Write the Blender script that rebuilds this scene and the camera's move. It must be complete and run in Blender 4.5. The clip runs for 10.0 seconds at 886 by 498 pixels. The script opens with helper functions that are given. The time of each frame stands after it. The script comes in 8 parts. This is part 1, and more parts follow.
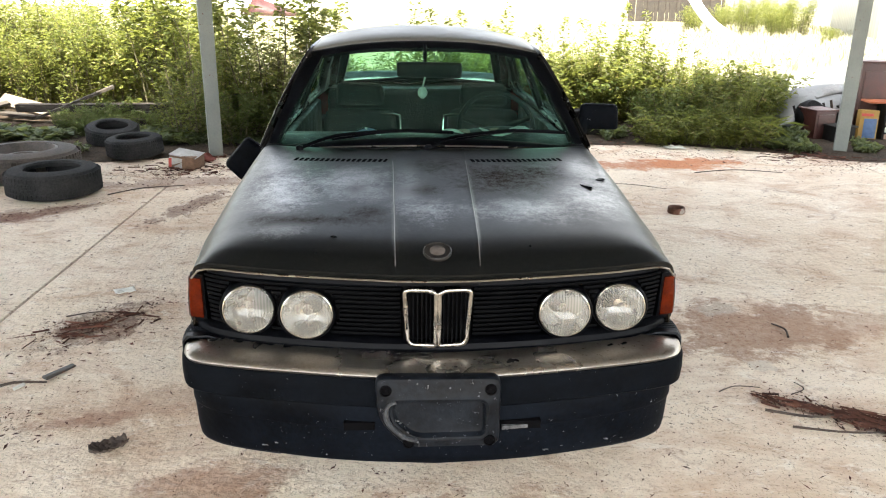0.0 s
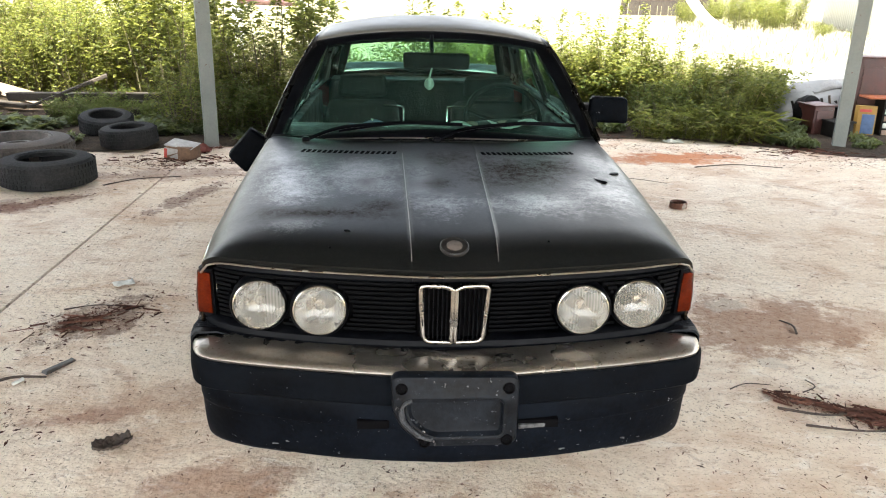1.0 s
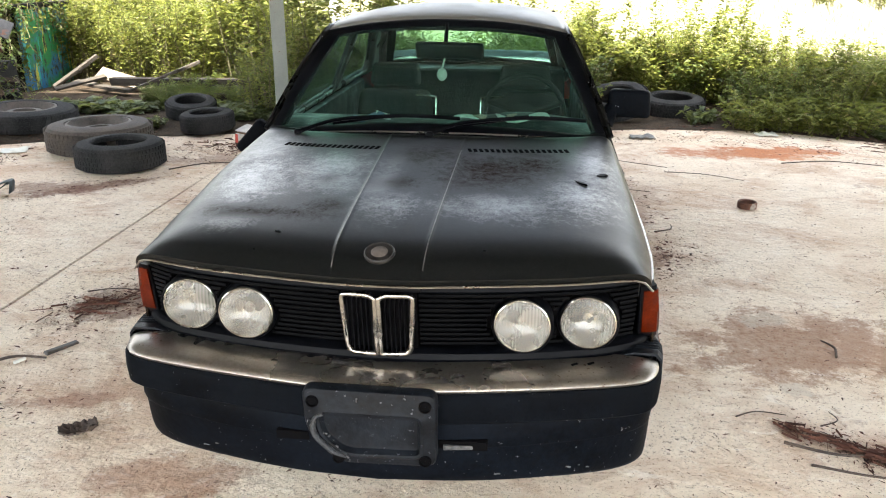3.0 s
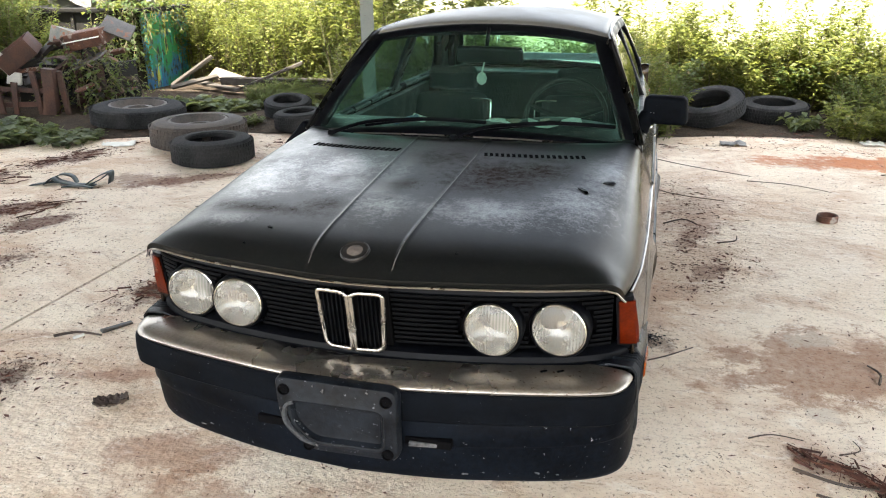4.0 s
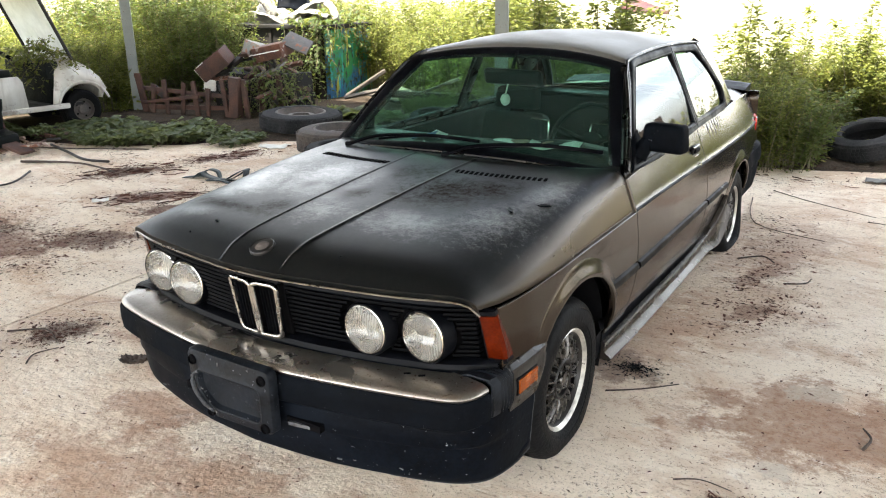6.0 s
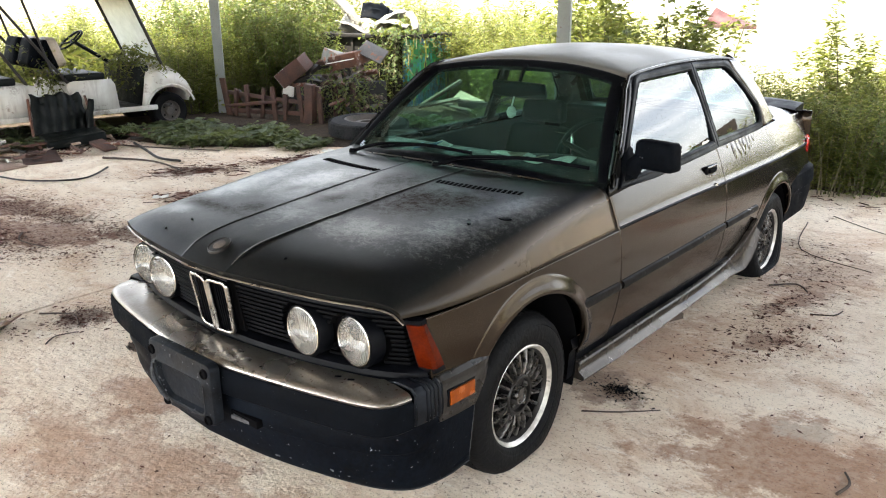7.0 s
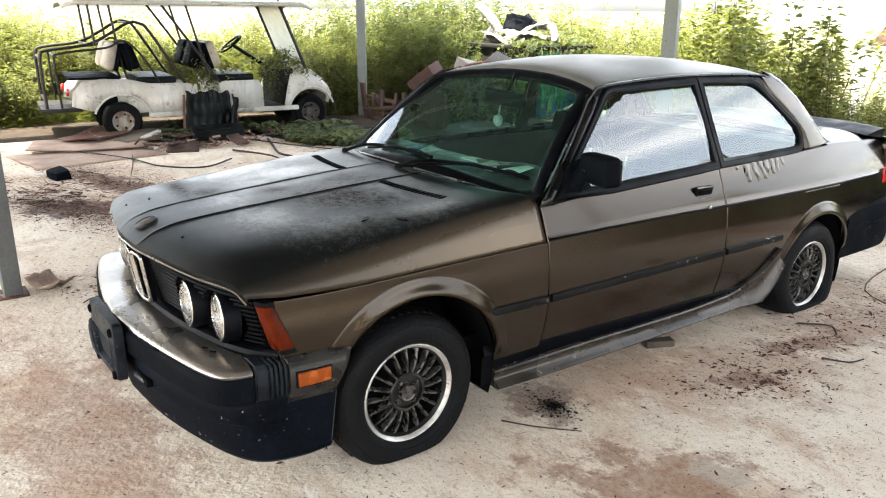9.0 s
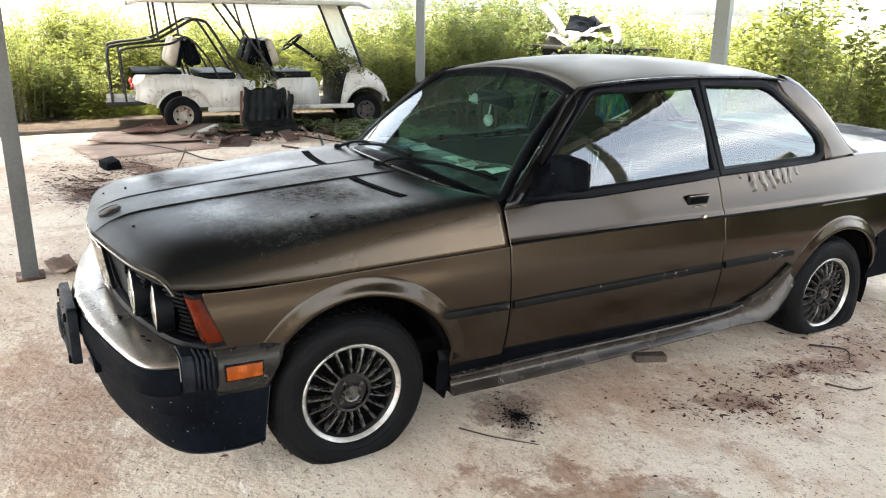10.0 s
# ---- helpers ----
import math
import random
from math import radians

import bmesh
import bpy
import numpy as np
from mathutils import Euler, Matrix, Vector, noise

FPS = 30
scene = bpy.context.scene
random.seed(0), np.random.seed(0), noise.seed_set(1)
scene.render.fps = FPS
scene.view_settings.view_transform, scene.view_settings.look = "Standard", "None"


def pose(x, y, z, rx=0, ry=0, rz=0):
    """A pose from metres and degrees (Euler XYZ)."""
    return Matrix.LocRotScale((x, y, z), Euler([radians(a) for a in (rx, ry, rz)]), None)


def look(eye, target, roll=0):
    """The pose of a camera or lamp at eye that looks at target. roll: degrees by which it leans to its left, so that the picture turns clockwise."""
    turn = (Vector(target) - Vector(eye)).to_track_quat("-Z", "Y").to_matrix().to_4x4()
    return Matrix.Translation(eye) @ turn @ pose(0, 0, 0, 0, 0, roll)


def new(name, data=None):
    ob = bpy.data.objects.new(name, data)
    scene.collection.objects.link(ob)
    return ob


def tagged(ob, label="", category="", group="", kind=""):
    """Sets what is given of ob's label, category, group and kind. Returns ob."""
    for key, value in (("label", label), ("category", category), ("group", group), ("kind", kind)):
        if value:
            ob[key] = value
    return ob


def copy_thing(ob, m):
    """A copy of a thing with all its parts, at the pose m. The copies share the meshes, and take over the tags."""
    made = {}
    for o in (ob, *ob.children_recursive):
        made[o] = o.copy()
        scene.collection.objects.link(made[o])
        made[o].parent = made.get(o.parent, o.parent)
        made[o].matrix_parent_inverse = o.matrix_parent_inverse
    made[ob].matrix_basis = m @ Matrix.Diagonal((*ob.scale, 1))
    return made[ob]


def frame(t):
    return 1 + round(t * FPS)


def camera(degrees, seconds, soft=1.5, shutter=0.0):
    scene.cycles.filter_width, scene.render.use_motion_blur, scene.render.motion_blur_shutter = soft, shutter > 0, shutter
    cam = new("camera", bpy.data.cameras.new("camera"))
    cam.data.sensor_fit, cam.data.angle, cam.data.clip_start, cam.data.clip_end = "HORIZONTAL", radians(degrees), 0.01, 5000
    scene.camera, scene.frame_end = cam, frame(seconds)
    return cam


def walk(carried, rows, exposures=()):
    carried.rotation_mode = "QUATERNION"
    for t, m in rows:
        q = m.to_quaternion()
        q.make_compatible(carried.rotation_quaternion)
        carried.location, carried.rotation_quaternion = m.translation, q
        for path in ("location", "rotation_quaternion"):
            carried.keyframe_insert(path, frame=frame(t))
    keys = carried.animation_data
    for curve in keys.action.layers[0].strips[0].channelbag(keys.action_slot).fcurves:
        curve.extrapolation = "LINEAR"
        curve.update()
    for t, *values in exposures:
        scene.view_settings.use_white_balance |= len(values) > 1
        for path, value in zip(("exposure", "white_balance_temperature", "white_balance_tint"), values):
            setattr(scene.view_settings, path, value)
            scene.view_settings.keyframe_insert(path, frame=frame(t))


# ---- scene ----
cam = camera(59.7, 10.0, soft=1.1)
PATH = [
    (0, (0.151, 0.168, 1.5), (0.242, 2.064, 0.87), 0.7),
    (0.5, (0.109, 0.178, 1.491), (0.217, 2.071, 0.857), 1.0),
    (1, (0.078, 0.223, 1.489), (0.195, 2.112, 0.841), 1.3),
    (1.5, (0.122, 0.263, 1.49), (0.212, 2.143, 0.814), 1.5),
    (2, (0.277, 0.285, 1.501), (0.3, 2.163, 0.814), 1.5),
    (2.2, (0.363, 0.293, 1.499), (0.358, 2.17, 0.81), 1.1),
    (3.5, (0.745, 0.422, 1.515), (0.4, 2.269, 0.828), -0.0),
    (4, (0.98, 0.413, 1.524), (0.487, 2.226, 0.838), -0.5),
    (4.5, (1.218, 0.422, 1.519), (0.592, 2.195, 0.84), -0.7),
    (5, (1.418, 0.481, 1.525), (0.654, 2.206, 0.859), -0.8),
    (5.5, (1.647, 0.533, 1.543), (0.759, 2.204, 0.895), -0.8),
    (5.7, (1.762, 0.561, 1.554), (0.828, 2.208, 0.908), -0.9),
    (6.8, (2.177, 0.83, 1.544), (1.015, 2.333, 0.92), 0.0),
    (7, (2.288, 0.878, 1.552), (1.078, 2.347, 0.936), -0.2),
    (7.5, (2.518, 1.004, 1.547), (1.201, 2.382, 0.941), -0.2),
    (8, (2.676, 1.173, 1.527), (1.284, 2.476, 0.924), 0.1),
    (8.5, (2.823, 1.347, 1.543), (1.353, 2.568, 0.95), 0.4),
    (9, (3.036, 1.532, 1.539), (1.491, 2.656, 0.95), 0.5),
    (9.5, (3.153, 1.735, 1.516), (1.55, 2.776, 0.926), 0.7),
    (10, (3.225, 1.951, 1.519), (1.564, 2.899, 0.932), 1.0),
]
walk(cam, [(t, look(eye, target, roll)) for t, eye, target, roll in PATH], [(0.0, 2.77, 6680, 8), (4.3, 2.90, 6600, 8), (5.5, 2.86, 6580, 8), (7.0, 2.78, 6560, 9), (8.5, 2.86, 6520, 8), (10.0, 2.95, 6480, 8)])

# ---------------------------------------------------------------- light
SUN_ELEV, SUN_AZ = 68.0, 195.0          # degrees; azimuth from +y towards +x
world = bpy.data.worlds.new("world")
scene.world = world
world.use_nodes = True
wn = world.node_tree.nodes
sky = wn.new("ShaderNodeTexSky")
sky.sky_type, sky.sun_disc = "NISHITA", False
sky.sun_elevation, sky.sun_rotation = radians(SUN_ELEV), radians(SUN_AZ)
sky.air_density, sky.dust_density, sky.ozone_density = 1.0, 3.0, 1.0
haze = wn.new("ShaderNodeHueSaturation")      # thin white haze
haze.inputs["Saturation"].default_value = 0.5
world.node_tree.links.new(sky.outputs["Color"], haze.inputs["Color"])
veil, lift, puffs = wn.new("ShaderNodeTexNoise"), wn.new("ShaderNodeMapRange"), wn.new("ShaderNodeMix")
puffs.data_type = "RGBA"
spread = wn.new("ShaderNodeMapping")
spread.inputs["Scale"].default_value = (1.0, 1.0, 3.5)
world.node_tree.links.new(wn.new("ShaderNodeTexCoord").outputs["Generated"], spread.inputs["Vector"])
world.node_tree.links.new(spread.outputs["Vector"], veil.inputs["Vector"])
veil.inputs["Scale"].default_value, veil.inputs["Detail"].default_value = 2.6, 6.0
lift.inputs[1].default_value, lift.inputs[2].default_value, lift.inputs[4].default_value = 0.45, 0.60, 0.95
world.node_tree.links.new(veil.outputs["Fac"], lift.inputs[0])
world.node_tree.links.new(lift.outputs[0], puffs.inputs[0])
world.node_tree.links.new(haze.outputs["Color"], puffs.inputs[6])
white = wn.new("ShaderNodeHueSaturation")      # broken white cloud
white.inputs["Saturation"].default_value, white.inputs["Value"].default_value = 0.08, 1.6
world.node_tree.links.new(sky.outputs["Color"], white.inputs["Color"])
world.node_tree.links.new(white.outputs["Color"], puffs.inputs[7])
world.node_tree.links.new(puffs.outputs[2], wn["Background"].inputs["Color"])
wn["Background"].inputs["Strength"].default_value = 0.15
sun = new("sun", bpy.data.lights.new("sun", "SUN"))
sun.data.energy, sun.data.angle, sun.data.color = 4.5, radians(0.6), (1.0, 0.93, 0.8)
sd = Vector((math.sin(radians(SUN_AZ)) * math.cos(radians(SUN_ELEV)), math.cos(radians(SUN_AZ)) * math.cos(radians(SUN_ELEV)), math.sin(radians(SUN_ELEV))))
sun.matrix_world = look(sd * 30, (0, 0, 0))

# ---------------------------------------------------------------- materials


class Mat:
    """A node material with short calls for the nodes that the surfaces share."""

    def __init__(self, name, color=(0.5, 0.5, 0.5), rough=0.6, metal=0.0, coat=0.0, spec=0.5):
        self.m = bpy.data.materials.new(name)
        self.m.use_nodes = True
        self.t = self.m.node_tree
        self.n, self.l = self.t.nodes, self.t.links
        self.b = self.n["Principled BSDF"]
        self.set("Base Color", (*color, 1)), self.set("Roughness", rough), self.set("Metallic", metal)
        self.set("Coat Weight", coat), self.set("Specular IOR Level", spec)
        self.co = self.n.new("ShaderNodeTexCoord").outputs["Object"]

    def set(self, key, value):
        if isinstance(value, (int, float, tuple)):
            self.b.inputs[key].default_value = value
        else:
            self.l.new(value, self.b.inputs[key])
        return self

    def world_co(self):
        g = self.n.new("ShaderNodeNewGeometry")
        self.co = g.outputs["Position"]
        return self

    def scaled(self, sx, sy, sz):
        v = self.n.new("ShaderNodeMapping")
        v.inputs["Scale"].default_value = (sx, sy, sz)
        self.l.new(self.co, v.inputs["Vector"])
        return v.outputs["Vector"]

    def noise(self, scale, detail=4.0, rough=0.55, lo=0.35, hi=0.65, co=None, distort=0.0):
        """Noise stretched so that lo..hi becomes 0..1."""
        k = self.n.new("ShaderNodeTexNoise")
        k.inputs["Scale"].default_value, k.inputs["Detail"].default_value = scale, detail
        k.inputs["Roughness"].default_value, k.inputs["Distortion"].default_value = rough, distort
        self.l.new(co or self.co, k.inputs["Vector"])
        r = self.n.new("ShaderNodeMapRange")
        r.inputs[1].default_value, r.inputs[2].default_value = lo, hi
        self.l.new(k.outputs["Fac"], r.inputs[0])
        return r.outputs[0]

    def voronoi(self, scale, lo, hi, co=None):
        k = self.n.new("ShaderNodeTexVoronoi")
        k.inputs["Scale"].default_value = scale
        self.l.new(co or self.co, k.inputs["Vector"])
        r = self.n.new("ShaderNodeMapRange")
        r.inputs[1].default_value, r.inputs[2].default_value = lo, hi
        self.l.new(k.outputs["Distance"], r.inputs[0])
        return r.outputs[0]

    def mix(self, fac, a, b):
        k = self.n.new("ShaderNodeMix")
        k.data_type = "RGBA"
        for socket, v in ((k.inputs[0], fac), (k.inputs[6], a), (k.inputs[7], b)):
            if isinstance(v, (int, float)):
                socket.default_value = v
            elif isinstance(v, tuple):
                socket.default_value = (*v, 1)
            else:
                self.l.new(v, socket)
        return k.outputs[2]

    def math(self, op, a, b=0.0):
        k = self.n.new("ShaderNodeMath")
        k.operation, k.use_clamp = op, op in ("ADD", "MULTIPLY", "SUBTRACT")
        for socket, v in ((k.inputs[0], a), (k.inputs[1], b)):
            if isinstance(v, (int, float)):
                socket.default_value = v
            else:
                self.l.new(v, socket)
        return k.outputs[0]

    def range(self, v, a, b):
        r = self.n.new("ShaderNodeMapRange")
        r.inputs[3].default_value, r.inputs[4].default_value = a, b
        self.l.new(v, r.inputs[0])
        return r.outputs[0]

    def bump(self, height, strength=0.3, distance=0.01):
        k = self.n.new("ShaderNodeBump")
        k.inputs["Strength"].default_value, k.inputs["Distance"].default_value = strength, distance
        self.l.new(height, k.inputs["Height"])
        return self.set("Normal", k.outputs[0])

    def random(self, island=False):
        if island:
            return self.n.new("ShaderNodeNewGeometry").outputs["Random Per Island"]
        return self.n.new("ShaderNodeObjectInfo").outputs["Random"]


def varied(name, a, b, rough=0.6, scale=6.0, metal=0.0, bump=0.2, fine=60.0, coat=0.0, rvar=0.12, dist=0.004, spec=0.5, specks=None):
    """Two colours over a coarse and a fine noise, with uneven gloss and a fine relief."""
    m = Mat(name, a, rough, metal, coat, spec)
    big, small = m.noise(scale), m.noise(fine, 3.0)
    f = m.math("ADD", m.math("MULTIPLY", big, 0.7), m.math("MULTIPLY", small, 0.3))
    c = m.mix(f, a, b)
    if specks:
        chips = m.math("MULTIPLY", m.noise(specks[1], 3, 0.6, specks[2], specks[2] + 0.02), m.noise(3.0, 3, 0.6, 0.45, 0.6))
        c = m.mix(chips, c, specks[0])
    m.set("Base Color", c).set("Roughness", m.range(big, max(0.05, rough - rvar), min(1.0, rough + rvar)))
    if bump:
        m.bump(small, bump, dist)
    return m.m


def leaf_material(name, dark, light, dry):
    m = Mat(name, dark, 0.55, spec=0.3)
    r = m.random(True)
    c = m.mix(m.range(r, 0.0, 1.0), dark, light)
    rare = m.n.new("ShaderNodeMapRange")
    rare.inputs[1].default_value, rare.inputs[2].default_value = 0.93, 0.99
    m.l.new(r, rare.inputs[0])
    c = m.mix(rare.outputs[0], c, dry)
    m.set("Base Color", c)
    tr = m.n.new("ShaderNodeBsdfTranslucent")
    m.l.new(m.mix(0.5, c, (0.32, 0.34, 0.07)), tr.inputs["Color"])
    mx = m.n.new("ShaderNodeMixShader")
    mx.inputs[0].default_value = 0.42
    m.l.new(m.b.outputs[0], mx.inputs[1]), m.l.new(tr.outputs[0], mx.inputs[2])
    m.l.new(mx.outputs[0], m.n["Material Output"].inputs[0])
    return m.m


def glass_material(name, tint, rough=0.0, least=0.09):
    """A thin pane: it lets light straight through, tinted, and mirrors more at a slant."""
    m = Mat(name)
    n, l = m.n, m.l
    tr, gl, mx, lw = n.new("ShaderNodeBsdfTransparent"), n.new("ShaderNodeBsdfGlossy"), n.new("ShaderNodeMixShader"), n.new("ShaderNodeLayerWeight")
    lw.inputs[0].default_value = 0.5
    tr.inputs[0].default_value, gl.inputs["Roughness"].default_value = (*tint, 1), rough
    gloss = m.range(m.math("POWER", lw.outputs["Facing"], 5.0), least, 0.75)
    l.new(gloss, mx.inputs[0]), l.new(tr.outputs[0], mx.inputs[1]), l.new(gl.outputs[0], mx.inputs[2])
    l.new(mx.outputs[0], n["Material Output"].inputs[0])
    n.remove(m.b)
    return m.m


# stains on the slab: x, y, length, width, turn in degrees, colour, strength
STAINS = [
    (1.78, 3.46, 0.60, 0.42, 20, (0.30, 0.17, 0.105), 0.95), (2.25, 3.5, 0.5, 0.2, 10, (0.40, 0.25, 0.165), 0.7), (1.26, 4.46, 0.6, 0.36, 70, (0.46, 0.31, 0.21), 0.6), (2.36, 7.16, 0.75, 0.28, 5, (0.42, 0.16, 0.07), 0.98),
    (-3.84, 5.90, 0.5, 0.22, 74, (0.13, 0.055, 0.04), 1.0), (-4.15, 4.95, 0.46, 0.22, 60, (0.10, 0.05, 0.04), 1.0), (-3.22, 4.46, 0.46, 0.2, 45, (0.12, 0.05, 0.038), 1.0), (-2.77, 4.28, 0.36, 0.16, 52, (0.13, 0.06, 0.045), 1.0),
    (-2.62, 3.54, 0.42, 0.24, 40, (0.11, 0.06, 0.045), 0.95), (-3.6, 2.65, 0.62, 0.36, 35, (0.09, 0.05, 0.04), 1.0), (-1.47, 2.55, 0.2, 0.16, 30, (0.09, 0.05, 0.04), 0.9), (-1.30, 3.56, 0.34, 0.22, 50, (0.15, 0.085, 0.06), 0.9), (-2.45, 5.48, 0.5, 0.14, 40, (0.17, 0.085, 0.06), 0.85),
    (1.34, 4.42, 0.24, 0.10, 62, (0.26, 0.15, 0.105), 0.8), (1.26, 5.0, 0.4, 0.12, 75, (0.27, 0.16, 0.11), 0.75), (0.98, 3.95, 0.25, 0.75, -2, (0.44, 0.28, 0.19), 0.6), (-1.43, 5.68, 0.6, 0.14, 70, (0.2, 0.11, 0.08), 0.8), (2.79, 7.27, 0.8, 0.2, 8, (0.36, 0.13, 0.06), 0.95), (1.84, 2.64, 0.2, 0.07, -30, (0.07, 0.04, 0.03), 0.9), (-0.50, 2.30, 0.34, 0.14, 10, (0.33, 0.19, 0.125), 0.75),
    (0.2, 1.95, 1.2, 0.36, 0, (0.36, 0.21, 0.135), 0.7), (-0.86, 2.80, 0.42, 0.14, 14, (0.40, 0.26, 0.175), 0.65), (-1.04, 2.70, 0.24, 0.06, 10, (0.30, 0.16, 0.11), 0.6), (1.31, 5.51, 0.8, 0.35, 80, (0.34, 0.21, 0.15), 0.6),
    (1.62, 2.75, 0.16, 0.06, -30, (0.20, 0.11, 0.08), 0.6), (-1.69, 6.41, 0.8, 0.25, 10, (0.2, 0.1, 0.075), 0.65), (-2.69, 5.41, 0.55, 0.22, 0, (0.2, 0.1, 0.075), 0.72),
    (-4.3, 3.2, 0.95, 0.28, 18, (0.17, 0.082, 0.058), 0.95), (-3.2, 3.1, 0.8, 0.34, 16, (0.19, 0.095, 0.066), 0.9), (-5.3, 3.1, 0.6, 0.4, 10, (0.24, 0.13, 0.09), 0.6), (2.79, 7.2, 0.55, 0.3, 8, (0.50, 0.20, 0.09), 0.9),
    (0.96, 3.56, 0.25, 0.2, 0, (0.17, 0.11, 0.09), 0.65), (1.663, 3.085, 0.075, 0.06, 10, (0.60, 0.53, 0.44), 1.00), (1.76, 3.71, 0.16, 0.10, 10, (0.5, 0.44, 0.36), 0.78),
]


def concrete_material(name):
    m = Mat(name, (0.4, 0.37, 0.33), 0.85, spec=0.25).world_co()
    pale, mid, tan = (0.77, 0.67, 0.545), (0.685, 0.565, 0.435), (0.48, 0.305, 0.195)
    c = m.mix(m.noise(0.8, 6, 0.65, 0.40, 0.60), mid, pale)
    c = m.mix(m.math("MULTIPLY", m.noise(1.7, 8, 0.7, 0.47, 0.62, co=m.scaled(1, 1.3, 1), distort=0.6), 0.64), c, tan)
    c = m.mix(m.math("MULTIPLY", m.noise(3.6, 9, 0.8, 0.57, 0.64, co=m.scaled(1.0, 1.25, 1), distort=0.8), 0.52), c, (0.23, 0.125, 0.085))
    c = m.mix(m.math("MULTIPLY", m.noise(9.0, 7, 0.75, 0.56, 0.63, co=m.scaled(0.8, 1.4, 1), distort=0.7), 0.55), c, (0.82, 0.76, 0.67))
    c = m.mix(m.math("MULTIPLY", m.noise(12.0, 8, 0.8, 0.565, 0.62, co=m.scaled(1, 1.8, 1), distort=0.6), 0.5), c, (0.30, 0.185, 0.125))
    edge = m.noise(4.5, 8, 0.8, 0.25, 0.75)
    speckle = m.noise(26, 5, 0.75, 0.44, 0.62)
    for x, y, ln, wd, turn, col, k in STAINS:
        v = m.n.new("ShaderNodeMapping")
        v.vector_type = "TEXTURE"
        v.inputs["Location"].default_value = (x, y, 0)
        v.inputs["Rotation"].default_value = (0, 0, radians(turn))
        v.inputs["Scale"].default_value = (ln, wd, 1000)
        m.l.new(m.co, v.inputs["Vector"])
        g = m.n.new("ShaderNodeVectorMath")
        g.operation = "LENGTH"
        m.l.new(v.outputs[0], g.inputs[0])
        d = m.math("SUBTRACT", m.math("MULTIPLY", edge, 1.3), m.math("MULTIPLY", g.outputs["Value"], 0.75))
        d = m.math("MULTIPLY", d, 4.5)
        d = m.math("MULTIPLY", d, m.range(speckle, 0.72, 1.0))
        c = m.mix(m.math("MULTIPLY", d, k), c, col)
    grit = m.noise(42, 5, 0.7, 0.575, 0.635)
    where = m.noise(1.3, 4, 0.6, 0.46, 0.62, co=m.scaled(0.7, 1.6, 1))
    c = m.mix(m.math("MULTIPLY", m.math("MULTIPLY", grit, where), 0.75), c, (0.09, 0.06, 0.045))
    c = m.mix(m.math("MULTIPLY", m.noise(95, 4, 0.7, 0.585, 0.63), 0.65), c, (0.17, 0.115, 0.085))
    m.set("Base Color", c).set("Roughness", m.range(where, 0.72, 0.95))
    m.bump(m.math("ADD", m.math("MULTIPLY", grit, 0.5), m.noise(25, 6, 0.6)), 0.5, 0.01)
    return m.m


def leaf_litter_material():
    m = Mat("leaf_flakes", (0.05, 0.03, 0.02), 0.9, spec=0.2)
    m.set("Base Color", m.mix(m.random(True), (0.030, 0.014, 0.011), (0.13, 0.058, 0.040)))
    return m.m


M = {}
M["concrete"] = concrete_material("concrete")
M["ground"] = varied("dry_grass_ground", (0.08, 0.08, 0.035), (0.20, 0.175, 0.10), 0.95, 0.6, bump=0.6, fine=9.0, dist=0.05)
M["soil"] = varied("leaf_soil", (0.025, 0.02, 0.015), (0.07, 0.052, 0.038), 0.95, 5.0, bump=0.6, fine=40.0, dist=0.02, spec=0.1)
M["leaf"] = leaf_material("leaf_weed", (0.04, 0.06, 0.012), (0.20, 0.22, 0.05), (0.27, 0.22, 0.1))
M["leaf2"] = leaf_material("leaf_broad", (0.02, 0.042, 0.01), (0.075, 0.115, 0.028), (0.2, 0.15, 0.06))
M["leaf3"] = leaf_material("leaf_creeper", (0.028, 0.048, 0.022), (0.13, 0.16, 0.09), (0.2, 0.15, 0.09))
M["straw"] = varied("dry_straw", (0.20, 0.19, 0.125), (0.42, 0.40, 0.30), 0.9, 2.0, bump=0.0, spec=0.1)
M["stem"] = varied("stem", (0.06, 0.055, 0.03), (0.14, 0.12, 0.06), 0.8, 20)
M["rubber"] = varied("tyre_rubber", (0.0012, 0.0013, 0.0017), (0.0065, 0.0066, 0.0072), 0.62, 4.0, bump=0.3, fine=80, spec=0.11)
M["rubber_dusty"] = varied("dusty_tyre_rubber", (0.02, 0.0175, 0.016), (0.085, 0.068, 0.057), 0.9, 4.0, bump=0.3, fine=70)
M["tread"] = varied("worn_tread", (0.009, 0.0098, 0.0115), (0.045, 0.045, 0.046), 0.9, 4.0, bump=0.3, fine=70, spec=0.1)
M["post_dark"] = varied("darker_steel_post", (0.06, 0.063, 0.063), (0.12, 0.12, 0.115), 0.6, 3.0, bump=0.1)
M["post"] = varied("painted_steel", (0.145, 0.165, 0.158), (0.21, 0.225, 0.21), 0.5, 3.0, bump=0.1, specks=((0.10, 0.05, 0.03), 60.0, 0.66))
M["roof"] = varied("roof_sheet", (0.03, 0.03, 0.03), (0.055, 0.052, 0.05), 0.6, 2.0, spec=0.2)
# near-black colour that paints the shade inside openings, gaps and recesses
M["dark"] = Mat("recess_shade_black", (0.0025, 0.0025, 0.003), 0.95, spec=0.05).m


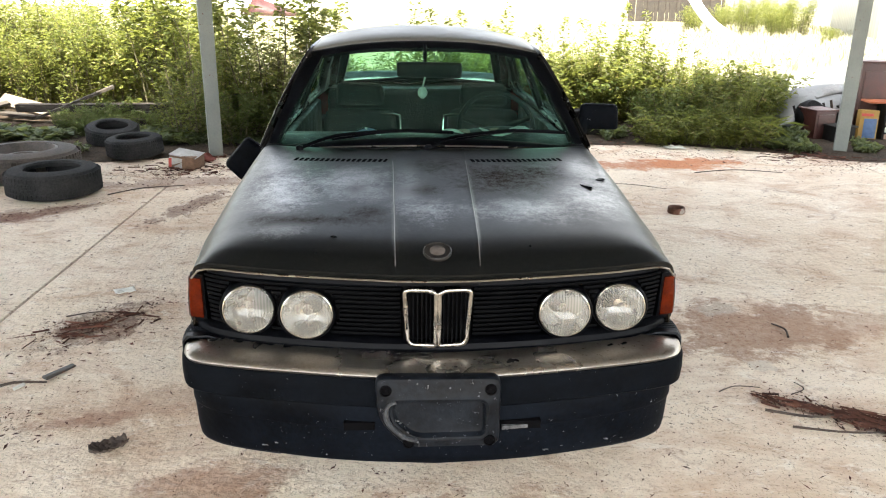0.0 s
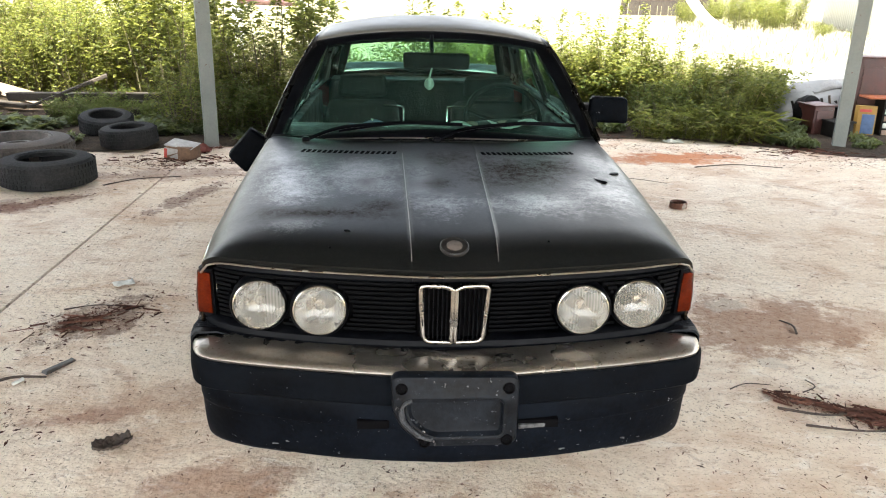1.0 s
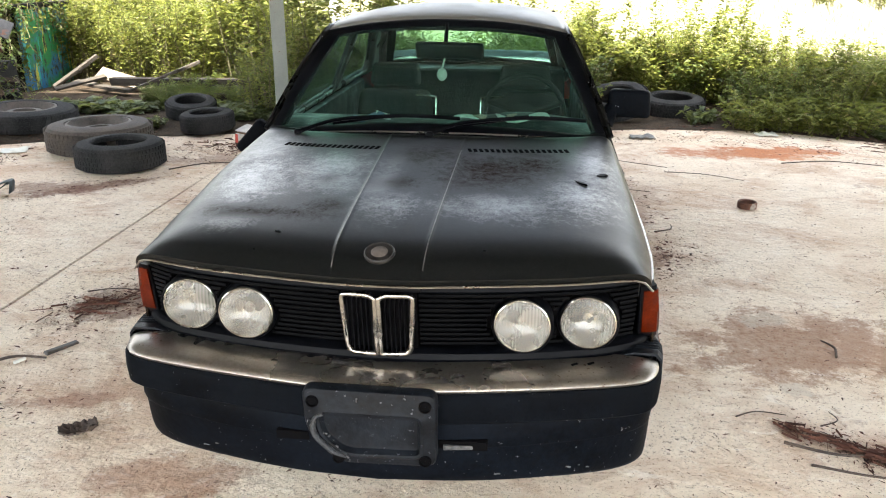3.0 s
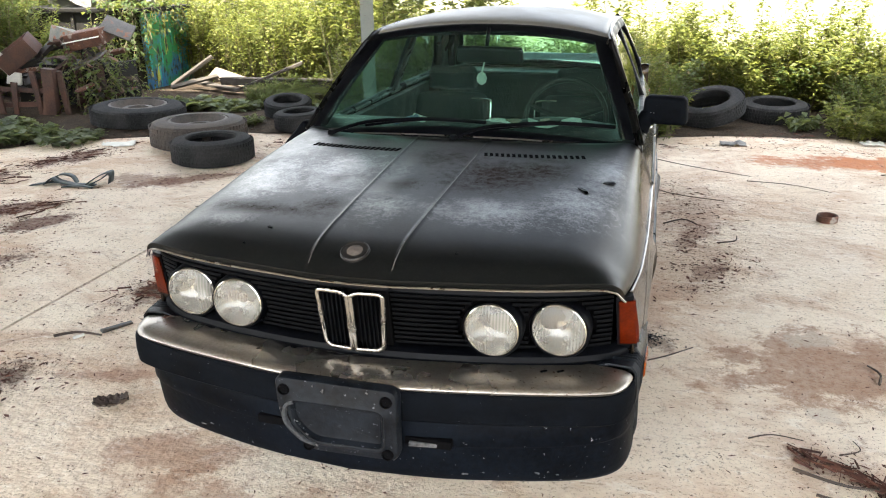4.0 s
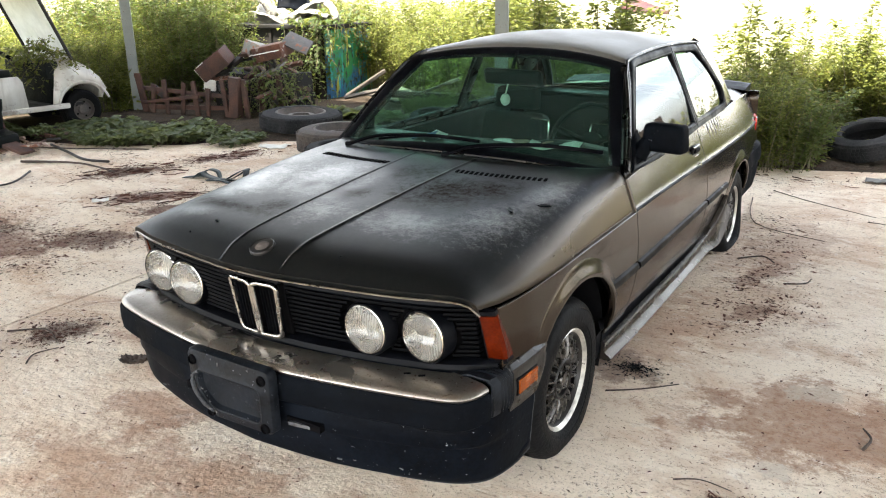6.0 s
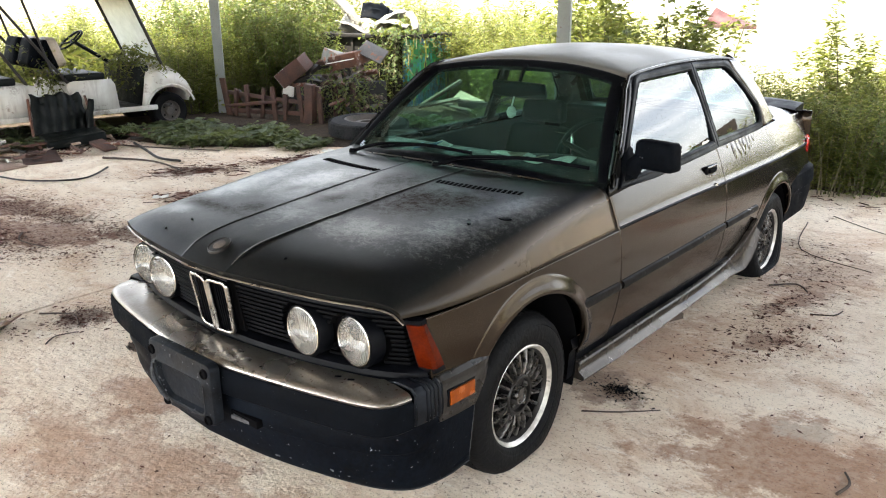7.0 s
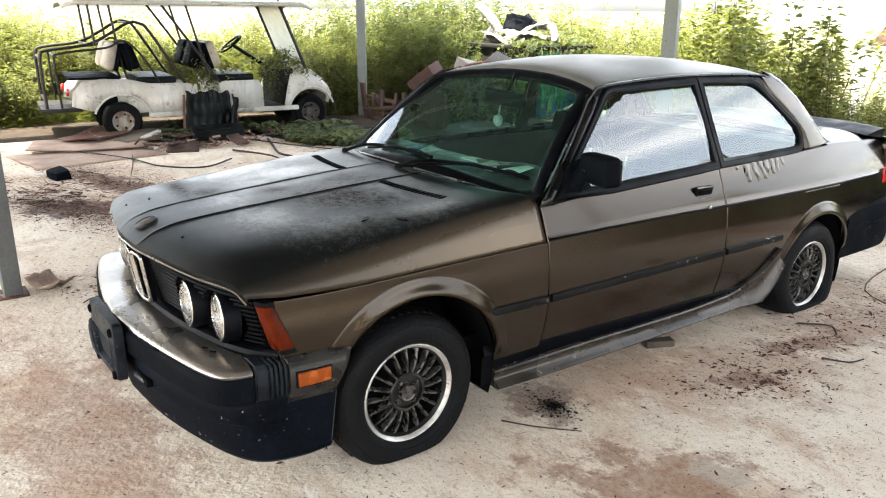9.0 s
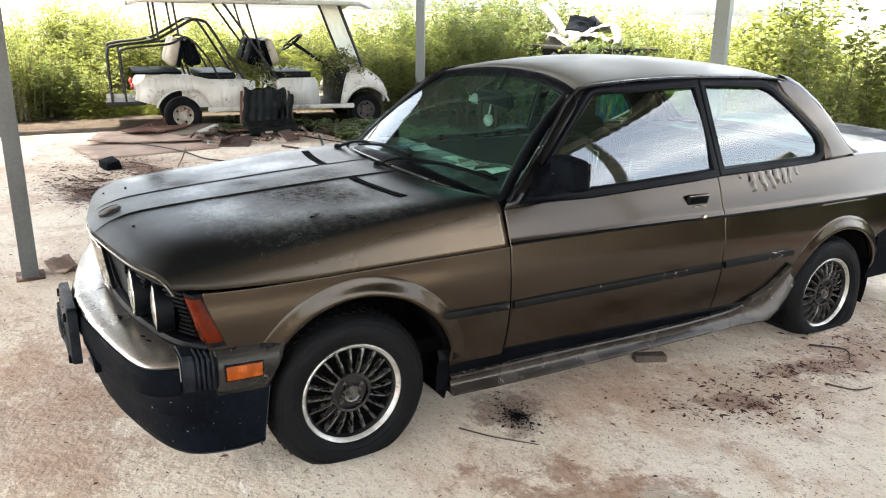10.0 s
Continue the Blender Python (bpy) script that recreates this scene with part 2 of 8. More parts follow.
def paint_material(name, base, dust, amount, r0, r1, metal, coat=0.0):
    """Old metallic lacquer with a film of dust and patches where the lacquer has gone dull."""
    m = Mat(name, base, r0, metal, coat)
    stain, fine, speck = m.noise(2.4, 4, 0.55, 0.36, 0.64), m.noise(28, 5, 0.7, 0.4, 0.68), m.noise(230, 2, 0.5, 0.5, 0.7)
    film = m.math("MULTIPLY", m.math("ADD", m.math("MULTIPLY", stain, 0.75), m.math("MULTIPLY", fine, 0.25)), amount)
    film = m.math("ADD", film, m.math("MULTIPLY", speck, amount * 0.22))
    m.set("Base Color", m.mix(film, base, dust)).set("Roughness", m.range(m.math("ADD", stain, m.math("MULTIPLY", fine, 0.3)), r0, r1))
    m.set("Metallic", m.range(film, metal, metal * 0.5))
    m.set("Coat Roughness", 0.10)
    return m.m


M["paint"] = paint_material("bronze_black_paint", (0.039, 0.0285, 0.0195), (0.05, 0.039, 0.029), 0.05, 0.19, 0.27, 0.95, 0.4)
M["paint"].node_tree.nodes["Principled BSDF"].inputs["Specular IOR Level"].default_value = 0.15
# bonnet: where the lacquer has gone pale, with reflected sky painted in too, and where it is matt and brown: x, y from
# the car's middle, length, width, turn, strength
BLOOM = [(-0.52, -1.36, 0.17, 0.26, 0, 1.0), (-0.50, -1.50, 0.14, 0.14, 0, 0.9), (-0.30, -1.26, 0.22, 0.22, 0, 0.85), (-0.24, -1.42, 0.14, 0.13, 0, 0.7), (-0.56, -1.05, 0.14, 0.26, 0, 0.55), (-0.03, -1.63, 0.13, 0.13, 0, 0.8), (0.30, -1.60, 0.26, 0.13, 0, 0.9), (0.54, -1.45, 0.15, 0.22, 0, 0.9), (0.60, -1.15, 0.10, 0.28, 0, 0.8), (-0.08, -1.40, 0.07, 0.34, 0, 0.6), (-0.46, -1.76, 0.12, 0.07, 0, 0.6)]
BROWN = [(-0.05, -1.42, 0.10, 0.10, 15, 0.9), (0.04, -1.12, 0.16, 0.16, 0, 0.75), (0.27, -1.25, 0.25, 0.25, 0, 1.0), (0.40, -1.17, 0.16, 0.18, 0, 0.9), (0.18, -1.40, 0.10, 0.09, 20, 0.6), (-0.38, -1.69, 0.30, 0.065, -4, 0.8), (-0.26, -1.40, 0.05, 0.08, 0, 0.55), (-0.22, -1.64, 0.10, 0.07, 0, 0.8), (-0.54, -1.66, 0.10, 0.07, 0, 0.7)]


def hood_material(name):
    """Black lacquer: hazy over the middle of the top, matt brown where it is worn through, a golden reflection coloured
    in down the sides.
    """
    m = Mat(name, (0.005, 0.0055, 0.0055), 0.5)
    edge, mottle, speck = m.noise(7.0, 8, 0.78, 0.28, 0.72), m.noise(36, 7, 0.8, 0.40, 0.60), m.noise(190, 4, 0.7, 0.42, 0.58)
    rim = m.math("ADD", m.math("MULTIPLY", mottle, 0.55), m.math("MULTIPLY", speck, 0.45))

    def field(spots, soft):
        total = None
        for x, y, ln, wd, turn, k in spots:
            v = m.n.new("ShaderNodeMapping")
            v.vector_type = "TEXTURE"
            v.inputs["Location"].default_value = (x, y, 0)
            v.inputs["Rotation"].default_value = (0, 0, radians(turn))
            v.inputs["Scale"].default_value = (ln, wd, 1000)
            m.l.new(m.co, v.inputs["Vector"])
            g = m.n.new("ShaderNodeVectorMath")
            g.operation = "LENGTH"
            m.l.new(v.outputs[0], g.inputs[0])
            d = m.math("SUBTRACT", m.math("ADD", m.math("MULTIPLY", edge, 0.45), m.math("MULTIPLY", rim, 0.42)), m.math("MULTIPLY", g.outputs["Value"], 0.5))
            d = m.math("MULTIPLY", m.math("MULTIPLY", d, soft), k)
            total = d if total is None else m.math("MAXIMUM", total, d)
        return total

    bloom, brown = field(BLOOM, 1.75), field(BROWN, 1.7)
    brown = m.math("MULTIPLY", brown, m.range(rim, 0.55, 1.0))
    bloom = m.math("MULTIPLY", m.math("MULTIPLY", bloom, m.range(brown, 1.0, 0.2)), m.range(rim, 0.45, 1.05))
    sep, ab, side = m.n.new("ShaderNodeSeparateXYZ"), m.n.new("ShaderNodeMath"), m.n.new("ShaderNodeMapRange")
    ab.operation = "ABSOLUTE"
    side.inputs[1].default_value, side.inputs[2].default_value = 0.690, 0.742
    m.l.new(m.co, sep.inputs[0]), m.l.new(sep.outputs["X"], ab.inputs[0]), m.l.new(ab.outputs[0], side.inputs[0])
    rear = m.n.new("ShaderNodeMapRange")      # the painted side highlight grows towards the doors
    rear.inputs[1].default_value, rear.inputs[2].default_value, rear.inputs[3].default_value = -1.7, -0.85, 0.3
    m.l.new(sep.outputs["Y"], rear.inputs[0])
    side = m.math("MULTIPLY", side.outputs[0], rear.outputs[0])
    c = m.mix(m.math("MULTIPLY", brown, 0.7), (0.0045, 0.0052, 0.0054), (0.046, 0.031, 0.024))
    c = m.mix(m.math("MULTIPLY", m.math("MULTIPLY", mottle, speck), 0.015), c, (0.3, 0.28, 0.25))
    c = m.mix(m.math("MULTIPLY", bloom, HAZE), c, (0.42, 0.435, 0.42))
    # bronze tint stands in for the bright reflection along the bonnet's sides
    c = m.mix(side, c, (0.11, 0.08, 0.053))
    m.set("Base Color", c)
    gloss = m.math("SUBTRACT", m.math("ADD", m.range(m.noise(5.0, 6, 0.7, 0.3, 0.7), 0.33, 0.43), m.math("MULTIPLY", brown, 0.30)), m.math("MULTIPLY", bloom, 0.06))
    gloss = m.math("ADD", m.math("MULTIPLY", gloss, m.range(side, 1.0, 0.0)), m.math("MULTIPLY", side, 0.2))
    shine = m.math("SUBTRACT", m.math("ADD", m.range(bloom, 0.19, 0.7), m.math("MULTIPLY", side, 0.3)), m.math("MULTIPLY", brown, 0.28))
    m.set("Coat Weight", m.math("MULTIPLY", bloom, m.range(mottle, 0.5, 0.95))).set("Coat Roughness", 0.27).set("Coat IOR", 1.8).set("Coat Tint", (1.0, 0.985, 0.95, 1))
    m.set("Roughness", gloss).set("Specular IOR Level", shine).set("Metallic", m.math("MULTIPLY", side, 0.75))
    m.bump(speck, 0.05, 0.002)
    return m.m


# strength of the pale colour: lacquer bloom plus painted sky reflection
HAZE = 0.29
M["hood"] = hood_material("dulled_black_paint")
M["roof_paint"] = paint_material("faded_roof_paint", (0.20, 0.188, 0.165), (0.26, 0.245, 0.215), 0.4, 0.36, 0.5, 0.6)
M["ridge_glint"] = varied("ridge_wear_and_glint", (0.02, 0.019, 0.018), (0.16, 0.155, 0.145), 0.4, 12.0, bump=0.1, spec=0.4)
M["strip"] = varied("worn_rubbing_strip", (0.0025, 0.0026, 0.0028), (0.007, 0.007, 0.0075), 0.4, 8.0, bump=0.1, spec=0.1, specks=((0.6, 0.58, 0.55), 26.0, 0.625))
M["trim"] = varied("black_trim", (0.0012, 0.0014, 0.0022), (0.004, 0.0046, 0.0062), 0.45, 8.0, bump=0.1, spec=0.07)
M["slat"] = varied("black_grille_slat", (0.0008, 0.0009, 0.0013), (0.0022, 0.0024, 0.003), 0.55, 8.0, bump=0.1, spec=0.05)
M["plastic"] = varied("scuffed_black_plastic", (0.0008, 0.0012, 0.002), (0.0038, 0.005, 0.0072), 0.7, 7.0, bump=0.15, rvar=0.15, spec=0.035, specks=((0.25, 0.26, 0.28), 55.0, 0.70))
M["spoiler"] = varied("scuffed_front_spoiler", (0.0003, 0.0006, 0.0013), (0.0052, 0.0074, 0.0116), 0.6, 2.4, bump=0.08, rvar=0.12, spec=0.04, specks=((0.30, 0.31, 0.33), 90.0, 0.70))
M["chrome"] = varied("chrome", (0.72, 0.69, 0.63), (0.5, 0.46, 0.4), 0.16, 12.0, metal=1.0, bump=0.03)
M["bumper_metal"] = varied("pitted_bumper_metal", (0.42, 0.385, 0.34), (0.27, 0.235, 0.20), 0.3, 5.0, metal=0.9, bump=0.05, fine=110.0, rvar=0.05, specks=((0.12, 0.07, 0.05), 70.0, 0.64))
M["alloy"] = varied("machined_rim", (0.60, 0.575, 0.53), (0.34, 0.32, 0.29), 0.38, 15.0, metal=0.6, bump=0.05)
M["wheel_dark"] = varied("dark_wheel_metal", (0.009, 0.0085, 0.0085), (0.03, 0.027, 0.025), 0.42, 14.0, metal=0.4, bump=0.1)
M["amber"] = varied("amber_lens", (0.17, 0.032, 0.003), (0.30, 0.066, 0.005), 0.22, 30.0, bump=0.25, fine=160.0, spec=0.25)
M["red_lens"] = Mat("red_lens", (0.5, 0.02, 0.015), 0.15, coat=0.6).m
M["orange_red"] = varied("indicator_lens", (0.036, 0.0035, 0.0008), (0.09, 0.010, 0.0015), 0.12, 14.0, bump=0.1, fine=150.0, rvar=0.04, spec=0.1)
M["reflector"] = varied("lamp_reflector", (0.55, 0.54, 0.50), (0.30, 0.29, 0.27), 0.22, 30.0, metal=1.0, bump=0.05)
M["glass"] = glass_material("tinted_glass", (0.60, 0.82, 0.72), 0.0, 0.07)


def dust_glare_glass_material(name, tint, least):
    """A pane as above with a thin film of dust in runs, coloured teal to paint in reflected glare."""
    mat = glass_material(name, tint, 0.0, least)
    m = Mat("scratch_sheet")
    t = mat.node_tree
    n, l = t.nodes, t.links
    top = n["Mix Shader"]
    co, mp, nz, rg = n.new("ShaderNodeTexCoord"), n.new("ShaderNodeMapping"), n.new("ShaderNodeTexNoise"), n.new("ShaderNodeMapRange")
    mp.inputs["Scale"].default_value = (14, 3, 1.5)
    nz.inputs["Scale"].default_value, nz.inputs["Detail"].default_value, nz.inputs["Roughness"].default_value = 2.0, 6.0, 0.7
    rg.inputs[1].default_value, rg.inputs[2].default_value, rg.inputs[3].default_value, rg.inputs[4].default_value = 0.40, 0.80, 0.012, 0.075
    df, mx = n.new("ShaderNodeBsdfDiffuse"), n.new("ShaderNodeMixShader")
    # teal film colour imitates greenish reflections as well as dust
    df.inputs[0].default_value = (0.30, 0.52, 0.45, 1)
    l.new(co.outputs["Object"], mp.inputs[0]), l.new(mp.outputs[0], nz.inputs["Vector"]), l.new(nz.outputs["Fac"], rg.inputs[0])
    l.new(rg.outputs[0], mx.inputs[0]), l.new(top.outputs[0], mx.inputs[1]), l.new(df.outputs[0], mx.inputs[2])
    l.new(mx.outputs[0], n["Material Output"].inputs[0])
    bpy.data.materials.remove(m.m)
    return mat


M["glass_front"] = dust_glare_glass_material("dust_glare_windscreen", (0.52, 0.80, 0.70), 0.07)
M["interior"] = varied("black_vinyl", (0.003, 0.004, 0.004), (0.009, 0.011, 0.0105), 0.5, 9.0, bump=0.2, spec=0.12)
M["seat"] = varied("dark_cloth_seat", (0.004, 0.006, 0.006), (0.011, 0.014, 0.0135), 0.9, 10.0, bump=0.3, spec=0.1)
M["paper"] = varied("paper", (0.6, 0.6, 0.56), (0.75, 0.74, 0.68), 0.8, 20)
M["blue_card"] = varied("blue_card", (0.03, 0.07, 0.16), (0.07, 0.13, 0.25), 0.6, 20)

M["rust"] = varied("rusty_steel", (0.045, 0.018, 0.012), (0.15, 0.062, 0.036), 0.8, 7.0, bump=0.4, specks=((0.26, 0.22, 0.19), 11.0, 0.60))
M["redwood"] = varied("red_brown_wood", (0.026, 0.012, 0.009), (0.095, 0.046, 0.032), 0.8, 5.0, bump=0.3)
M["wood"] = varied("weathered_board", (0.10, 0.078, 0.058), (0.19, 0.15, 0.115), 0.85, 4.0, bump=0.3)
M["card"] = varied("wet_board", (0.22, 0.135, 0.10), (0.46, 0.35, 0.275), 0.9, 3.0, bump=0.3)
M["tarp"] = varied("grey_sheet_metal", (0.10, 0.10, 0.098), (0.2, 0.195, 0.185), 0.6, 3.0, bump=0.3)
M["black_metal"] = varied("black_tube", (0.006, 0.006, 0.006), (0.025, 0.02, 0.018), 0.5, 8.0, spec=0.3)
M["debris"] = varied("dead_leaves", (0.05, 0.026, 0.02), (0.14, 0.075, 0.055), 0.95, 9.0, bump=0.3)
M["bark"] = varied("dry_twig", (0.03, 0.021, 0.017), (0.085, 0.06, 0.045), 0.9, 9.0, bump=0.3)


def lamp_glass_material():
    """Fluted lamp glass: cloudy, with upright ribs."""
    m = Mat("fluted_lamp_glass", (0.30, 0.295, 0.275), 0.12)
    w = m.n.new("ShaderNodeTexWave")
    w.inputs["Scale"].default_value, w.inputs["Distortion"].default_value = 36.0, 0.4
    m.l.new(m.co, w.inputs["Vector"])
    m.set("Base Color", m.mix(w.outputs["Fac"], (0.17, 0.167, 0.155), (0.29, 0.286, 0.268)))
    m.bump(w.outputs["Fac"], 0.5, 0.003)
    tr, mx = m.n.new("ShaderNodeBsdfTransparent"), m.n.new("ShaderNodeMixShader")
    m.l.new(m.math("ADD", m.range(m.noise(9, 2), 0.30, 0.46), m.range(w.outputs["Fac"], 0.0, 0.12)), mx.inputs[0])
    m.l.new(m.b.outputs[0], mx.inputs[1]), m.l.new(tr.outputs[0], mx.inputs[2])
    m.l.new(mx.outputs[0], m.n["Material Output"].inputs[0])
    return m.m


M["spoke"] = varied("spoke_metal", (0.012, 0.0115, 0.011), (0.16, 0.15, 0.14), 0.28, 40.0, metal=0.7, bump=0.05)
M["glass_side"] = glass_material("side_glass", (0.55, 0.76, 0.66), 0.0, 0.17)
M["rim_steel"] = varied("dusty_steel", (0.045, 0.04, 0.037), (0.12, 0.10, 0.088), 0.7, 8.0, metal=0.3)
M["cream_vinyl"] = varied("cream_vinyl", (0.26, 0.215, 0.17), (0.46, 0.40, 0.33), 0.6, 6.0)
M["box_dark"] = varied("dark_sheet_metal", (0.008, 0.008, 0.008), (0.024, 0.021, 0.018), 0.75, 5.0, bump=0.2, spec=0.2)
M["red_print"] = varied("red_print", (0.4, 0.04, 0.03), (0.5, 0.08, 0.06), 0.6, 20)
M["yellow_print"] = varied("yellow_print", (0.26, 0.14, 0.02), (0.34, 0.2, 0.04), 0.6, 10)
M["orange_paint"] = varied("orange_paint", (0.34, 0.09, 0.03), (0.26, 0.07, 0.025), 0.6, 10)
M["dark_red"] = varied("dark_red_veneer", (0.03, 0.008, 0.007), (0.075, 0.022, 0.018), 0.45, 6.0)
M["white_wall"] = varied("white_wall", (0.7, 0.7, 0.68), (0.78, 0.78, 0.75), 0.8, 1.0)
M["grey_wall"] = varied("grey_wall", (0.16, 0.155, 0.145), (0.26, 0.25, 0.235), 0.9, 0.8)
M["corrugated"] = varied("pale_sheet", (0.55, 0.55, 0.53), (0.65, 0.65, 0.62), 0.5, 1.0, metal=0.2)


def streaked_material(name, base, pale, dirt, rust):
    """Old paint with dirt run down it and rusty spots."""
    m = Mat(name, base, 0.5)
    c = m.mix(m.noise(3.0, 4), base, pale)
    runs = m.math("MULTIPLY", m.noise(16, 4, 0.6, 0.48, 0.66, co=m.scaled(1, 1, 0.12)), m.noise(2.5, 3, 0.6, 0.4, 0.62))
    c = m.mix(m.math("MULTIPLY", runs, 0.45), c, dirt)
    c = m.mix(m.math("MULTIPLY", m.noise(12, 7, 0.75, 0.60, 0.68), 0.55), c, rust)
    c = m.mix(m.math("MULTIPLY", m.noise(6, 6, 0.7, 0.56, 0.64), 0.6), c, dirt)
    m.set("Base Color", c).set("Roughness", m.range(runs, 0.4, 0.8))
    return m.m


# brown boards with the shade of unbuilt eaves put into the colour
M["eave_shade_board"] = varied("eave_shade_board", (0.018, 0.012, 0.0095), (0.04, 0.026, 0.02), 0.9, 2.0, bump=0.3)
M["white_panel"] = streaked_material("weathered_white_plastic", (0.46, 0.43, 0.375), (0.60, 0.585, 0.54), (0.17, 0.125, 0.095), (0.16, 0.07, 0.035))


def graffiti_material():
    m = Mat("sprayed_paint", (0.1, 0.4, 0.1), 0.6)
    c = m.mix(m.noise(2.6, 3, 0.6, 0.44, 0.56), (0.02, 0.19, 0.06), (0.025, 0.13, 0.28))
    c = m.mix(m.noise(5.0, 4, 0.6, 0.58, 0.62, co=m.scaled(1.6, 1.6, 0.35)), c, (0.42, 0.40, 0.05))
    c = m.mix(m.noise(7.0, 4, 0.6, 0.57, 0.61, co=m.scaled(2.0, 2.0, 0.3)), c, (0.03, 0.30, 0.27))
    c = m.mix(m.noise(9.0, 5, 0.65, 0.55, 0.6, co=m.scaled(1.5, 1.5, 0.6)), c, (0.02, 0.025, 0.02))
    c = m.mix(m.math("MULTIPLY", m.noise(30, 5, 0.7, 0.55, 0.62), 0.8), c, (0.09, 0.07, 0.05))
    m.set("Base Color", c)
    return m.m


M["graffiti"] = graffiti_material()
M["teal_rubber"] = varied("teal_rubber", (0.006, 0.014, 0.016), (0.016, 0.03, 0.033), 0.5, 12.0)
M["litter"] = leaf_litter_material()
M["glass_lamp"] = lamp_glass_material()

M["bracket"] = varied("scuffed_bracket_plastic", (0.0012, 0.0017, 0.0026), (0.0105, 0.0132, 0.0180), 0.48, 13.0, bump=0.15, rvar=0.1, spec=0.12, specks=((0.10, 0.105, 0.12), 70.0, 0.665))
M["scraped"] = varied("scraped_plastic", (0.012, 0.014, 0.017), (0.06, 0.063, 0.068), 0.6, 30.0, bump=0.3, fine=120.0, spec=0.15)
M["teal_metal"] = varied("dull_green_metal", (0.07, 0.085, 0.075), (0.2, 0.17, 0.13), 0.6, 6.0, bump=0.2, specks=((0.2, 0.07, 0.03), 14.0, 0.55))
M["dark_timber"] = varied("old_dark_timber", (0.022, 0.018, 0.015), (0.06, 0.05, 0.04), 0.9, 5.0, bump=0.3)
M["sheet"] = streaked_material("weathered_sheet", (0.11, 0.115, 0.115), (0.16, 0.165, 0.165), (0.07, 0.066, 0.06), (0.15, 0.1, 0.07))


def cloudy_sheet_material():
    """Clouded plastic, yellowed towards its upper edge where the sun has burnt it."""
    m = Mat("clouded_plastic", (0.6, 0.6, 0.5), 0.5)
    sp = m.n.new("ShaderNodeSeparateXYZ")
    m.l.new(m.co, sp.inputs[0])
    r = m.n.new("ShaderNodeMapRange")
    r.inputs[1].default_value, r.inputs[2].default_value = 1.15, 1.6
    m.l.new(m.math("ADD", sp.outputs["Z"], m.range(m.noise(3, 5, 0.6), 0.0, 0.2)), r.inputs[0])
    c = m.mix(r.outputs[0], (0.62, 0.62, 0.56), (0.52, 0.50, 0.14))
    tl, df, tr = m.n.new("ShaderNodeBsdfTranslucent"), m.n.new("ShaderNodeBsdfDiffuse"), m.n.new("ShaderNodeBsdfTransparent")
    m.l.new(c, tl.inputs[0]), m.l.new(c, df.inputs[0])
    a, b = m.n.new("ShaderNodeMixShader"), m.n.new("ShaderNodeMixShader")
    a.inputs[0].default_value = 0.5
    m.l.new(df.outputs[0], a.inputs[1]), m.l.new(tl.outputs[0], a.inputs[2])
    m.l.new(m.range(m.noise(7, 5, 0.65), 0.04, 0.2), b.inputs[0])
    m.l.new(a.outputs[0], b.inputs[1]), m.l.new(tr.outputs[0], b.inputs[2])
    m.l.new(b.outputs[0], m.n["Material Output"].inputs[0])
    return m.m


M["yellowed_sheet"] = cloudy_sheet_material()
M["bright_frame"] = varied("worn_chrome", (0.62, 0.60, 0.56), (0.36, 0.34, 0.31), 0.2, 14.0, metal=1.0, bump=0.05)
M["skirt"] = varied("worn_dark_skirt", (0.036, 0.031, 0.027), (0.066, 0.057, 0.049), 0.24, 5.0, metal=0.6, bump=0.06, rvar=0.1, spec=0.35, specks=((0.3, 0.28, 0.26), 40.0, 0.68))
M["gloss_black"] = varied("gloss_black_trim", (0.003, 0.003, 0.003), (0.007, 0.0065, 0.006), 0.3, 9.0, bump=0.03, rvar=0.06, spec=0.3, specks=((0.55, 0.55, 0.53), 30.0, 0.70))
M["wing_plastic"] = varied("scuffed_glossy_plastic", (0.004, 0.004, 0.0042), (0.016, 0.0145, 0.013), 0.3, 9.0, bump=0.12, rvar=0.12, spec=0.4, specks=((0.20, 0.19, 0.18), 40.0, 0.68))
M["mirror_face"] = varied("dull_mirror", (0.05, 0.055, 0.06), (0.1, 0.1, 0.1), 0.3, 10.0, metal=0.6, bump=0.0)
M["dull_plate"] = varied("dull_plate", (0.025, 0.022, 0.02), (0.09, 0.082, 0.074), 0.6, 5.0, bump=0.3, specks=((0.16, 0.06, 0.03), 12.0, 0.58))
M["grey_shell"] = varied("grimy_grey_shell", (0.13, 0.122, 0.10), (0.24, 0.228, 0.195), 0.5, 4.0, bump=0.2, specks=((0.05, 0.045, 0.04), 9.0, 0.56))
M["card_dark"] = varied("soaked_carton", (0.09, 0.05, 0.032), (0.2, 0.12, 0.075), 0.9, 9.0, bump=0.4)
M["print_grey"] = varied("dirty_white_print", (0.25, 0.24, 0.23), (0.42, 0.41, 0.39), 0.8, 14.0, bump=0.3)
M["scraped_pale"] = varied("scraped_plastic_edge", (0.03, 0.032, 0.036), (0.12, 0.122, 0.128), 0.6, 60.0, bump=0.3)
M["rim_rust"] = varied("rusty_cart_rim", (0.22, 0.19, 0.155), (0.42, 0.38, 0.32), 0.6, 9.0, bump=0.2, specks=((0.13, 0.05, 0.025), 12.0, 0.5))
M["faded_red"] = varied("faded_red_cloth", (0.12, 0.03, 0.025), (0.22, 0.07, 0.055), 0.9, 14.0, bump=0.4)

# ---------------------------------------------------------------- mesh helpers


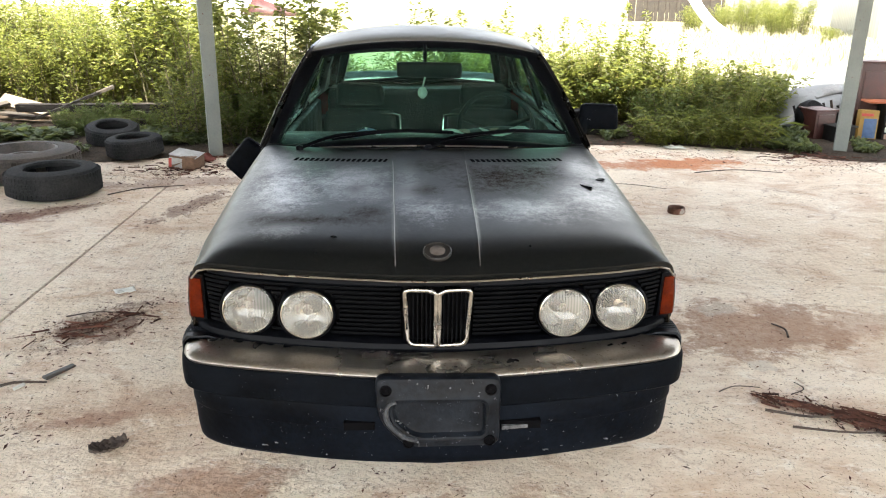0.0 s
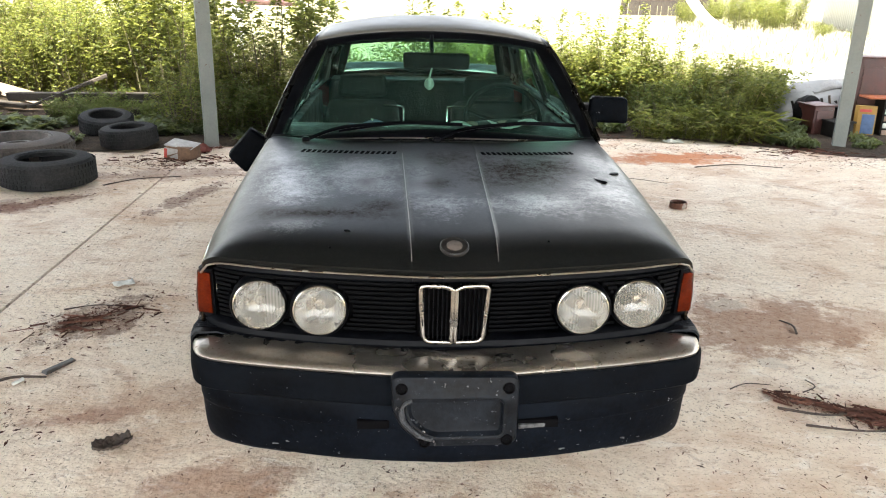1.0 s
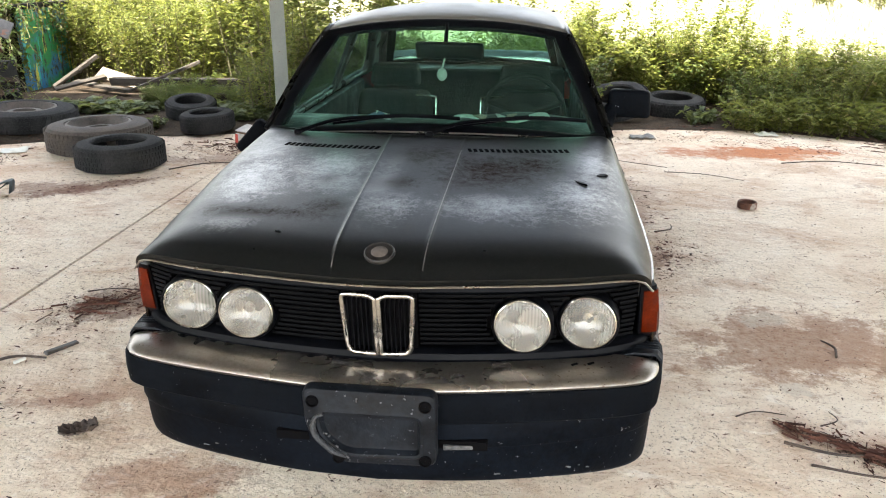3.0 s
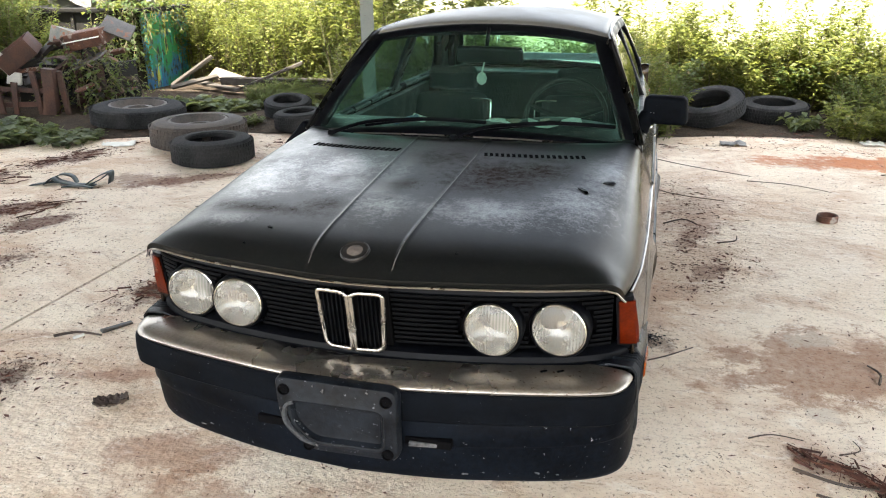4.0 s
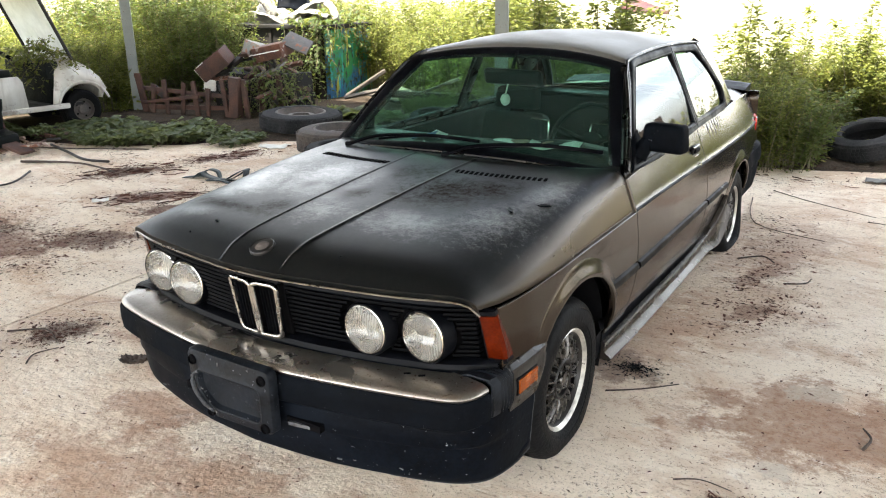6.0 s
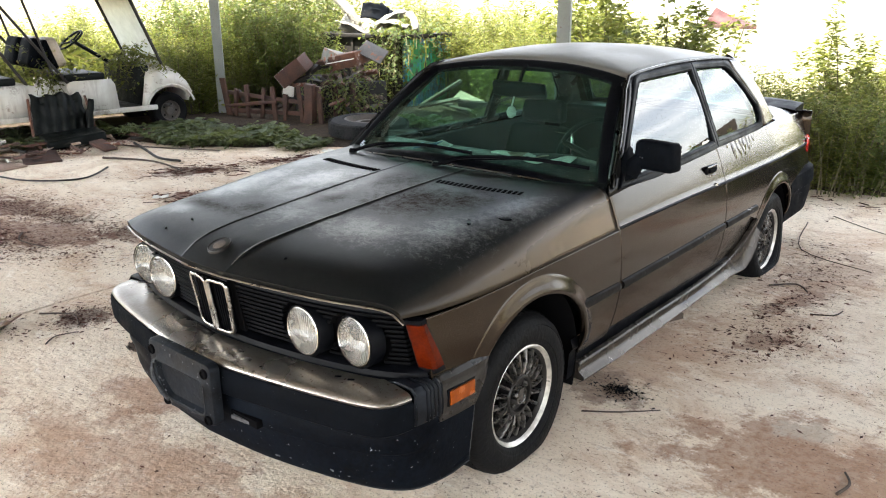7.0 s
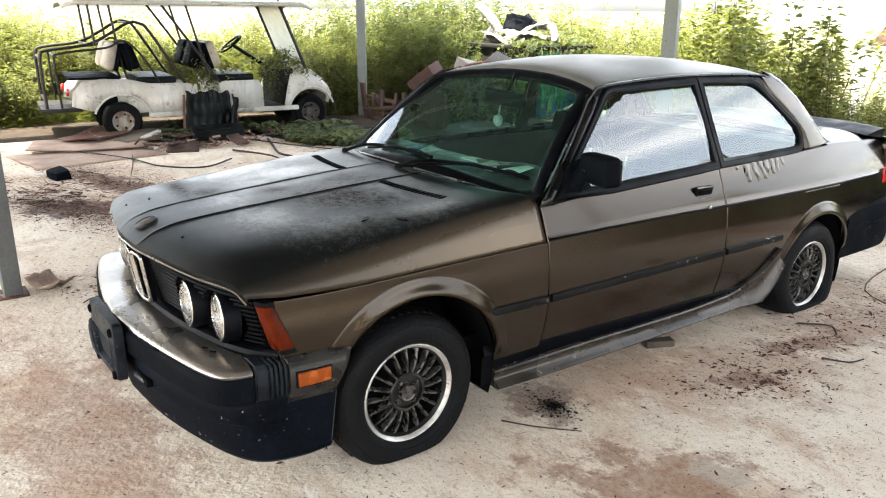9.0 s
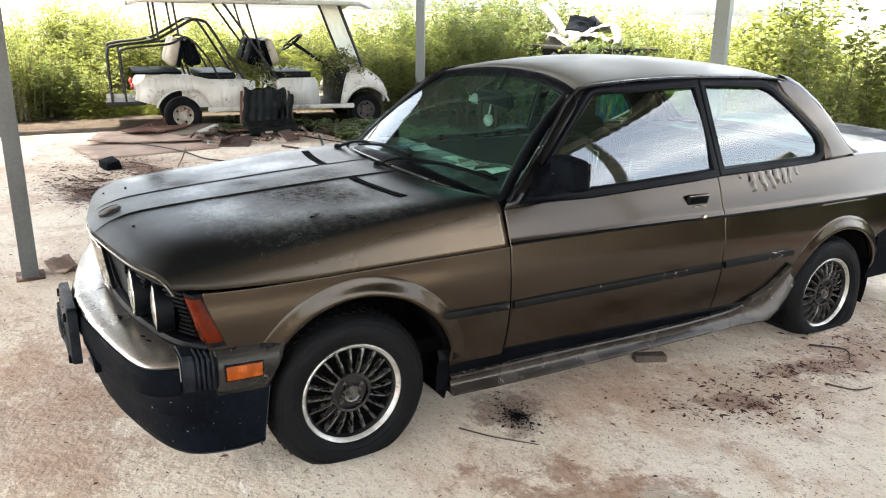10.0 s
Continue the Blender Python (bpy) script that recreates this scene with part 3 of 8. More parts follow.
def curve(*pairs):
    """A smooth function through (x, y) pairs."""
    xs, ys = [p[0] for p in pairs], [p[1] for p in pairs]
    n = len(xs)
    sl = [(ys[i + 1] - ys[i]) / (xs[i + 1] - xs[i]) for i in range(n - 1)]
    tg = [sl[0]] + [0.0 if sl[i - 1] * sl[i] <= 0 else 2 * sl[i - 1] * sl[i] / (sl[i - 1] + sl[i]) for i in range(1, n - 1)] + [sl[-1]]

    def at(x):
        if x <= xs[0]:
            return ys[0] + tg[0] * (x - xs[0]) * 0.5
        if x >= xs[-1]:
            return ys[-1] + tg[-1] * (x - xs[-1]) * 0.5
        i = max(k for k in range(n - 1) if xs[k] <= x)
        h = xs[i + 1] - xs[i]
        s = (x - xs[i]) / h
        return (2 * s**3 - 3 * s**2 + 1) * ys[i] + (s**3 - 2 * s**2 + s) * h * tg[i] + (3 * s**2 - 2 * s**3) * ys[i + 1] + (s**3 - s**2) * h * tg[i + 1]

    return at


def steps(a, b, n):
    return [a + (b - a) * i / (n - 1) for i in range(n)]


def part(name, bm, material, parent=None, label="", smooth=True, thick=0.0, bevel=0.0, at=None):
    """Links a bmesh as one mesh object under a thing or a part."""
    bmesh.ops.recalc_face_normals(bm, faces=bm.faces)
    me = bpy.data.meshes.new(name)
    bm.to_mesh(me)
    bm.free()
    me.materials.append(M[material] if isinstance(material, str) else material)
    if smooth:
        me.polygons.foreach_set("use_smooth", [True] * len(me.polygons))
        me.set_sharp_from_angle(angle=radians(38))
    ob = new(name, me)
    if parent:
        ob.parent = parent
    if at is not None:
        ob.matrix_basis = at
    if thick:
        s = ob.modifiers.new("thickness", "SOLIDIFY")
        s.thickness, s.offset = thick, -1.0
    if bevel:
        b = ob.modifiers.new("bevel", "BEVEL")
        b.width, b.segments, b.limit_method, b.angle_limit = bevel, 2, "ANGLE", radians(35)
    if label:
        tagged(ob, label)
    return ob


def thing(name, m, label, category, group="", kind=""):
    ob = new(name)
    ob.matrix_basis = m
    ob.empty_display_size = 0.1
    return tagged(ob, label, category, group, kind)


def grid(bm, rows, close=False):
    """Faces over rows of points."""
    vs = [[bm.verts.new(p) for p in row] for row in rows]
    for a, b in zip(vs, vs[1:]):
        n = len(a)
        for i in range(n if close else n - 1):
            j = (i + 1) % n
            if (a[i].co - a[j].co).length < 1e-7 and (b[i].co - b[j].co).length < 1e-7:
                continue
            bm.faces.new((a[i], a[j], b[j], b[i]))
    return vs


def box(bm, c, s, m=None, taper=1.0, jitter=0.0):
    """A box of size s at c; taper narrows its top."""
    vs = []
    for z in (-1, 1):
        k = taper if z > 0 else 1.0
        for x, y in ((-1, -1), (1, -1), (1, 1), (-1, 1)):
            p = Vector((x * s[0] / 2 * k, y * s[1] / 2 * k, z * s[2] / 2))
            if jitter:
                p += Vector((random.uniform(-jitter, jitter), random.uniform(-jitter, jitter), random.uniform(-jitter, jitter)))
            p = (m @ p if m else p) + Vector(c)
            vs.append(bm.verts.new(p))
    for f in ((3, 2, 1, 0), (4, 5, 6, 7), (0, 1, 5, 4), (1, 2, 6, 5), (2, 3, 7, 6), (3, 0, 4, 7)):
        bm.faces.new([vs[i] for i in f])
    return vs


def rot(rx=0, ry=0, rz=0):
    return Euler([radians(a) for a in (rx, ry, rz)]).to_matrix()


def bevel_all(bm, w, n=2):
    bmesh.ops.bevel(bm, geom=list(bm.edges), offset=w, segments=n, profile=0.6, affect="EDGES", clamp_overlap=True)
    return bm


def boxed(c, s, w=0.01, m=None, taper=1.0, n=2, jitter=0.0):
    bm = bmesh.new()
    box(bm, c, s, m, taper, jitter)
    return bevel_all(bm, w, n) if w else bm


def tube(bm, pts, r, n=8, ends=True):
    """A round bar along points; r is one radius or one per point."""
    pts = [Vector(p) for p in pts]
    rs = r if isinstance(r, (list, tuple)) else [r] * len(pts)
    rows, side = [], None
    for i, p in enumerate(pts):
        d = (pts[min(i + 1, len(pts) - 1)] - pts[max(i - 1, 0)]).normalized()
        if side is None:
            side = d.orthogonal().normalized()
        side = (side - d * side.dot(d)).normalized()
        up = d.cross(side)
        rows.append([p + (side * math.cos(2 * math.pi * k / n) + up * math.sin(2 * math.pi * k / n)) * rs[i] for k in range(n)])
    vs = grid(bm, rows, True)
    if ends:
        bm.faces.new(vs[0]), bm.faces.new(vs[-1][::-1])


def smooth_path(pts, n=6, closed=False):
    """More points along a smooth line through the given ones."""
    pts = [Vector(p) for p in pts]
    out, k = [], len(pts)
    for i in range(k if closed else k - 1):
        a, b, c, d = (pts[j % k] if closed else pts[min(max(j, 0), k - 1)] for j in (i - 1, i, i + 1, i + 2))
        for s in range(n):
            t = s / n
            out.append(0.5 * (2 * b + (c - a) * t + (2 * a - 5 * b + 4 * c - d) * t * t + (3 * b - a - 3 * c + d) * t**3))
    if not closed:
        out.append(pts[-1])
    return out


def lathe(bm, profile, n=32, m=None):
    """Turns (radius, height) pairs about z, then places them by m."""
    rows = []
    for r, h in profile:
        rows.append([Vector((r * math.cos(2 * math.pi * k / n), r * math.sin(2 * math.pi * k / n), h)) for k in range(n)])
    if m:
        rows = [[m @ p for p in row] for row in rows]
    return grid(bm, rows, True)


def holed(bm, outer, holes, place):
    """A sheet with holes in a plane of (a, b), laid out in space by place(a, b)."""
    loops = []
    for loop in (outer, *holes):
        vs = [bm.verts.new((a, b, 0)) for a, b in loop]
        loops += [bm.edges.new((vs[i], vs[(i + 1) % len(vs)])) for i in range(len(vs))]
    bmesh.ops.triangle_fill(bm, edges=loops, use_beauty=True, use_dissolve=False)
    for v in bm.verts:
        v.co = Vector(place(v.co.x, v.co.y))


# ---------------------------------------------------------------- the car
CX, CY = 0.235, 4.17
YF, YR = 2.878, 5.458
car = thing("car", pose(CX, CY, 0), "old black-bronze two-door saloon car with dusty dull bonnet and flat tyres", "car")

PLAN = curve((2.16, 0.69), (2.30, 0.718), (2.41, 0.735), (2.6, 0.757), (2.9, 0.768), (3.5, 0.774), (4.6, 0.772), (5.4, 0.764), (6.0, 0.735), (6.32, 0.70))
SWZ = curve((2.3, 0.710), (2.36, 0.705), (2.44, 0.699), (2.7, 0.702), (3.0, 0.708), (3.5, 0.712), (4.1, 0.705), (4.65, 0.69), (5.4, 0.675), (6.32, 0.655))
SECT = curve((-0.56, -0.05), (-0.48, -0.034), (-0.40, -0.012), (-0.31, 0.008), (-0.22, 0.017), (-0.12, 0.014), (-0.04, 0.004), (0.0, 0.0), (0.006, -0.006), (0.03, -0.0145), (0.06, -0.0255), (0.11, -0.0455), (0.15, -0.0625), (0.2, -0.085))
BELT = curve((3.45, 0.832), (3.9, 0.85), (4.57, 0.863), (5.3, 0.862), (5.65, 0.868), (6.32, 0.84))


def width(y, z):
    return PLAN(y) + SECT(z - SWZ(y))


def cpart(name, bm, material, parent=None, label="", **kw):
    """A part of the car, given in (sideways from its middle, world y, z)."""
    bmesh.ops.translate(bm, verts=bm.verts, vec=(0, -CY, 0))
    return part(name, bm, material, parent or car, label, **kw)


ARCH_F, ARCH_R = (2.905, 0.262, 0.36), (5.475, 0.196, 0.342)


def side_panel(s, ys, low, high, rows=14):
    """Body side between two lines of height, s = 1 or -1 for the side of the car."""
    bm = bmesh.new()
    pts = []
    ys = [ys[0], ys[0] + 0.004, *ys[1:-1], ys[-1] - 0.004, ys[-1]]
    for y in ys:
        a, b = low(y), high(y)
        sw = SWZ(y)
        zs = steps(a, b, rows)
        if a < sw < b:
            k = rows * 3 // 5
            zs = steps(a, sw, k + 1) + steps(sw + 0.006, b, rows - k - 1)
        zs = [zs[0], zs[0] + 0.004, *zs[1:-1], zs[-1] - 0.004, zs[-1]]
        pts.append([(s * width(y, z), y, z) for z in zs])
    grid(bm, pts)
    return bm


def arch_line(arch, base):
    yc, zc, r = arch

    def low(y):
        d = r * r - (y - yc) ** 2
        return max(base(y), zc + math.sqrt(d)) if d > 0 else base(y)

    return low


def arch_stations(arch, y0, y1, n=36):
    yc, zc, r = arch
    ring = [yc - r * math.cos(math.pi * k / n) for k in range(n + 1)]
    return [y for y in steps(y0, yc - r - 0.001, 6) if y < yc - r] + [y for y in ring if y0 < y < y1] + [y for y in steps(yc + r + 0.001, y1, 8) if y > yc + r]


SILL = lambda y: 0.298 - 0.038 * (y - 3.48)
for s in (1, -1):
    # front wing, below the bonnet's shut line
    fl = arch_line(ARCH_F, lambda y: 0.49 if y < 2.7 else 0.27)
    cpart("front_wing", side_panel(s, arch_stations(ARCH_F, 2.405, 3.496), fl, lambda y: SWZ(y) - 0.005), "paint", thick=0.012)
    # door
    door = cpart("door", side_panel(s, steps(3.503, 4.622, 26), SILL, BELT, 18), "paint", thick=0.02)
    # rear quarter
    rl = arch_line(ARCH_R, lambda y: SILL(y) if y < 5.6 else 0.36)
    quarter = cpart("rear_quarter", side_panel(s, arch_stations(ARCH_R, 4.629, 6.30, 40), rl, BELT, 18), "paint", thick=0.012)
    # flared lips round the wheel openings
    for (yc, zc, r), span, bulge in ((ARCH_F, (6, 158), 0.018), (ARCH_R, (10, 165), 0.020)):
        bm = bmesh.new()
        rows = []
        for a in steps(radians(span[0]), radians(span[1]), 40):
            ends = min(1.0, 5.0 * min(a - radians(span[0]), radians(span[1]) - a) + 0.25) * (1.0 - 0.65 * min(1.0, max(0.0, (math.degrees(a) - 75) / 60)))
            row = []
            for k, (dr, out) in enumerate(((0.064, -0.003), (0.055, 0.002), (0.045, 0.006), (0.035, 0.012), (0.026, 0.019), (0.017, 0.027), (0.009, 0.033), (0.002, 0.036), (-0.004, 0.033), (-0.007, 0.022), (-0.007, 0.006), (-0.004, -0.006), (0.012, -0.012))):
                y, z = yc + (r + dr) * math.cos(a), zc + (r + dr) * math.sin(a)
                row.append((s * (width(y, min(z, SWZ(y) - 0.004)) + (out if out < 0 else out / 0.036 * bulge * ends + 0.001)), y, z))
            rows.append(row)
        grid(bm, rows)
        cpart("wheel_arch_flare", bm, "paint")
        # near-black lining, colouring in the shade of the wheel opening
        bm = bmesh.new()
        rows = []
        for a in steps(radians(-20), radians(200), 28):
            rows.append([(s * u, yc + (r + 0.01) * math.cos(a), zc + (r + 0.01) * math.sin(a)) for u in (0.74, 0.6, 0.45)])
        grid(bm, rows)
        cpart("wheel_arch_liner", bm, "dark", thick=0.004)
    # rubbing strip
    for y0, y1, z0, z1 in ((3.20, 3.488, 0.492, 0.485), (3.512, 4.61, 0.484, 0.474), (4.636, 5.1, 0.474, 0.468)):
        bm = bmesh.new()
        rows = []
        for y in steps(y0, y1, 16):
            z = z0 + (z1 - z0) * (y - y0) / (y1 - y0)
            w = width(y, z)
            rows.append([(s * (w + o), y, z + dz) for o, dz in ((-0.002, -0.017), (0.009, -0.014), (0.013, 0.0), (0.009, 0.014), (-0.002, 0.017))])
        vs = grid(bm, rows)
        bm.faces.new(vs[0]), bm.faces.new(vs[-1][::-1])
        cpart("rubbing_strip", bm, "strip")
    # crease strip along the shut line
    bm = bmesh.new()
    rows = []
    for y in steps(3.5, 6.28, 40):
        z = SWZ(y)
        rows.append([(s * (PLAN(y) + o), y, z + dz) for o, dz in ((-0.004, -0.006), (0.003, -0.003), (0.003, 0.003), (-0.006, 0.006))])
    grid(bm, rows)
    cpart("crease_strip", bm, "trim")
    # sill and side skirt
    bm = bmesh.new()
    rows = []
    for y in steps(3.22, 5.1, 30):
        z = SILL(y)
        rows.append([(s * (0.752 + o), y, zz) for o, zz in ((-0.012, z + 0.03), (0.0, z - 0.006), (-0.015, z - 0.03), (-0.02, 0.17), (-0.2, 0.16))])
    grid(bm, rows)
    cpart("sill", bm, "trim")
    bm = bmesh.new()
    rows = []
    top = curve((3.27, 0.225), (3.6, 0.228), (4.4, 0.215), (4.75, 0.225), (4.95, 0.30), (5.06, 0.385), (5.10, 0.41))
    low = curve((3.27, 0.157), (4.2, 0.150), (4.95, 0.150), (5.02, 0.20), (5.10, 0.33))
    for y in steps(3.27, 5.095, 44):
        t, b = top(y), low(y)
        w0, o = width(y, max(t, SILL(y) - 0.02)) - 0.004, curve((3.27, 0.0), (3.6, 0.012), (5.1, 0.02))(y)
        rows.append([(s * (w + o), y, z) for w, z in ((w0 - 0.012, t + 0.006), (w0 + 0.003, t + 0.002), (w0 + 0.007, t - 0.004), (w0 + 0.004, t - 0.012), (w0 + 0.001, t - 0.35 * (t - b)), (w0 + 0.006, t - 0.55 * (t - b)), (w0 + 0.026, b + 0.018), (w0 + 0.032, b + 0.010), (w0 + 0.028, b + 0.002), (w0 + 0.02, b), (w0 - 0.06, b + 0.004))])
    vs = grid(bm, rows)
    bm.faces.new(vs[0]), bm.faces.new(vs[-1][::-1])
    cpart("side_skirt", bm, "skirt")
    # indicator lamp on the front corner, set in a black housing
    for name, z0, z1, grow, mat in (("indicator_housing", 0.694, 0.522, -0.005, "trim"), ("indicator_lamp", 0.681, 0.540, 0.0, "orange_red")):
        bm = bmesh.new()
        rows = []
        for k in steps((0.692 - z0) / 0.172, (0.692 - z1) / 0.172, 8):
            z = 0.692 - 0.172 * k
            f = (0.694 + 0.012 * k, 2.350 + 0.048 * k)
            yb = 2.400 + 0.068 * k - (0.0 if grow else 0.008)
            b = (width(yb, z) + 0.004 + grow, yb)
            c = (width(2.386 + 0.042 * k, z) + 0.003 + grow, 2.366 + 0.042 * k)
            f0, fy = f[0] + (0.0 if grow else 0.008), f[1] - grow * 0.8
            rows.append([(s * f0, fy + 0.03, z), (s * f0, fy, z), (s * (f0 + 0.012), fy + 0.003, z), (s * c[0], c[1] - grow * 0.5, z), (s * (c[0] + 0.008), c[1] + 0.012, z), (s * b[0], b[1], z), (s * (b[0] - 0.006), b[1] + 0.003, z), (s * (b[0] - 0.03), b[1], z)])
        vs = grid(bm, rows)
        bm.faces.new(vs[0]), bm.faces.new(vs[-1][::-1])
        if name == "indicator_housing":
            housing = cpart(name, bm, mat)
        else:
            cpart(name, bm, mat, housing, "amber-red corner indicator lens")

# bonnet: a clamshell whose edge is the crease of the body side
HOOD_Z = curve((2.17, 0.757), (2.235, 0.796), (2.32, 0.817), (2.5, 0.835), (2.75, 0.853), (3.06, 0.873), (3.3, 0.884), (3.5, 0.889))
FRONT = curve((0.0, 2.170), (0.10, 2.173), (0.16, 2.182), (0.3, 2.203), (0.5, 2.24), (0.64, 2.286), (0.70, 2.312), (0.74, 2.34))
BACK = curve((0.0, 3.335), (0.3, 3.355), (0.55, 3.41), (0.7, 3.485), (0.78, 3.497))


FACET = curve((2.25, 0.012), (2.5, 0.028), (2.8, 0.055), (3.1, 0.085), (3.5, 0.122))      # height of the flat side below the bonnet's roll
SOFTEN = curve((2.2, 0.42), (2.6, 0.5), (3.0, 0.7), (3.5, 0.9))


def hood_z(u, y):
    e, h, sw = width(y, SWZ(y) + 0.006), FACET(y), SWZ(y) + 0.008
    w1 = PLAN(y) + SECT(h + 0.006)
    d = y - FRONT(abs(u))
    zc = HOOD_Z(2.17 + max(d, 0.0)) if d < 0.3 else HOOD_Z(y - (FRONT(abs(u)) - 2.17) * max(0.0, 1 - (d - 0.3) / 0.4))
    rise = max(0.01, zc - sw - h)
    if abs(u) > w1:
        z = sw + h * max(0.0, (e - abs(u)) / (e - w1))
    else:
        n = min(40.0, max(6.0, SOFTEN(y) * h / (e - w1) * w1 / rise))
        z = sw + h + rise * (1 - (abs(u) / w1) ** n)
    k = min(1.0, abs(u) / e)
    z -= 0.016 * k * k * min(1.0, max(0.0, (y - 2.25) / 0.5))
    r = 0.118 + 0.024 * (y - 2.17)
    z += (0.002 / (1 + math.exp((abs(u) - r) / 0.003)) + 0.0034 * math.exp(-(((abs(u) - r) / 0.006) ** 2))) * min(1.0, 0.25 + max(d, 0.0) * 6.0)
    return z


bm = bmesh.new()
half = sorted(steps(0.0, 0.12, 5) + steps(0.14, 0.21, 22) + steps(0.24, 0.8, 20) + steps(0.82, 1.0, 24))
acr = [-a for a in half[:0:-1]] + half
rows = []
for k in range(-1, 61):
    row = []
    for a in acr:
        u = a * 0.77
        t = (max(k, 0) / 60) ** 1.25
        for _ in range(3):
            y = FRONT(abs(u)) + (BACK(abs(u)) - FRONT(abs(u))) * t
            u = a * width(y, SWZ(y) + 0.006)
        z = hood_z(u, y)
        row.append((u, y + (0.006 if k < 0 else 0), z - (0.022 if k < 0 else 0)))
    rows.append(row)
grid(bm, rows)
hood = cpart("bonnet", bm, "hood", label="dull black bonnet with pale lacquer bloom and painted sky sheen", thick=0.006)

# bonnet edge bead, emblem, air slots, marks
bm = bmesh.new()
tube(bm, [(u, FRONT(abs(u)) - 0.002, hood_z(u, FRONT(abs(u))) - 0.018) for u in steps(-0.72, 0.72, 60)], 0.003, 6)
cpart("bonnet_lip", bm, "bumper_metal", hood, "worn bare-metal edge")
for s in (1, -1):
    bm = bmesh.new()
    # thin pale tube: ridge highlight put in as colour, with some wear
    ridge = [(s * (0.118 + 0.024 * (y - 2.17)), y) for y in steps(2.20, 3.12, 60)]
    tube(bm, [(u, y, hood_z(u, y) - 0.0012) for u, y in ridge], 0.0020, 6)
    cpart("ridge_edge", bm, "ridge_glint", hood, "pale line of wear and painted highlight on the bonnet ridge")
em = Matrix.Translation((0, 2.245, hood_z(0.0, 2.245) + 0.001)) @ rot(20, 0, 0).to_4x4()
bm = bmesh.new()
lathe(bm, [(0.041, -0.004), (0.041, 0.003), (0.038, 0.006), (0.035, 0.004), (0.022, 0.005), (0.001, 0.005)], 32, em)
emblem = cpart("emblem", bm, "wheel_dark", hood, "worn round metal emblem")
bm = bmesh.new()
lathe(bm, [(0.024, 0.004), (0.018, 0.008), (0.001, 0.009)], 28, em)
cpart("emblem_disc", bm, "rim_steel", emblem)
for s in (1, -1):
    for k in range(18):
        u = s * (0.170 + k * 0.0206)
        y = 3.140 + 0.05 * ((abs(u) - 0.165) / 0.37) ** 1.8
        bm = bmesh.new()
        box(bm, (u, y, hood_z(u, y) + 0.0004), (0.0118, 0.036, 0.003), rot(3, 0, 12 * s))
        cpart("air_slot", bm, "dark", hood, smooth=False)
for u, y, a, ln, wd in ((0.553, 2.835, 38, 0.066, 0.017), (0.628, 2.935, -62, 0.05, 0.02), (0.272, 2.289, 0, 0.012, 0.009), (-0.345, 2.265, 30, 0.010, 0.007), (-0.302, 2.344, 70, 0.022, 0.009)):
    bm = bmesh.new()
    m = Matrix.Translation((u, y, hood_z(u, y) + 0.002)) @ rot(0, 4, a).to_4x4() @ Matrix.Diagonal((wd / 2, ln / 2, 1, 1))
    lathe(bm, [(1.0, -0.003), (0.8, 0.002), (0.3, 0.001), (0.001, 0.001)], 12, m)
    cpart("bonnet_blemish", bm, "trim", hood)

# nose
NOSE = curve((0.0, 2.212), (0.115, 2.216), (0.3, 2.236), (0.56, 2.292), (0.69, 2.352), (0.735, 2.40))


def nose_y(u, z):
    return NOSE(abs(u)) + (0.70 - z) * 0.22


# near-black sheet as the shade behind the slats
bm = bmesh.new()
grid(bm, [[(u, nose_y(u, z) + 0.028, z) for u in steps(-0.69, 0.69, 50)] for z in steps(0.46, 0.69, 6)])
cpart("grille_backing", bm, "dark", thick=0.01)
LAMPS = ((0.5535, 0.608), (0.378, 0.608))
for s in (1, -1):
    for k in range(11):
        z = 0.698 - k * 0.0155
        run = []
        for u in steps(0.106, 0.688, 60) + [None]:
            if u is not None and all((u - a) ** 2 + (z - b) ** 2 > 0.088**2 for a, b in LAMPS):
                run.append(u)
                continue
            if len(run) > 1:
                bm = bmesh.new()
                rows = [[(s * u_, nose_y(u_, z) + dy, z + dz) for dy, dz in ((0.022, 0.0055), (0.0, 0.0045), (-0.003, 0.0), (0.0, -0.0045), (0.022, -0.0055))] for u_ in run]
                vs = grid(bm, rows)
                bm.faces.new(vs[0]), bm.faces.new(vs[-1][::-1])
                cpart("grille_slat", bm, "slat")
            run = []
# header above the slats and the rounded valance under them
bm = bmesh.new()
grid(bm, [[(u, nose_y(u, 0.70) + dy, 0.714 + dz) for u in steps(-0.68, 0.68, 50)] for dy, dz in ((0.03, -0.012), (0.008, -0.012), (0.004, -0.006), (0.008, 0.004), (0.03, 0.008))])
cpart("grille_header", bm, "trim")
bm = bmesh.new()
grid(bm, [[(u, nose_y(u, 0.52) + dy, 0.515 + dz) for u in steps(-0.735, 0.735, 60)] for dy, dz in ((0.03, 0.016), (-0.012, 0.016), (-0.028, 0.008), (-0.034, -0.006), (-0.028, -0.022), (-0.01, -0.034), (0.05, -0.04))])
cpart("front_valance", bm, "trim")

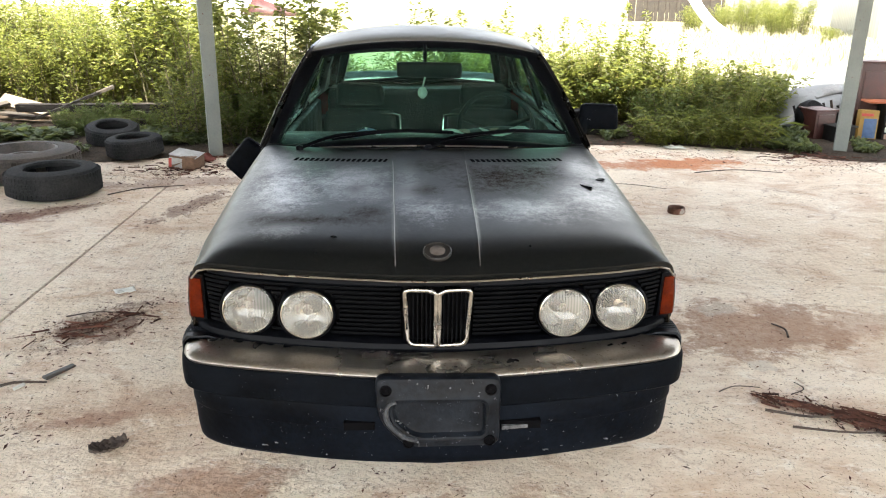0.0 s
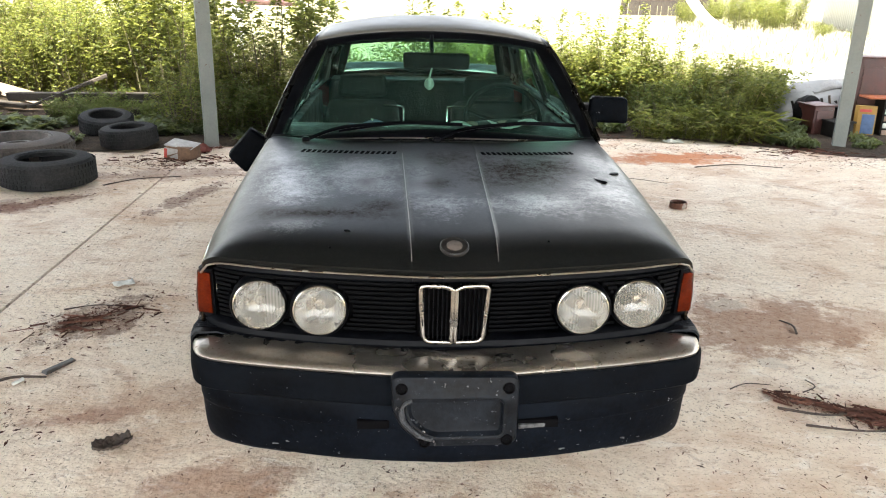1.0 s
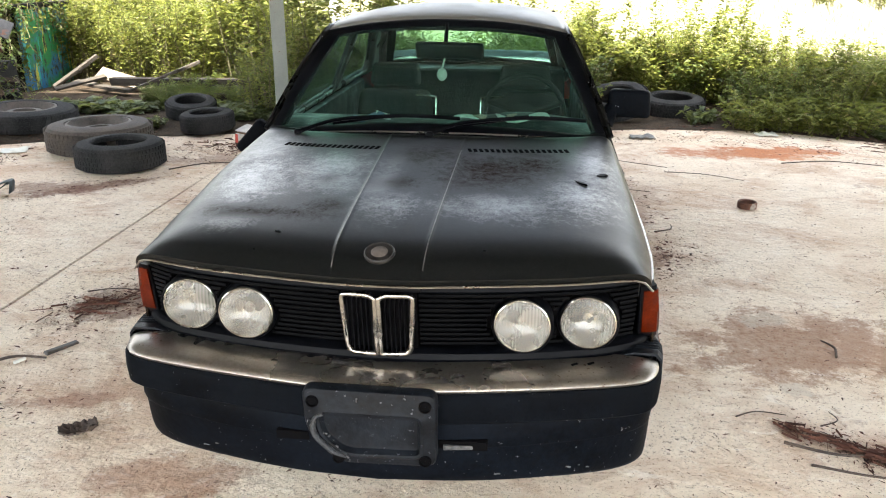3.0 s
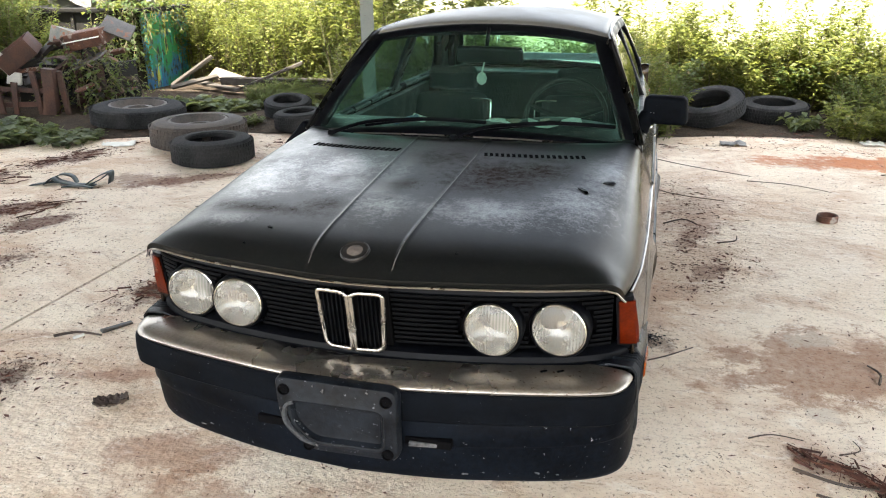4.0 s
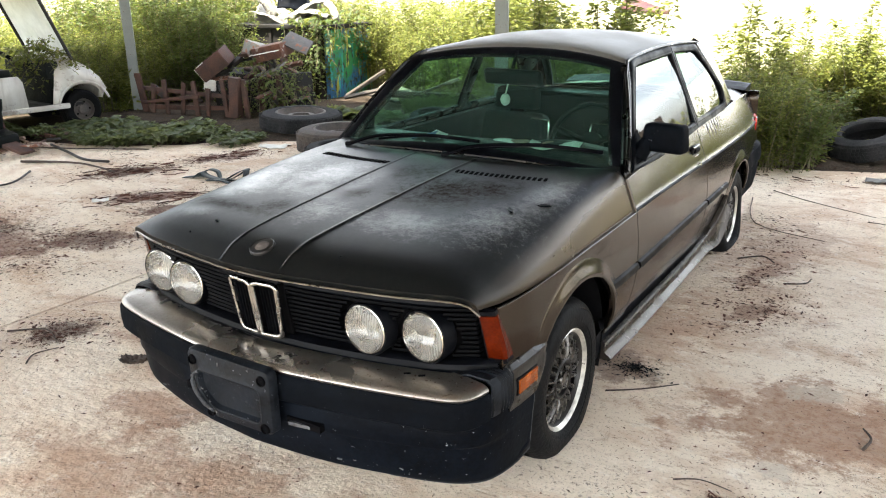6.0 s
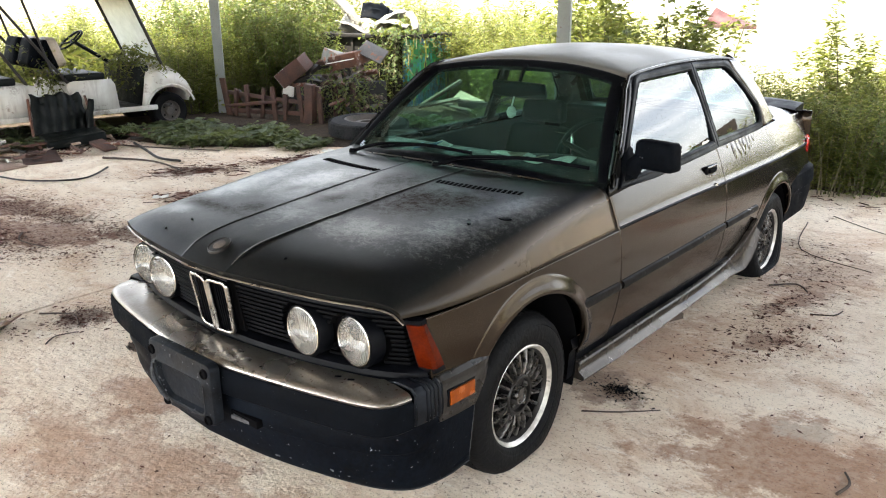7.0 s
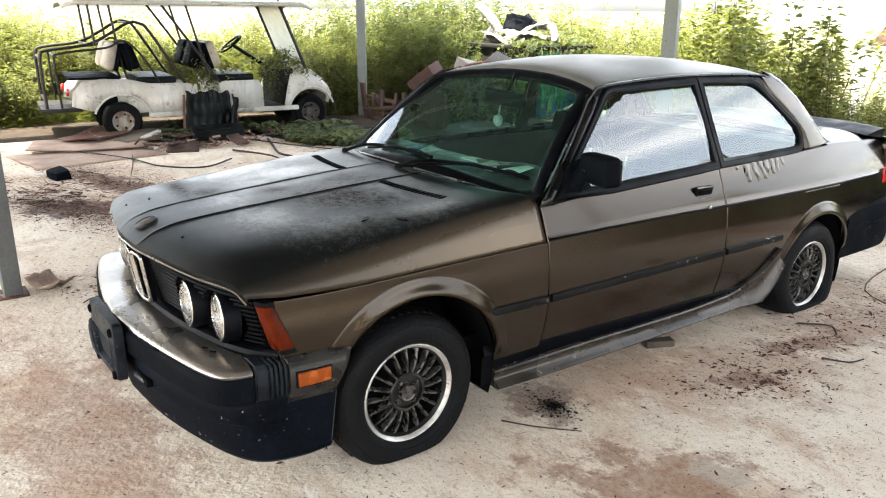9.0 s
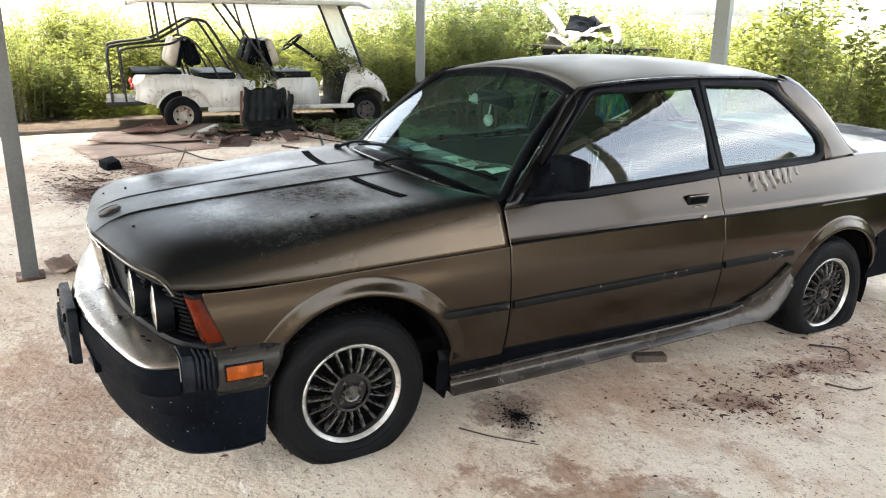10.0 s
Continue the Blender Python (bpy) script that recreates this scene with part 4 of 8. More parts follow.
# headlamps
for s in (1, -1):
    for u0, ring in ((0.5535, "chrome"), (0.378, "chrome")):
        z0 = 0.608
        y0 = nose_y(u0, z0) - 0.016
        m = Matrix.Translation((s * u0, y0, z0)) @ rot(90, 0, 0).to_4x4() @ rot(0, -6 * s * (1 if u0 > 0.5 else 0.5), 0).to_4x4()
        bm = bmesh.new()
        lathe(bm, [(0.082, -0.05), (0.084, -0.005), (0.080, 0.004), (0.076, 0.0), (0.075, -0.02)], 40, m)
        lamp = cpart("headlamp", bm, "trim", label="round headlamp with ribbed clear glass")
        bm = bmesh.new()
        lathe(bm, [(0.0765, -0.004), (0.0755, 0.005), (0.0725, 0.007), (0.0705, 0.003)], 40, m)
        cpart("lamp_ring", bm, "chrome", lamp)
        bm = bmesh.new()
        lathe(bm, [(0.0715, 0.001), (0.062, -0.018), (0.045, -0.033), (0.025, -0.043), (0.016, -0.045), (0.014, -0.03), (0.001, -0.028)], 36, m)
        cpart("lamp_reflector", bm, "reflector", lamp)
        bm = bmesh.new()
        lathe(bm, [(0.0712, 0.002), (0.066, 0.006), (0.045, 0.012), (0.022, 0.0145), (0.001, 0.015)], 36, m)
        cpart("lamp_glass", bm, "glass_lamp", lamp)

# twin upright grille frames
def round_poly(corners, r, n=4):
    """A polygon with rounded corners; r is one radius or one per corner."""
    out, k = [], len(corners)
    for i in range(k):
        a, b, c = Vector(corners[i - 1]), Vector(corners[i]), Vector(corners[(i + 1) % k])
        q = r[i] if isinstance(r, (list, tuple)) else r
        p0, p1 = b + (a - b).normalized() * q, b + (c - b).normalized() * q
        for j in range(n + 1):
            t = j / n
            out.append(tuple(p0 * (1 - t) ** 2 + b * 2 * t * (1 - t) + p1 * t * t))
    return out


def shrunk(loop, d):
    """A loop moved inwards by about d."""
    n, out = len(loop), []
    area = sum(loop[i][0] * loop[(i + 1) % n][1] - loop[(i + 1) % n][0] * loop[i][1] for i in range(n))
    for i in range(n):
        e = (Vector(loop[(i + 1) % n]) - Vector(loop[i - 1])).normalized()
        nn = Vector((-e.y, e.x)) * (1 if area > 0 else -1)
        out.append(tuple(Vector(loop[i]) + nn * d))
    return out


for s in (1, -1):
    kf = round_poly([(-0.001, 0.702), (0.022, 0.715), (0.102, 0.714), (0.091, 0.521), (-0.001, 0.521)], [0.006, 0.012, 0.026, 0.030, 0.014], 6)
    bm = bmesh.new()
    rows = []
    for k in range(9):
        a = math.pi * k / 8
        rows.append([(s * u, 2.176 + (0.71 - z) * 0.15 + abs(u) * 0.10 - 0.005 * math.sin(a) + (0.005 if k in (0, 8) else 0), z) for u, z in shrunk(kf, 0.0065 - 0.0065 * math.cos(a))])
    grid(bm, rows, True)
    kidney = cpart("grille_frame", bm, "bright_frame", label="upright chrome grille frame")
    for k in range(6):
        bm = bmesh.new()
        u = s * (0.019 + k * 0.0125)
        box(bm, (u, 2.214, 0.618), (0.003, 0.014, 0.180), rot(8, 0, 0))
        cpart("grille_bar", bm, "trim", kidney, smooth=False)
# plain black sheet for the shade between the grille bars
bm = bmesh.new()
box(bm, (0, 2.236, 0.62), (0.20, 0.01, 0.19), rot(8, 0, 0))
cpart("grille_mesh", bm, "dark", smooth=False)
bm = boxed((0, 2.192, 0.728), (0.235, 0.028, 0.012), 0.005)
cpart("grille_brow", bm, "trim")

# bumper
BUMP = curve((0.0, 2.084), (0.2, 2.108), (0.4, 2.140), (0.56, 2.172), (0.66, 2.198), (0.71, 2.220), (0.740, 2.258), (0.754, 2.31), (0.757, 2.36))
bend = [math.copysign(0.7545 * (1 - (1 - abs(k)) ** 1.6), k) for k in steps(-1, 1, 81)]


def bumper_line(o, inset=0.0):
    """The bumper's outline in plan, moved in by an amount."""
    out = []
    for u in bend:
        y = BUMP(abs(u))
        t = Vector((0.002, BUMP(abs(u) + 0.001) - BUMP(abs(u) - 0.001), 0)).normalized()
        n = Vector((-t.y, t.x)) if u >= 0 else Vector((t.y, t.x))
        out.append(Vector((u, y)) + n * o)
    return out


def bumper_band(profile):
    bm = bmesh.new()
    vs = grid(bm, [[(p.x, p.y, z) for p in bumper_line(o)] for o, z in profile])
    return bm


cpart("bumper_top", bumper_band([(0.135, 0.497), (0.12, 0.503), (0.06, 0.502), (0.02, 0.498), (0.004, 0.491), (-0.001, 0.482), (0.002, 0.474)]), "bumper_metal", label="pitted bare-metal bumper top")
for a, b in ((0.522, 2.252), (0.566, 2.262)):
    bm = bmesh.new()
    box(bm, (a, b, 0.5025), (0.020, 0.007, 0.004), rot(0, 0, 35))
    cpart("bumper_slot", bm, "dark")
cpart("bumper_rubber", bumper_band([(0.012, 0.476), (-0.003, 0.474), (-0.008, 0.468), (-0.010, 0.43), (-0.007, 0.392), (0.004, 0.382), (0.10, 0.38)]), "plastic")
for s in (1, -1):
    bm = bmesh.new()
    rows = []
    for y in steps(2.318, 2.424, 70):
        wv = 0.010 * abs(math.sin((y - 2.360) / 0.0150 * math.pi)) ** 0.7 - 0.004 if y > 2.360 else (0.006 if 2.324 < y < 2.355 else 0.001)
        g = curve((2.318, 0.757), (2.36, 0.766), (2.424, 0.773))(y)
        rows.append([(s * (g + o + (wv if 1 < i < 6 else 0)), y, z + (wv if 0 < i < 3 else 0)) for i, (o, z) in enumerate(((-0.11, 0.499), (-0.07, 0.505), (-0.014, 0.503), (0.001, 0.491), (0.004, 0.42), (0.0, 0.395), (-0.02, 0.384), (-0.1, 0.383)))])
    grid(bm, rows)
    cpart("bumper_gaiter", bm, "bracket")
    bm = bmesh.new()
    rows = []
    for k in steps(0, 1, 14):
        row = []
        for o, h in ((-0.09, 1.0), (-0.03, 1.03), (-0.010, 1.0), (0.001, 0.90), (-0.001, 0.78), (0.004, 0.70), (0.007, 0.5), (0.004, 0.2), (0.0, 0.0)):
            y = 2.418 + (0.222 - 0.066 * (1 - h) ** 1.4) * k if h < 1 else 2.418 + 0.222 * k
            g, zt = curve((2.415, 0.768), (2.5, 0.778), (2.65, 0.786))(y), 0.511 + 0.005 * k
            row.append((s * (g + o), y, 0.365 + (zt - 0.365) * h))
        rows.append(row)
    grid(bm, rows)
    cpart("bumper_wing", bm, "wing_plastic", thick=0.006)
    bm = boxed((s * 0.784, 2.505, 0.437), (0.014, 0.112, 0.047), 0.005, rot(0, 0, -3 * s))
    marker = cpart("side_marker", bm, "amber", label="orange side marker lens")
    cpart("marker_frame", boxed((s * 0.779, 2.505, 0.437), (0.014, 0.122, 0.057), 0.004, rot(0, 0, -3 * s)), "trim", marker)

# front spoiler
SPOIL = curve((0.0, 2.104), (0.2, 2.120), (0.34, 2.143), (0.53, 2.193), (0.62, 2.224), (0.68, 2.256), (0.725, 2.30), (0.748, 2.36), (0.762, 2.46), (0.765, 2.52))
bm = bmesh.new()
rows = []
for o, z in ((0.03, 0.40), (0.012, 0.385), (0.004, 0.362), (0.0, 0.335), (0.0, 0.308), (0.003, 0.301), (0.009, 0.296), (0.011, 0.285), (0.016, 0.24), (0.022, 0.20), (0.030, 0.174), (0.035, 0.166), (0.043, 0.162), (0.055, 0.165), (0.07, 0.19)):
    half = []
    for k in steps(0, 1, 36):
        u = 0.76 * (1 - (1 - k) ** 1.7)
        sag = 0.010 * (1 - (u / 0.76) ** 2) if z < 0.3 else 0.0
        half.append((u * (1.012 - o * 0.10), SPOIL(u) + o, z + sag))
    x1, y1, _ = half[-1]
    y2 = 2.560 + 0.13 * (z - 0.172)
    half += [(x1 + 0.003 * k, y1 + (y2 - y1) * k, z + 0.006 * k * (z < 0.2)) for k in (0.3, 0.65, 0.96, 1.0)] + [(x1 - 0.02, y2 + 0.004, z)]
    rows.append([(-x, y, zz) for x, y, zz in half[:0:-1]] + half)
grid(bm, rows)
SPOIL_LIP = rows[12]
spoiler = cpart("front_spoiler", bm, "spoiler", label="scuffed black front spoiler", thick=0.005)
for s in (1, -1):
    bm = bmesh.new()
    tube(bm, [(s * (abs(x) + 0.002), y, z - 0.001) for x, y, z in SPOIL_LIP[-26:-1]], 0.0022, 5)
    tube(bm, [(s * (abs(row[-2][0]) + 0.001), row[-2][1], row[-2][2]) for row in rows[2:13]], 0.0014, 5)
    cpart("worn_edge", bm, "scraped", spoiler, "pale scraped lower edge")
for u, w in ((0.235, 0.13), (-0.225, 0.09)):
    bm = boxed((u, 2.128, 0.318), (w, 0.03, 0.026), 0.004)
    cpart("spoiler_slot", bm, "dark", spoiler)
    if u > 0:
        cpart("slot_plate", boxed((u + 0.004, 2.116, 0.314), (w * 0.86, 0.012, 0.012), 0.002, rot(0, 0, 8)), "scraped_pale", spoiler, "pale plate in the spoiler slot")
rs = random.Random(3)
for k in range(16):
    u = rs.choice((-0.2, 0.3, 0.35, 0.5, 0.62, -0.5)) + rs.uniform(-0.08, 0.08)
    z = rs.choice((0.172, 0.176, 0.19, 0.25)) + rs.uniform(-0.004, 0.02)
    cpart("scuff", boxed((u, SPOIL(abs(u)) + 0.022 + (0.012 if z < 0.185 else 0.0), z + 0.012 * (1 - (u / 0.76) ** 2)), (rs.uniform(0.006, 0.03), 0.004, rs.uniform(0.002, 0.005)), 0.0008, rot(0, rs.uniform(-14, 14), 0), n=1), "scraped_pale", spoiler)
# plate bracket hung on the bumper
outer = round_poly([(-0.176, 0.168), (0.172, 0.166), (0.172, -0.048), (-0.088, -0.050), (-0.170, 0.035)], [0.03, 0.03, 0.03, 0.035, 0.05], 6)
inner = round_poly([(-0.128, 0.098), (0.130, 0.098), (0.130, -0.010), (-0.070, -0.012), (-0.126, 0.040)], [0.02, 0.02, 0.02, 0.03, 0.03], 6)
bm = bmesh.new()
rows = []
for loop, d, o in ((outer, 0.0, 0.035), (outer, 0.0, 0.010), (outer, 0.004, 0.003), (outer, 0.012, 0.0), (inner, -0.016, -0.001), (inner, -0.008, -0.006), (inner, -0.001, -0.004), (inner, 0.006, 0.012), (inner, 0.016, 0.014)):
    rows.append([(a, 2.046 + o + 0.03 * abs(a), 0.335 + b) for a, b in shrunk(loop, d)])
vs = grid(bm, rows, True)
bm.faces.new(vs[-1])
bracket = cpart("plate_bracket", bm, "bracket", label="bent black plastic plate bracket with empty recess")
for a, b in ((-0.146, 0.132), (0.143, 0.133), (-0.083, -0.030), (0.143, -0.026)):
    bm = bmesh.new()
    lathe(bm, [(0.017, -0.004), (0.016, 0.004), (0.013, 0.006), (0.0115, 0.0), (0.001, -0.001)], 18, Matrix.Translation((a, 2.044 + 0.03 * abs(a), 0.335 + b)) @ rot(90, 0, 0).to_4x4())
    cpart("bolt_hole", bm, "dark", bracket)
bm = bmesh.new()
tube(bm, smooth_path([(-0.118, 2.042, 0.435), (-0.138, 2.041, 0.425), (-0.146, 2.041, 0.40), (-0.138, 2.040, 0.37), (-0.115, 2.039, 0.345), (-0.09, 2.039, 0.325), (-0.06, 2.040, 0.316)], 4), [0.005] * 8 + [0.008] * 12 + [0.006] * 5, 8)
cpart("bracket_rib", bm, "scraped", bracket, "scraped raised rib")
rk = random.Random(9)
for k in range(20):
    if k < 16:
        t = k / 15
        a, b = (-0.150 + 0.03 * t, 0.075 - 0.03 * t) if t < 0.4 else (-0.138 + 0.085 * (t - 0.4) / 0.6, 0.06 - 0.095 * (t - 0.4) / 0.6)
        a, b = a + rk.gauss(0, 0.006), b + rk.gauss(0, 0.006)
    else:
        a, b = rk.uniform(-0.14, 0.16), rk.choice((0.155, 0.145, 0.125, -0.035))
    cpart("scuff", boxed((a, 2.0435 + 0.03 * abs(a), 0.335 + b), (rk.uniform(0.002, 0.007), 0.003, rk.uniform(0.002, 0.012)), 0.0006, rot(0, rk.uniform(-60, 60), 0), n=1), "scraped_pale" if k % 3 else "scraped", bracket)

# greenhouse
RAIL = curve((3.9, 1.235), (4.05, 1.252), (4.5, 1.268), (4.9, 1.262), (5.16, 1.248), (5.28, 1.238))


def gl_u(y, z):
    """Half width of the cabin's side at a height."""
    b = BELT(y)
    t = (z - b) / (1.26 - b)
    e = curve((3.4, 0.0), (4.5, 0.0), (5.2, -0.006), (5.7, -0.02))(y)
    return width(y, b) * (1 - t) + 0.528 * t + 0.014 * math.sin(math.pi * min(max(t, 0), 1)) + e


def clipped_sheet(loop, place, n=26):
    """An even sheet in (a, b), cut to a loop that bulges outwards everywhere, laid out in space by place(a, b)."""
    bm = bmesh.new()
    aa, bb = [p[0] for p in loop], [p[1] for p in loop]
    grid(bm, [[(a, b, 0) for a in steps(min(aa), max(aa), n)] for b in steps(min(bb), max(bb), n)])
    mid = Vector((sum(aa) / len(aa), sum(bb) / len(bb), 0))
    for p, q in zip(loop, loop[1:] + loop[:1]):
        d = Vector((q[0] - p[0], q[1] - p[1], 0))
        nn = Vector((d.y, -d.x, 0)).normalized()
        o = Vector((p[0], p[1], 0))
        nn = nn if (mid - o).dot(nn) < 0 else -nn
        bmesh.ops.bisect_plane(bm, geom=bm.verts[:] + bm.edges[:] + bm.faces[:], plane_co=o, plane_no=nn, clear_outer=True)
    for v in bm.verts:
        v.co = Vector(place(v.co.x, v.co.y))
    return bm


APIL = lambda z: 3.495 + (z - 0.835) * 1.07
door_hole = [(3.62, 0.868), (3.985, 1.19), (4.01, 1.208), (4.05, 1.216), (4.588, 1.226), (4.604, 0.884), (4.5, 0.880), (3.9, 0.868)]
quarter_hole = [(4.668, 0.886), (4.652, 1.226), (5.03, 1.212), (5.085, 1.192), (5.34, 0.985), (5.362, 0.94), (5.352, 0.90), (5.32, 0.886), (5.0, 0.886)]
cab_edge = [(3.497, 0.832)] + [(APIL(z), z) for z in steps(0.87, 1.19, 8)] + [(3.905, 1.222), (3.97, 1.240)] + [(y, RAIL(y)) for y in steps(4.05, 5.17, 15)]
cab_edge += [(5.24, 1.232), (5.31, 1.200), (5.42, 1.115), (5.53, 1.000), (5.61, 0.920), (5.70, 0.868)] + [(y, BELT(y)) for y in steps(5.5, 3.6, 16)]


def grown(loop, d):
    """A loop moved outwards by about d."""
    cx, cy = sum(p[0] for p in loop) / len(loop), sum(p[1] for p in loop) / len(loop)
    n = len(loop)
    out = []
    area = sum(loop[i][0] * loop[(i + 1) % n][1] - loop[(i + 1) % n][0] * loop[i][1] for i in range(n))
    sg = 1 if area > 0 else -1
    for i in range(n):
        a, b, c = Vector(loop[i - 1]), Vector(loop[i]), Vector(loop[(i + 1) % n])
        n1, n2 = Vector(((b - a).y, -(b - a).x)).normalized(), Vector(((c - b).y, -(c - b).x)).normalized()
        nn = (n1 + n2).normalized()
        k = d / max(0.5, nn.dot(n1))
        out.append(tuple(b + nn * k * sg))
    return out


for s in (1, -1):
    bm = bmesh.new()
    holed(bm, cab_edge, [door_hole, quarter_hole], lambda y, z: (s * gl_u(y, z), y, z))
    pillar = cpart("cabin_side", bm, "gloss_black", thick=0.025)
    for loop, nm in ((door_hole, "door_window"), (quarter_hole, "quarter_window")):
        bm = bmesh.new()
        rows = []
        for d, o in ((-0.006, -0.012), (-0.006, 0.004), (0.002, 0.010), (0.010, 0.008), (0.014, 0.010), (0.026, 0.010), (0.033, 0.003)):
            rows.append([(s * (gl_u(y, z) + o), y, z) for y, z in grown(loop, d)])
        grid(bm, rows, True)
        seal = cpart(nm, bm, "trim", label="black rubber and trim round a side window")
        bm = clipped_sheet(loop, lambda y, z: (s * (gl_u(y, z) - 0.006), y, z))
        pane = cpart("pane", bm, "glass_side", seal, smooth=True)
        pane.visible_shadow = False
    # drip rail along the roof
    bm = bmesh.new()
    line = [(s * (gl_u(APIL(z), z) + 0.004), APIL(z) - 0.004, z) for z in steps(0.86, 1.19, 8)] + [(s * (gl_u(y, RAIL(y)) + 0.006), y, RAIL(y) - 0.004) for y in steps(3.95, 5.16, 16)]
    tube(bm, line, [0.008] * (len(line) - 2) + [0.006, 0.003], 6)
    cpart("drip_rail", bm, "gloss_black")
    # door handle, lock, mirror
    y, z = 4.475, 0.772
    w = width(y, z)
    bm = boxed((s * (w + 0.001), y, z), (0.016, 0.125, 0.056), 0.008, rot(-2, 10 * s, 0))
    handle = cpart("door_handle", bm, "trim", label="black lift door handle with chrome edge")
    cpart("handle_rim", boxed((s * (w + 0.010), y, z + 0.022), (0.008, 0.118, 0.007), 0.003, rot(-2, 10 * s, 0)), "chrome", handle)
    cpart("handle_flap", boxed((s * (w + 0.012), y, z + 0.002), (0.012, 0.084, 0.02), 0.005, rot(-2, 10 * s, 0)), "plastic", handle)
    cpart("handle_rim", boxed((s * (w + 0.010), y + 0.01, z - 0.024), (0.008, 0.07, 0.005), 0.002, rot(-2, 10 * s, 0)), "chrome", handle)
    bm = bmesh.new()
    lathe(bm, [(0.012, 0.0), (0.011, 0.007), (0.004, 0.009), (0.001, 0.007)], 16, Matrix.Translation((s * width(4.50, 0.70), 4.50, 0.70)) @ rot(0, 90 * s, 0).to_4x4())
    cpart("door_lock", bm, "chrome")
    mx = s * 0.80 if s > 0 else -0.83
    bm = bmesh.new()
    tz = 0.965 if s > 0 else 0.765
    box(bm, (mx, 3.725, tz), (0.185, 0.085, 0.115), rot(0, 0 if s > 0 else -48, -10 * s), 0.9)
    bevel_all(bm, 0.022, 3)
    mirror = cpart("wing_mirror", bm, "plastic", label="black plastic wing mirror")
    m = Matrix.Translation((mx, 3.725, tz)) @ rot(0, 0, -10 * s).to_4x4()
    bm = bmesh.new()
    box(bm, m @ Vector((0, 0.046, 0)), (0.15, 0.004, 0.085), rot(0, 0 if s > 0 else -48, -10 * s))
    cpart("mirror_glass", bm, "mirror_face", mirror)
    bm = bmesh.new()
    tube(bm, [(s * 0.70, 3.69, 0.885), (s * 0.715, 3.70, 0.915 if s > 0 else 0.87), (mx - s * 0.07, 3.72, tz - 0.02 * s)], [0.04, 0.034, 0.03] if s > 0 else [0.03, 0.02, 0.012], 10)
    cpart("mirror_arm", bm, "plastic", mirror)
    bm = bmesh.new()
    holed(bm, [(3.60, 0.862), (3.66, 0.955), (3.75, 0.985), (3.78, 0.862)], [], lambda y, z: (s * (gl_u(y, z) + 0.007), y, z))
    cpart("mirror_base", bm, "plastic", mirror, thick=0.012)
    # shut-line gaps
    for y, z0, z1 in ((3.4995, 0.295, 0.83), (4.6255, 0.255, 0.86)):
        bm = bmesh.new()
        grid(bm, [[(s * (width(y, z) - o), yy, z) for z in steps(z0, z1, 20)] for yy, o in ((y - 0.006, 0.012), (y + 0.006, 0.012))])
        cpart("shut_gap", bm, "dark", thick=0.002)

# roof panel
bm = bmesh.new()
rows = []
for t in steps(0, 1, 30):
    row = []
    for a in steps(-1, 1, 33):
        yf, yb = 4.035 - 0.085 * a * a, 5.32 - 0.09 * a * a
        y = yf + (yb - yf) * t
        r = RAIL(min(max(y, 3.93), 5.27))
        e = gl_u(y, r) + 0.004
        z = r + (0.036 + 0.028 * math.sin(math.pi * t ** 0.7)) * (1 - abs(a) ** 2.4) - 0.012 * max(0, 1 - t / 0.10) ** 2 - 0.012 * max(0, (t - 0.9) / 0.1) ** 2
        row.append((a * e, y, z))
    rows.append(row)
grid(bm, rows)
cpart("roof", bm, "roof_paint", label="dusty faded roof panel", thick=0.02)
ROOF_F = lambda a: Vector((a * 0.530, 4.035 - 0.085 * a * a - 0.004, RAIL(4.035 - 0.085 * a * a) + 0.036 * (1 - abs(a) ** 2.4) - 0.014))
ROOF_B = lambda a: Vector((a * 0.475, 5.32 - 0.09 * a * a + 0.004, RAIL(5.25) + 0.036 * (1 - abs(a) ** 2.4) - 0.022))
WS_LOW = lambda a: Vector((a * 0.700, 3.37 + 0.135 * abs(a) ** 2.0, 0.889 - 0.052 * abs(a) ** 2.2))
RW_LOW = lambda a: Vector((a * 0.575, 5.67 - 0.03 * a * a, 0.912 - 0.02 * a * a))


def screen(low, top, bulge, inset):
    rows = []
    for t in steps(inset, 1 - inset, 16):
        rows.append([low(a * (1 - inset)).lerp(top(a * (1 - inset)), t) + Vector((0, bulge[0], bulge[1])) * math.sin(math.pi * t) for a in steps(-1, 1, 25)])
    return rows


for low, top, bulge, nm, ft in ((WS_LOW, ROOF_F, (-0.018, 0.016), "windscreen", 0.034), (RW_LOW, ROOF_B, (0.012, 0.012), "rear_window", 0.03)):
    bm = bmesh.new()
    rows = screen(low, top, bulge, 0.02)
    ring = rows[0] + [r[-1] for r in rows[1:-1]] + rows[-1][::-1] + [r[0] for r in rows[-2:0:-1]]
    mid = sum(ring, Vector()) / len(ring)
    nrm = (rows[0][-1] - rows[0][0]).cross(rows[-1][12] - rows[0][12]).normalized()
    nrm = nrm if nrm.z > 0 else -nrm
    band = []
    for k, o in ((-0.012, -0.012), (-0.012, 0.004), (0.0, 0.009), (ft * 0.7, 0.008), (ft, 0.003), (ft, -0.012)):
        band.append([p + (mid - p).normalized() * k * 1.3 + nrm * o for p in ring])
    grid(bm, band, True)
    surround = cpart(nm, bm, "trim", label="black rubber screen surround")
    bm = bmesh.new()
    grid(bm, rows)
    pane = cpart("pane", bm, "glass_front" if nm == "windscreen" else "glass", surround)
    pane.visible_shadow = False
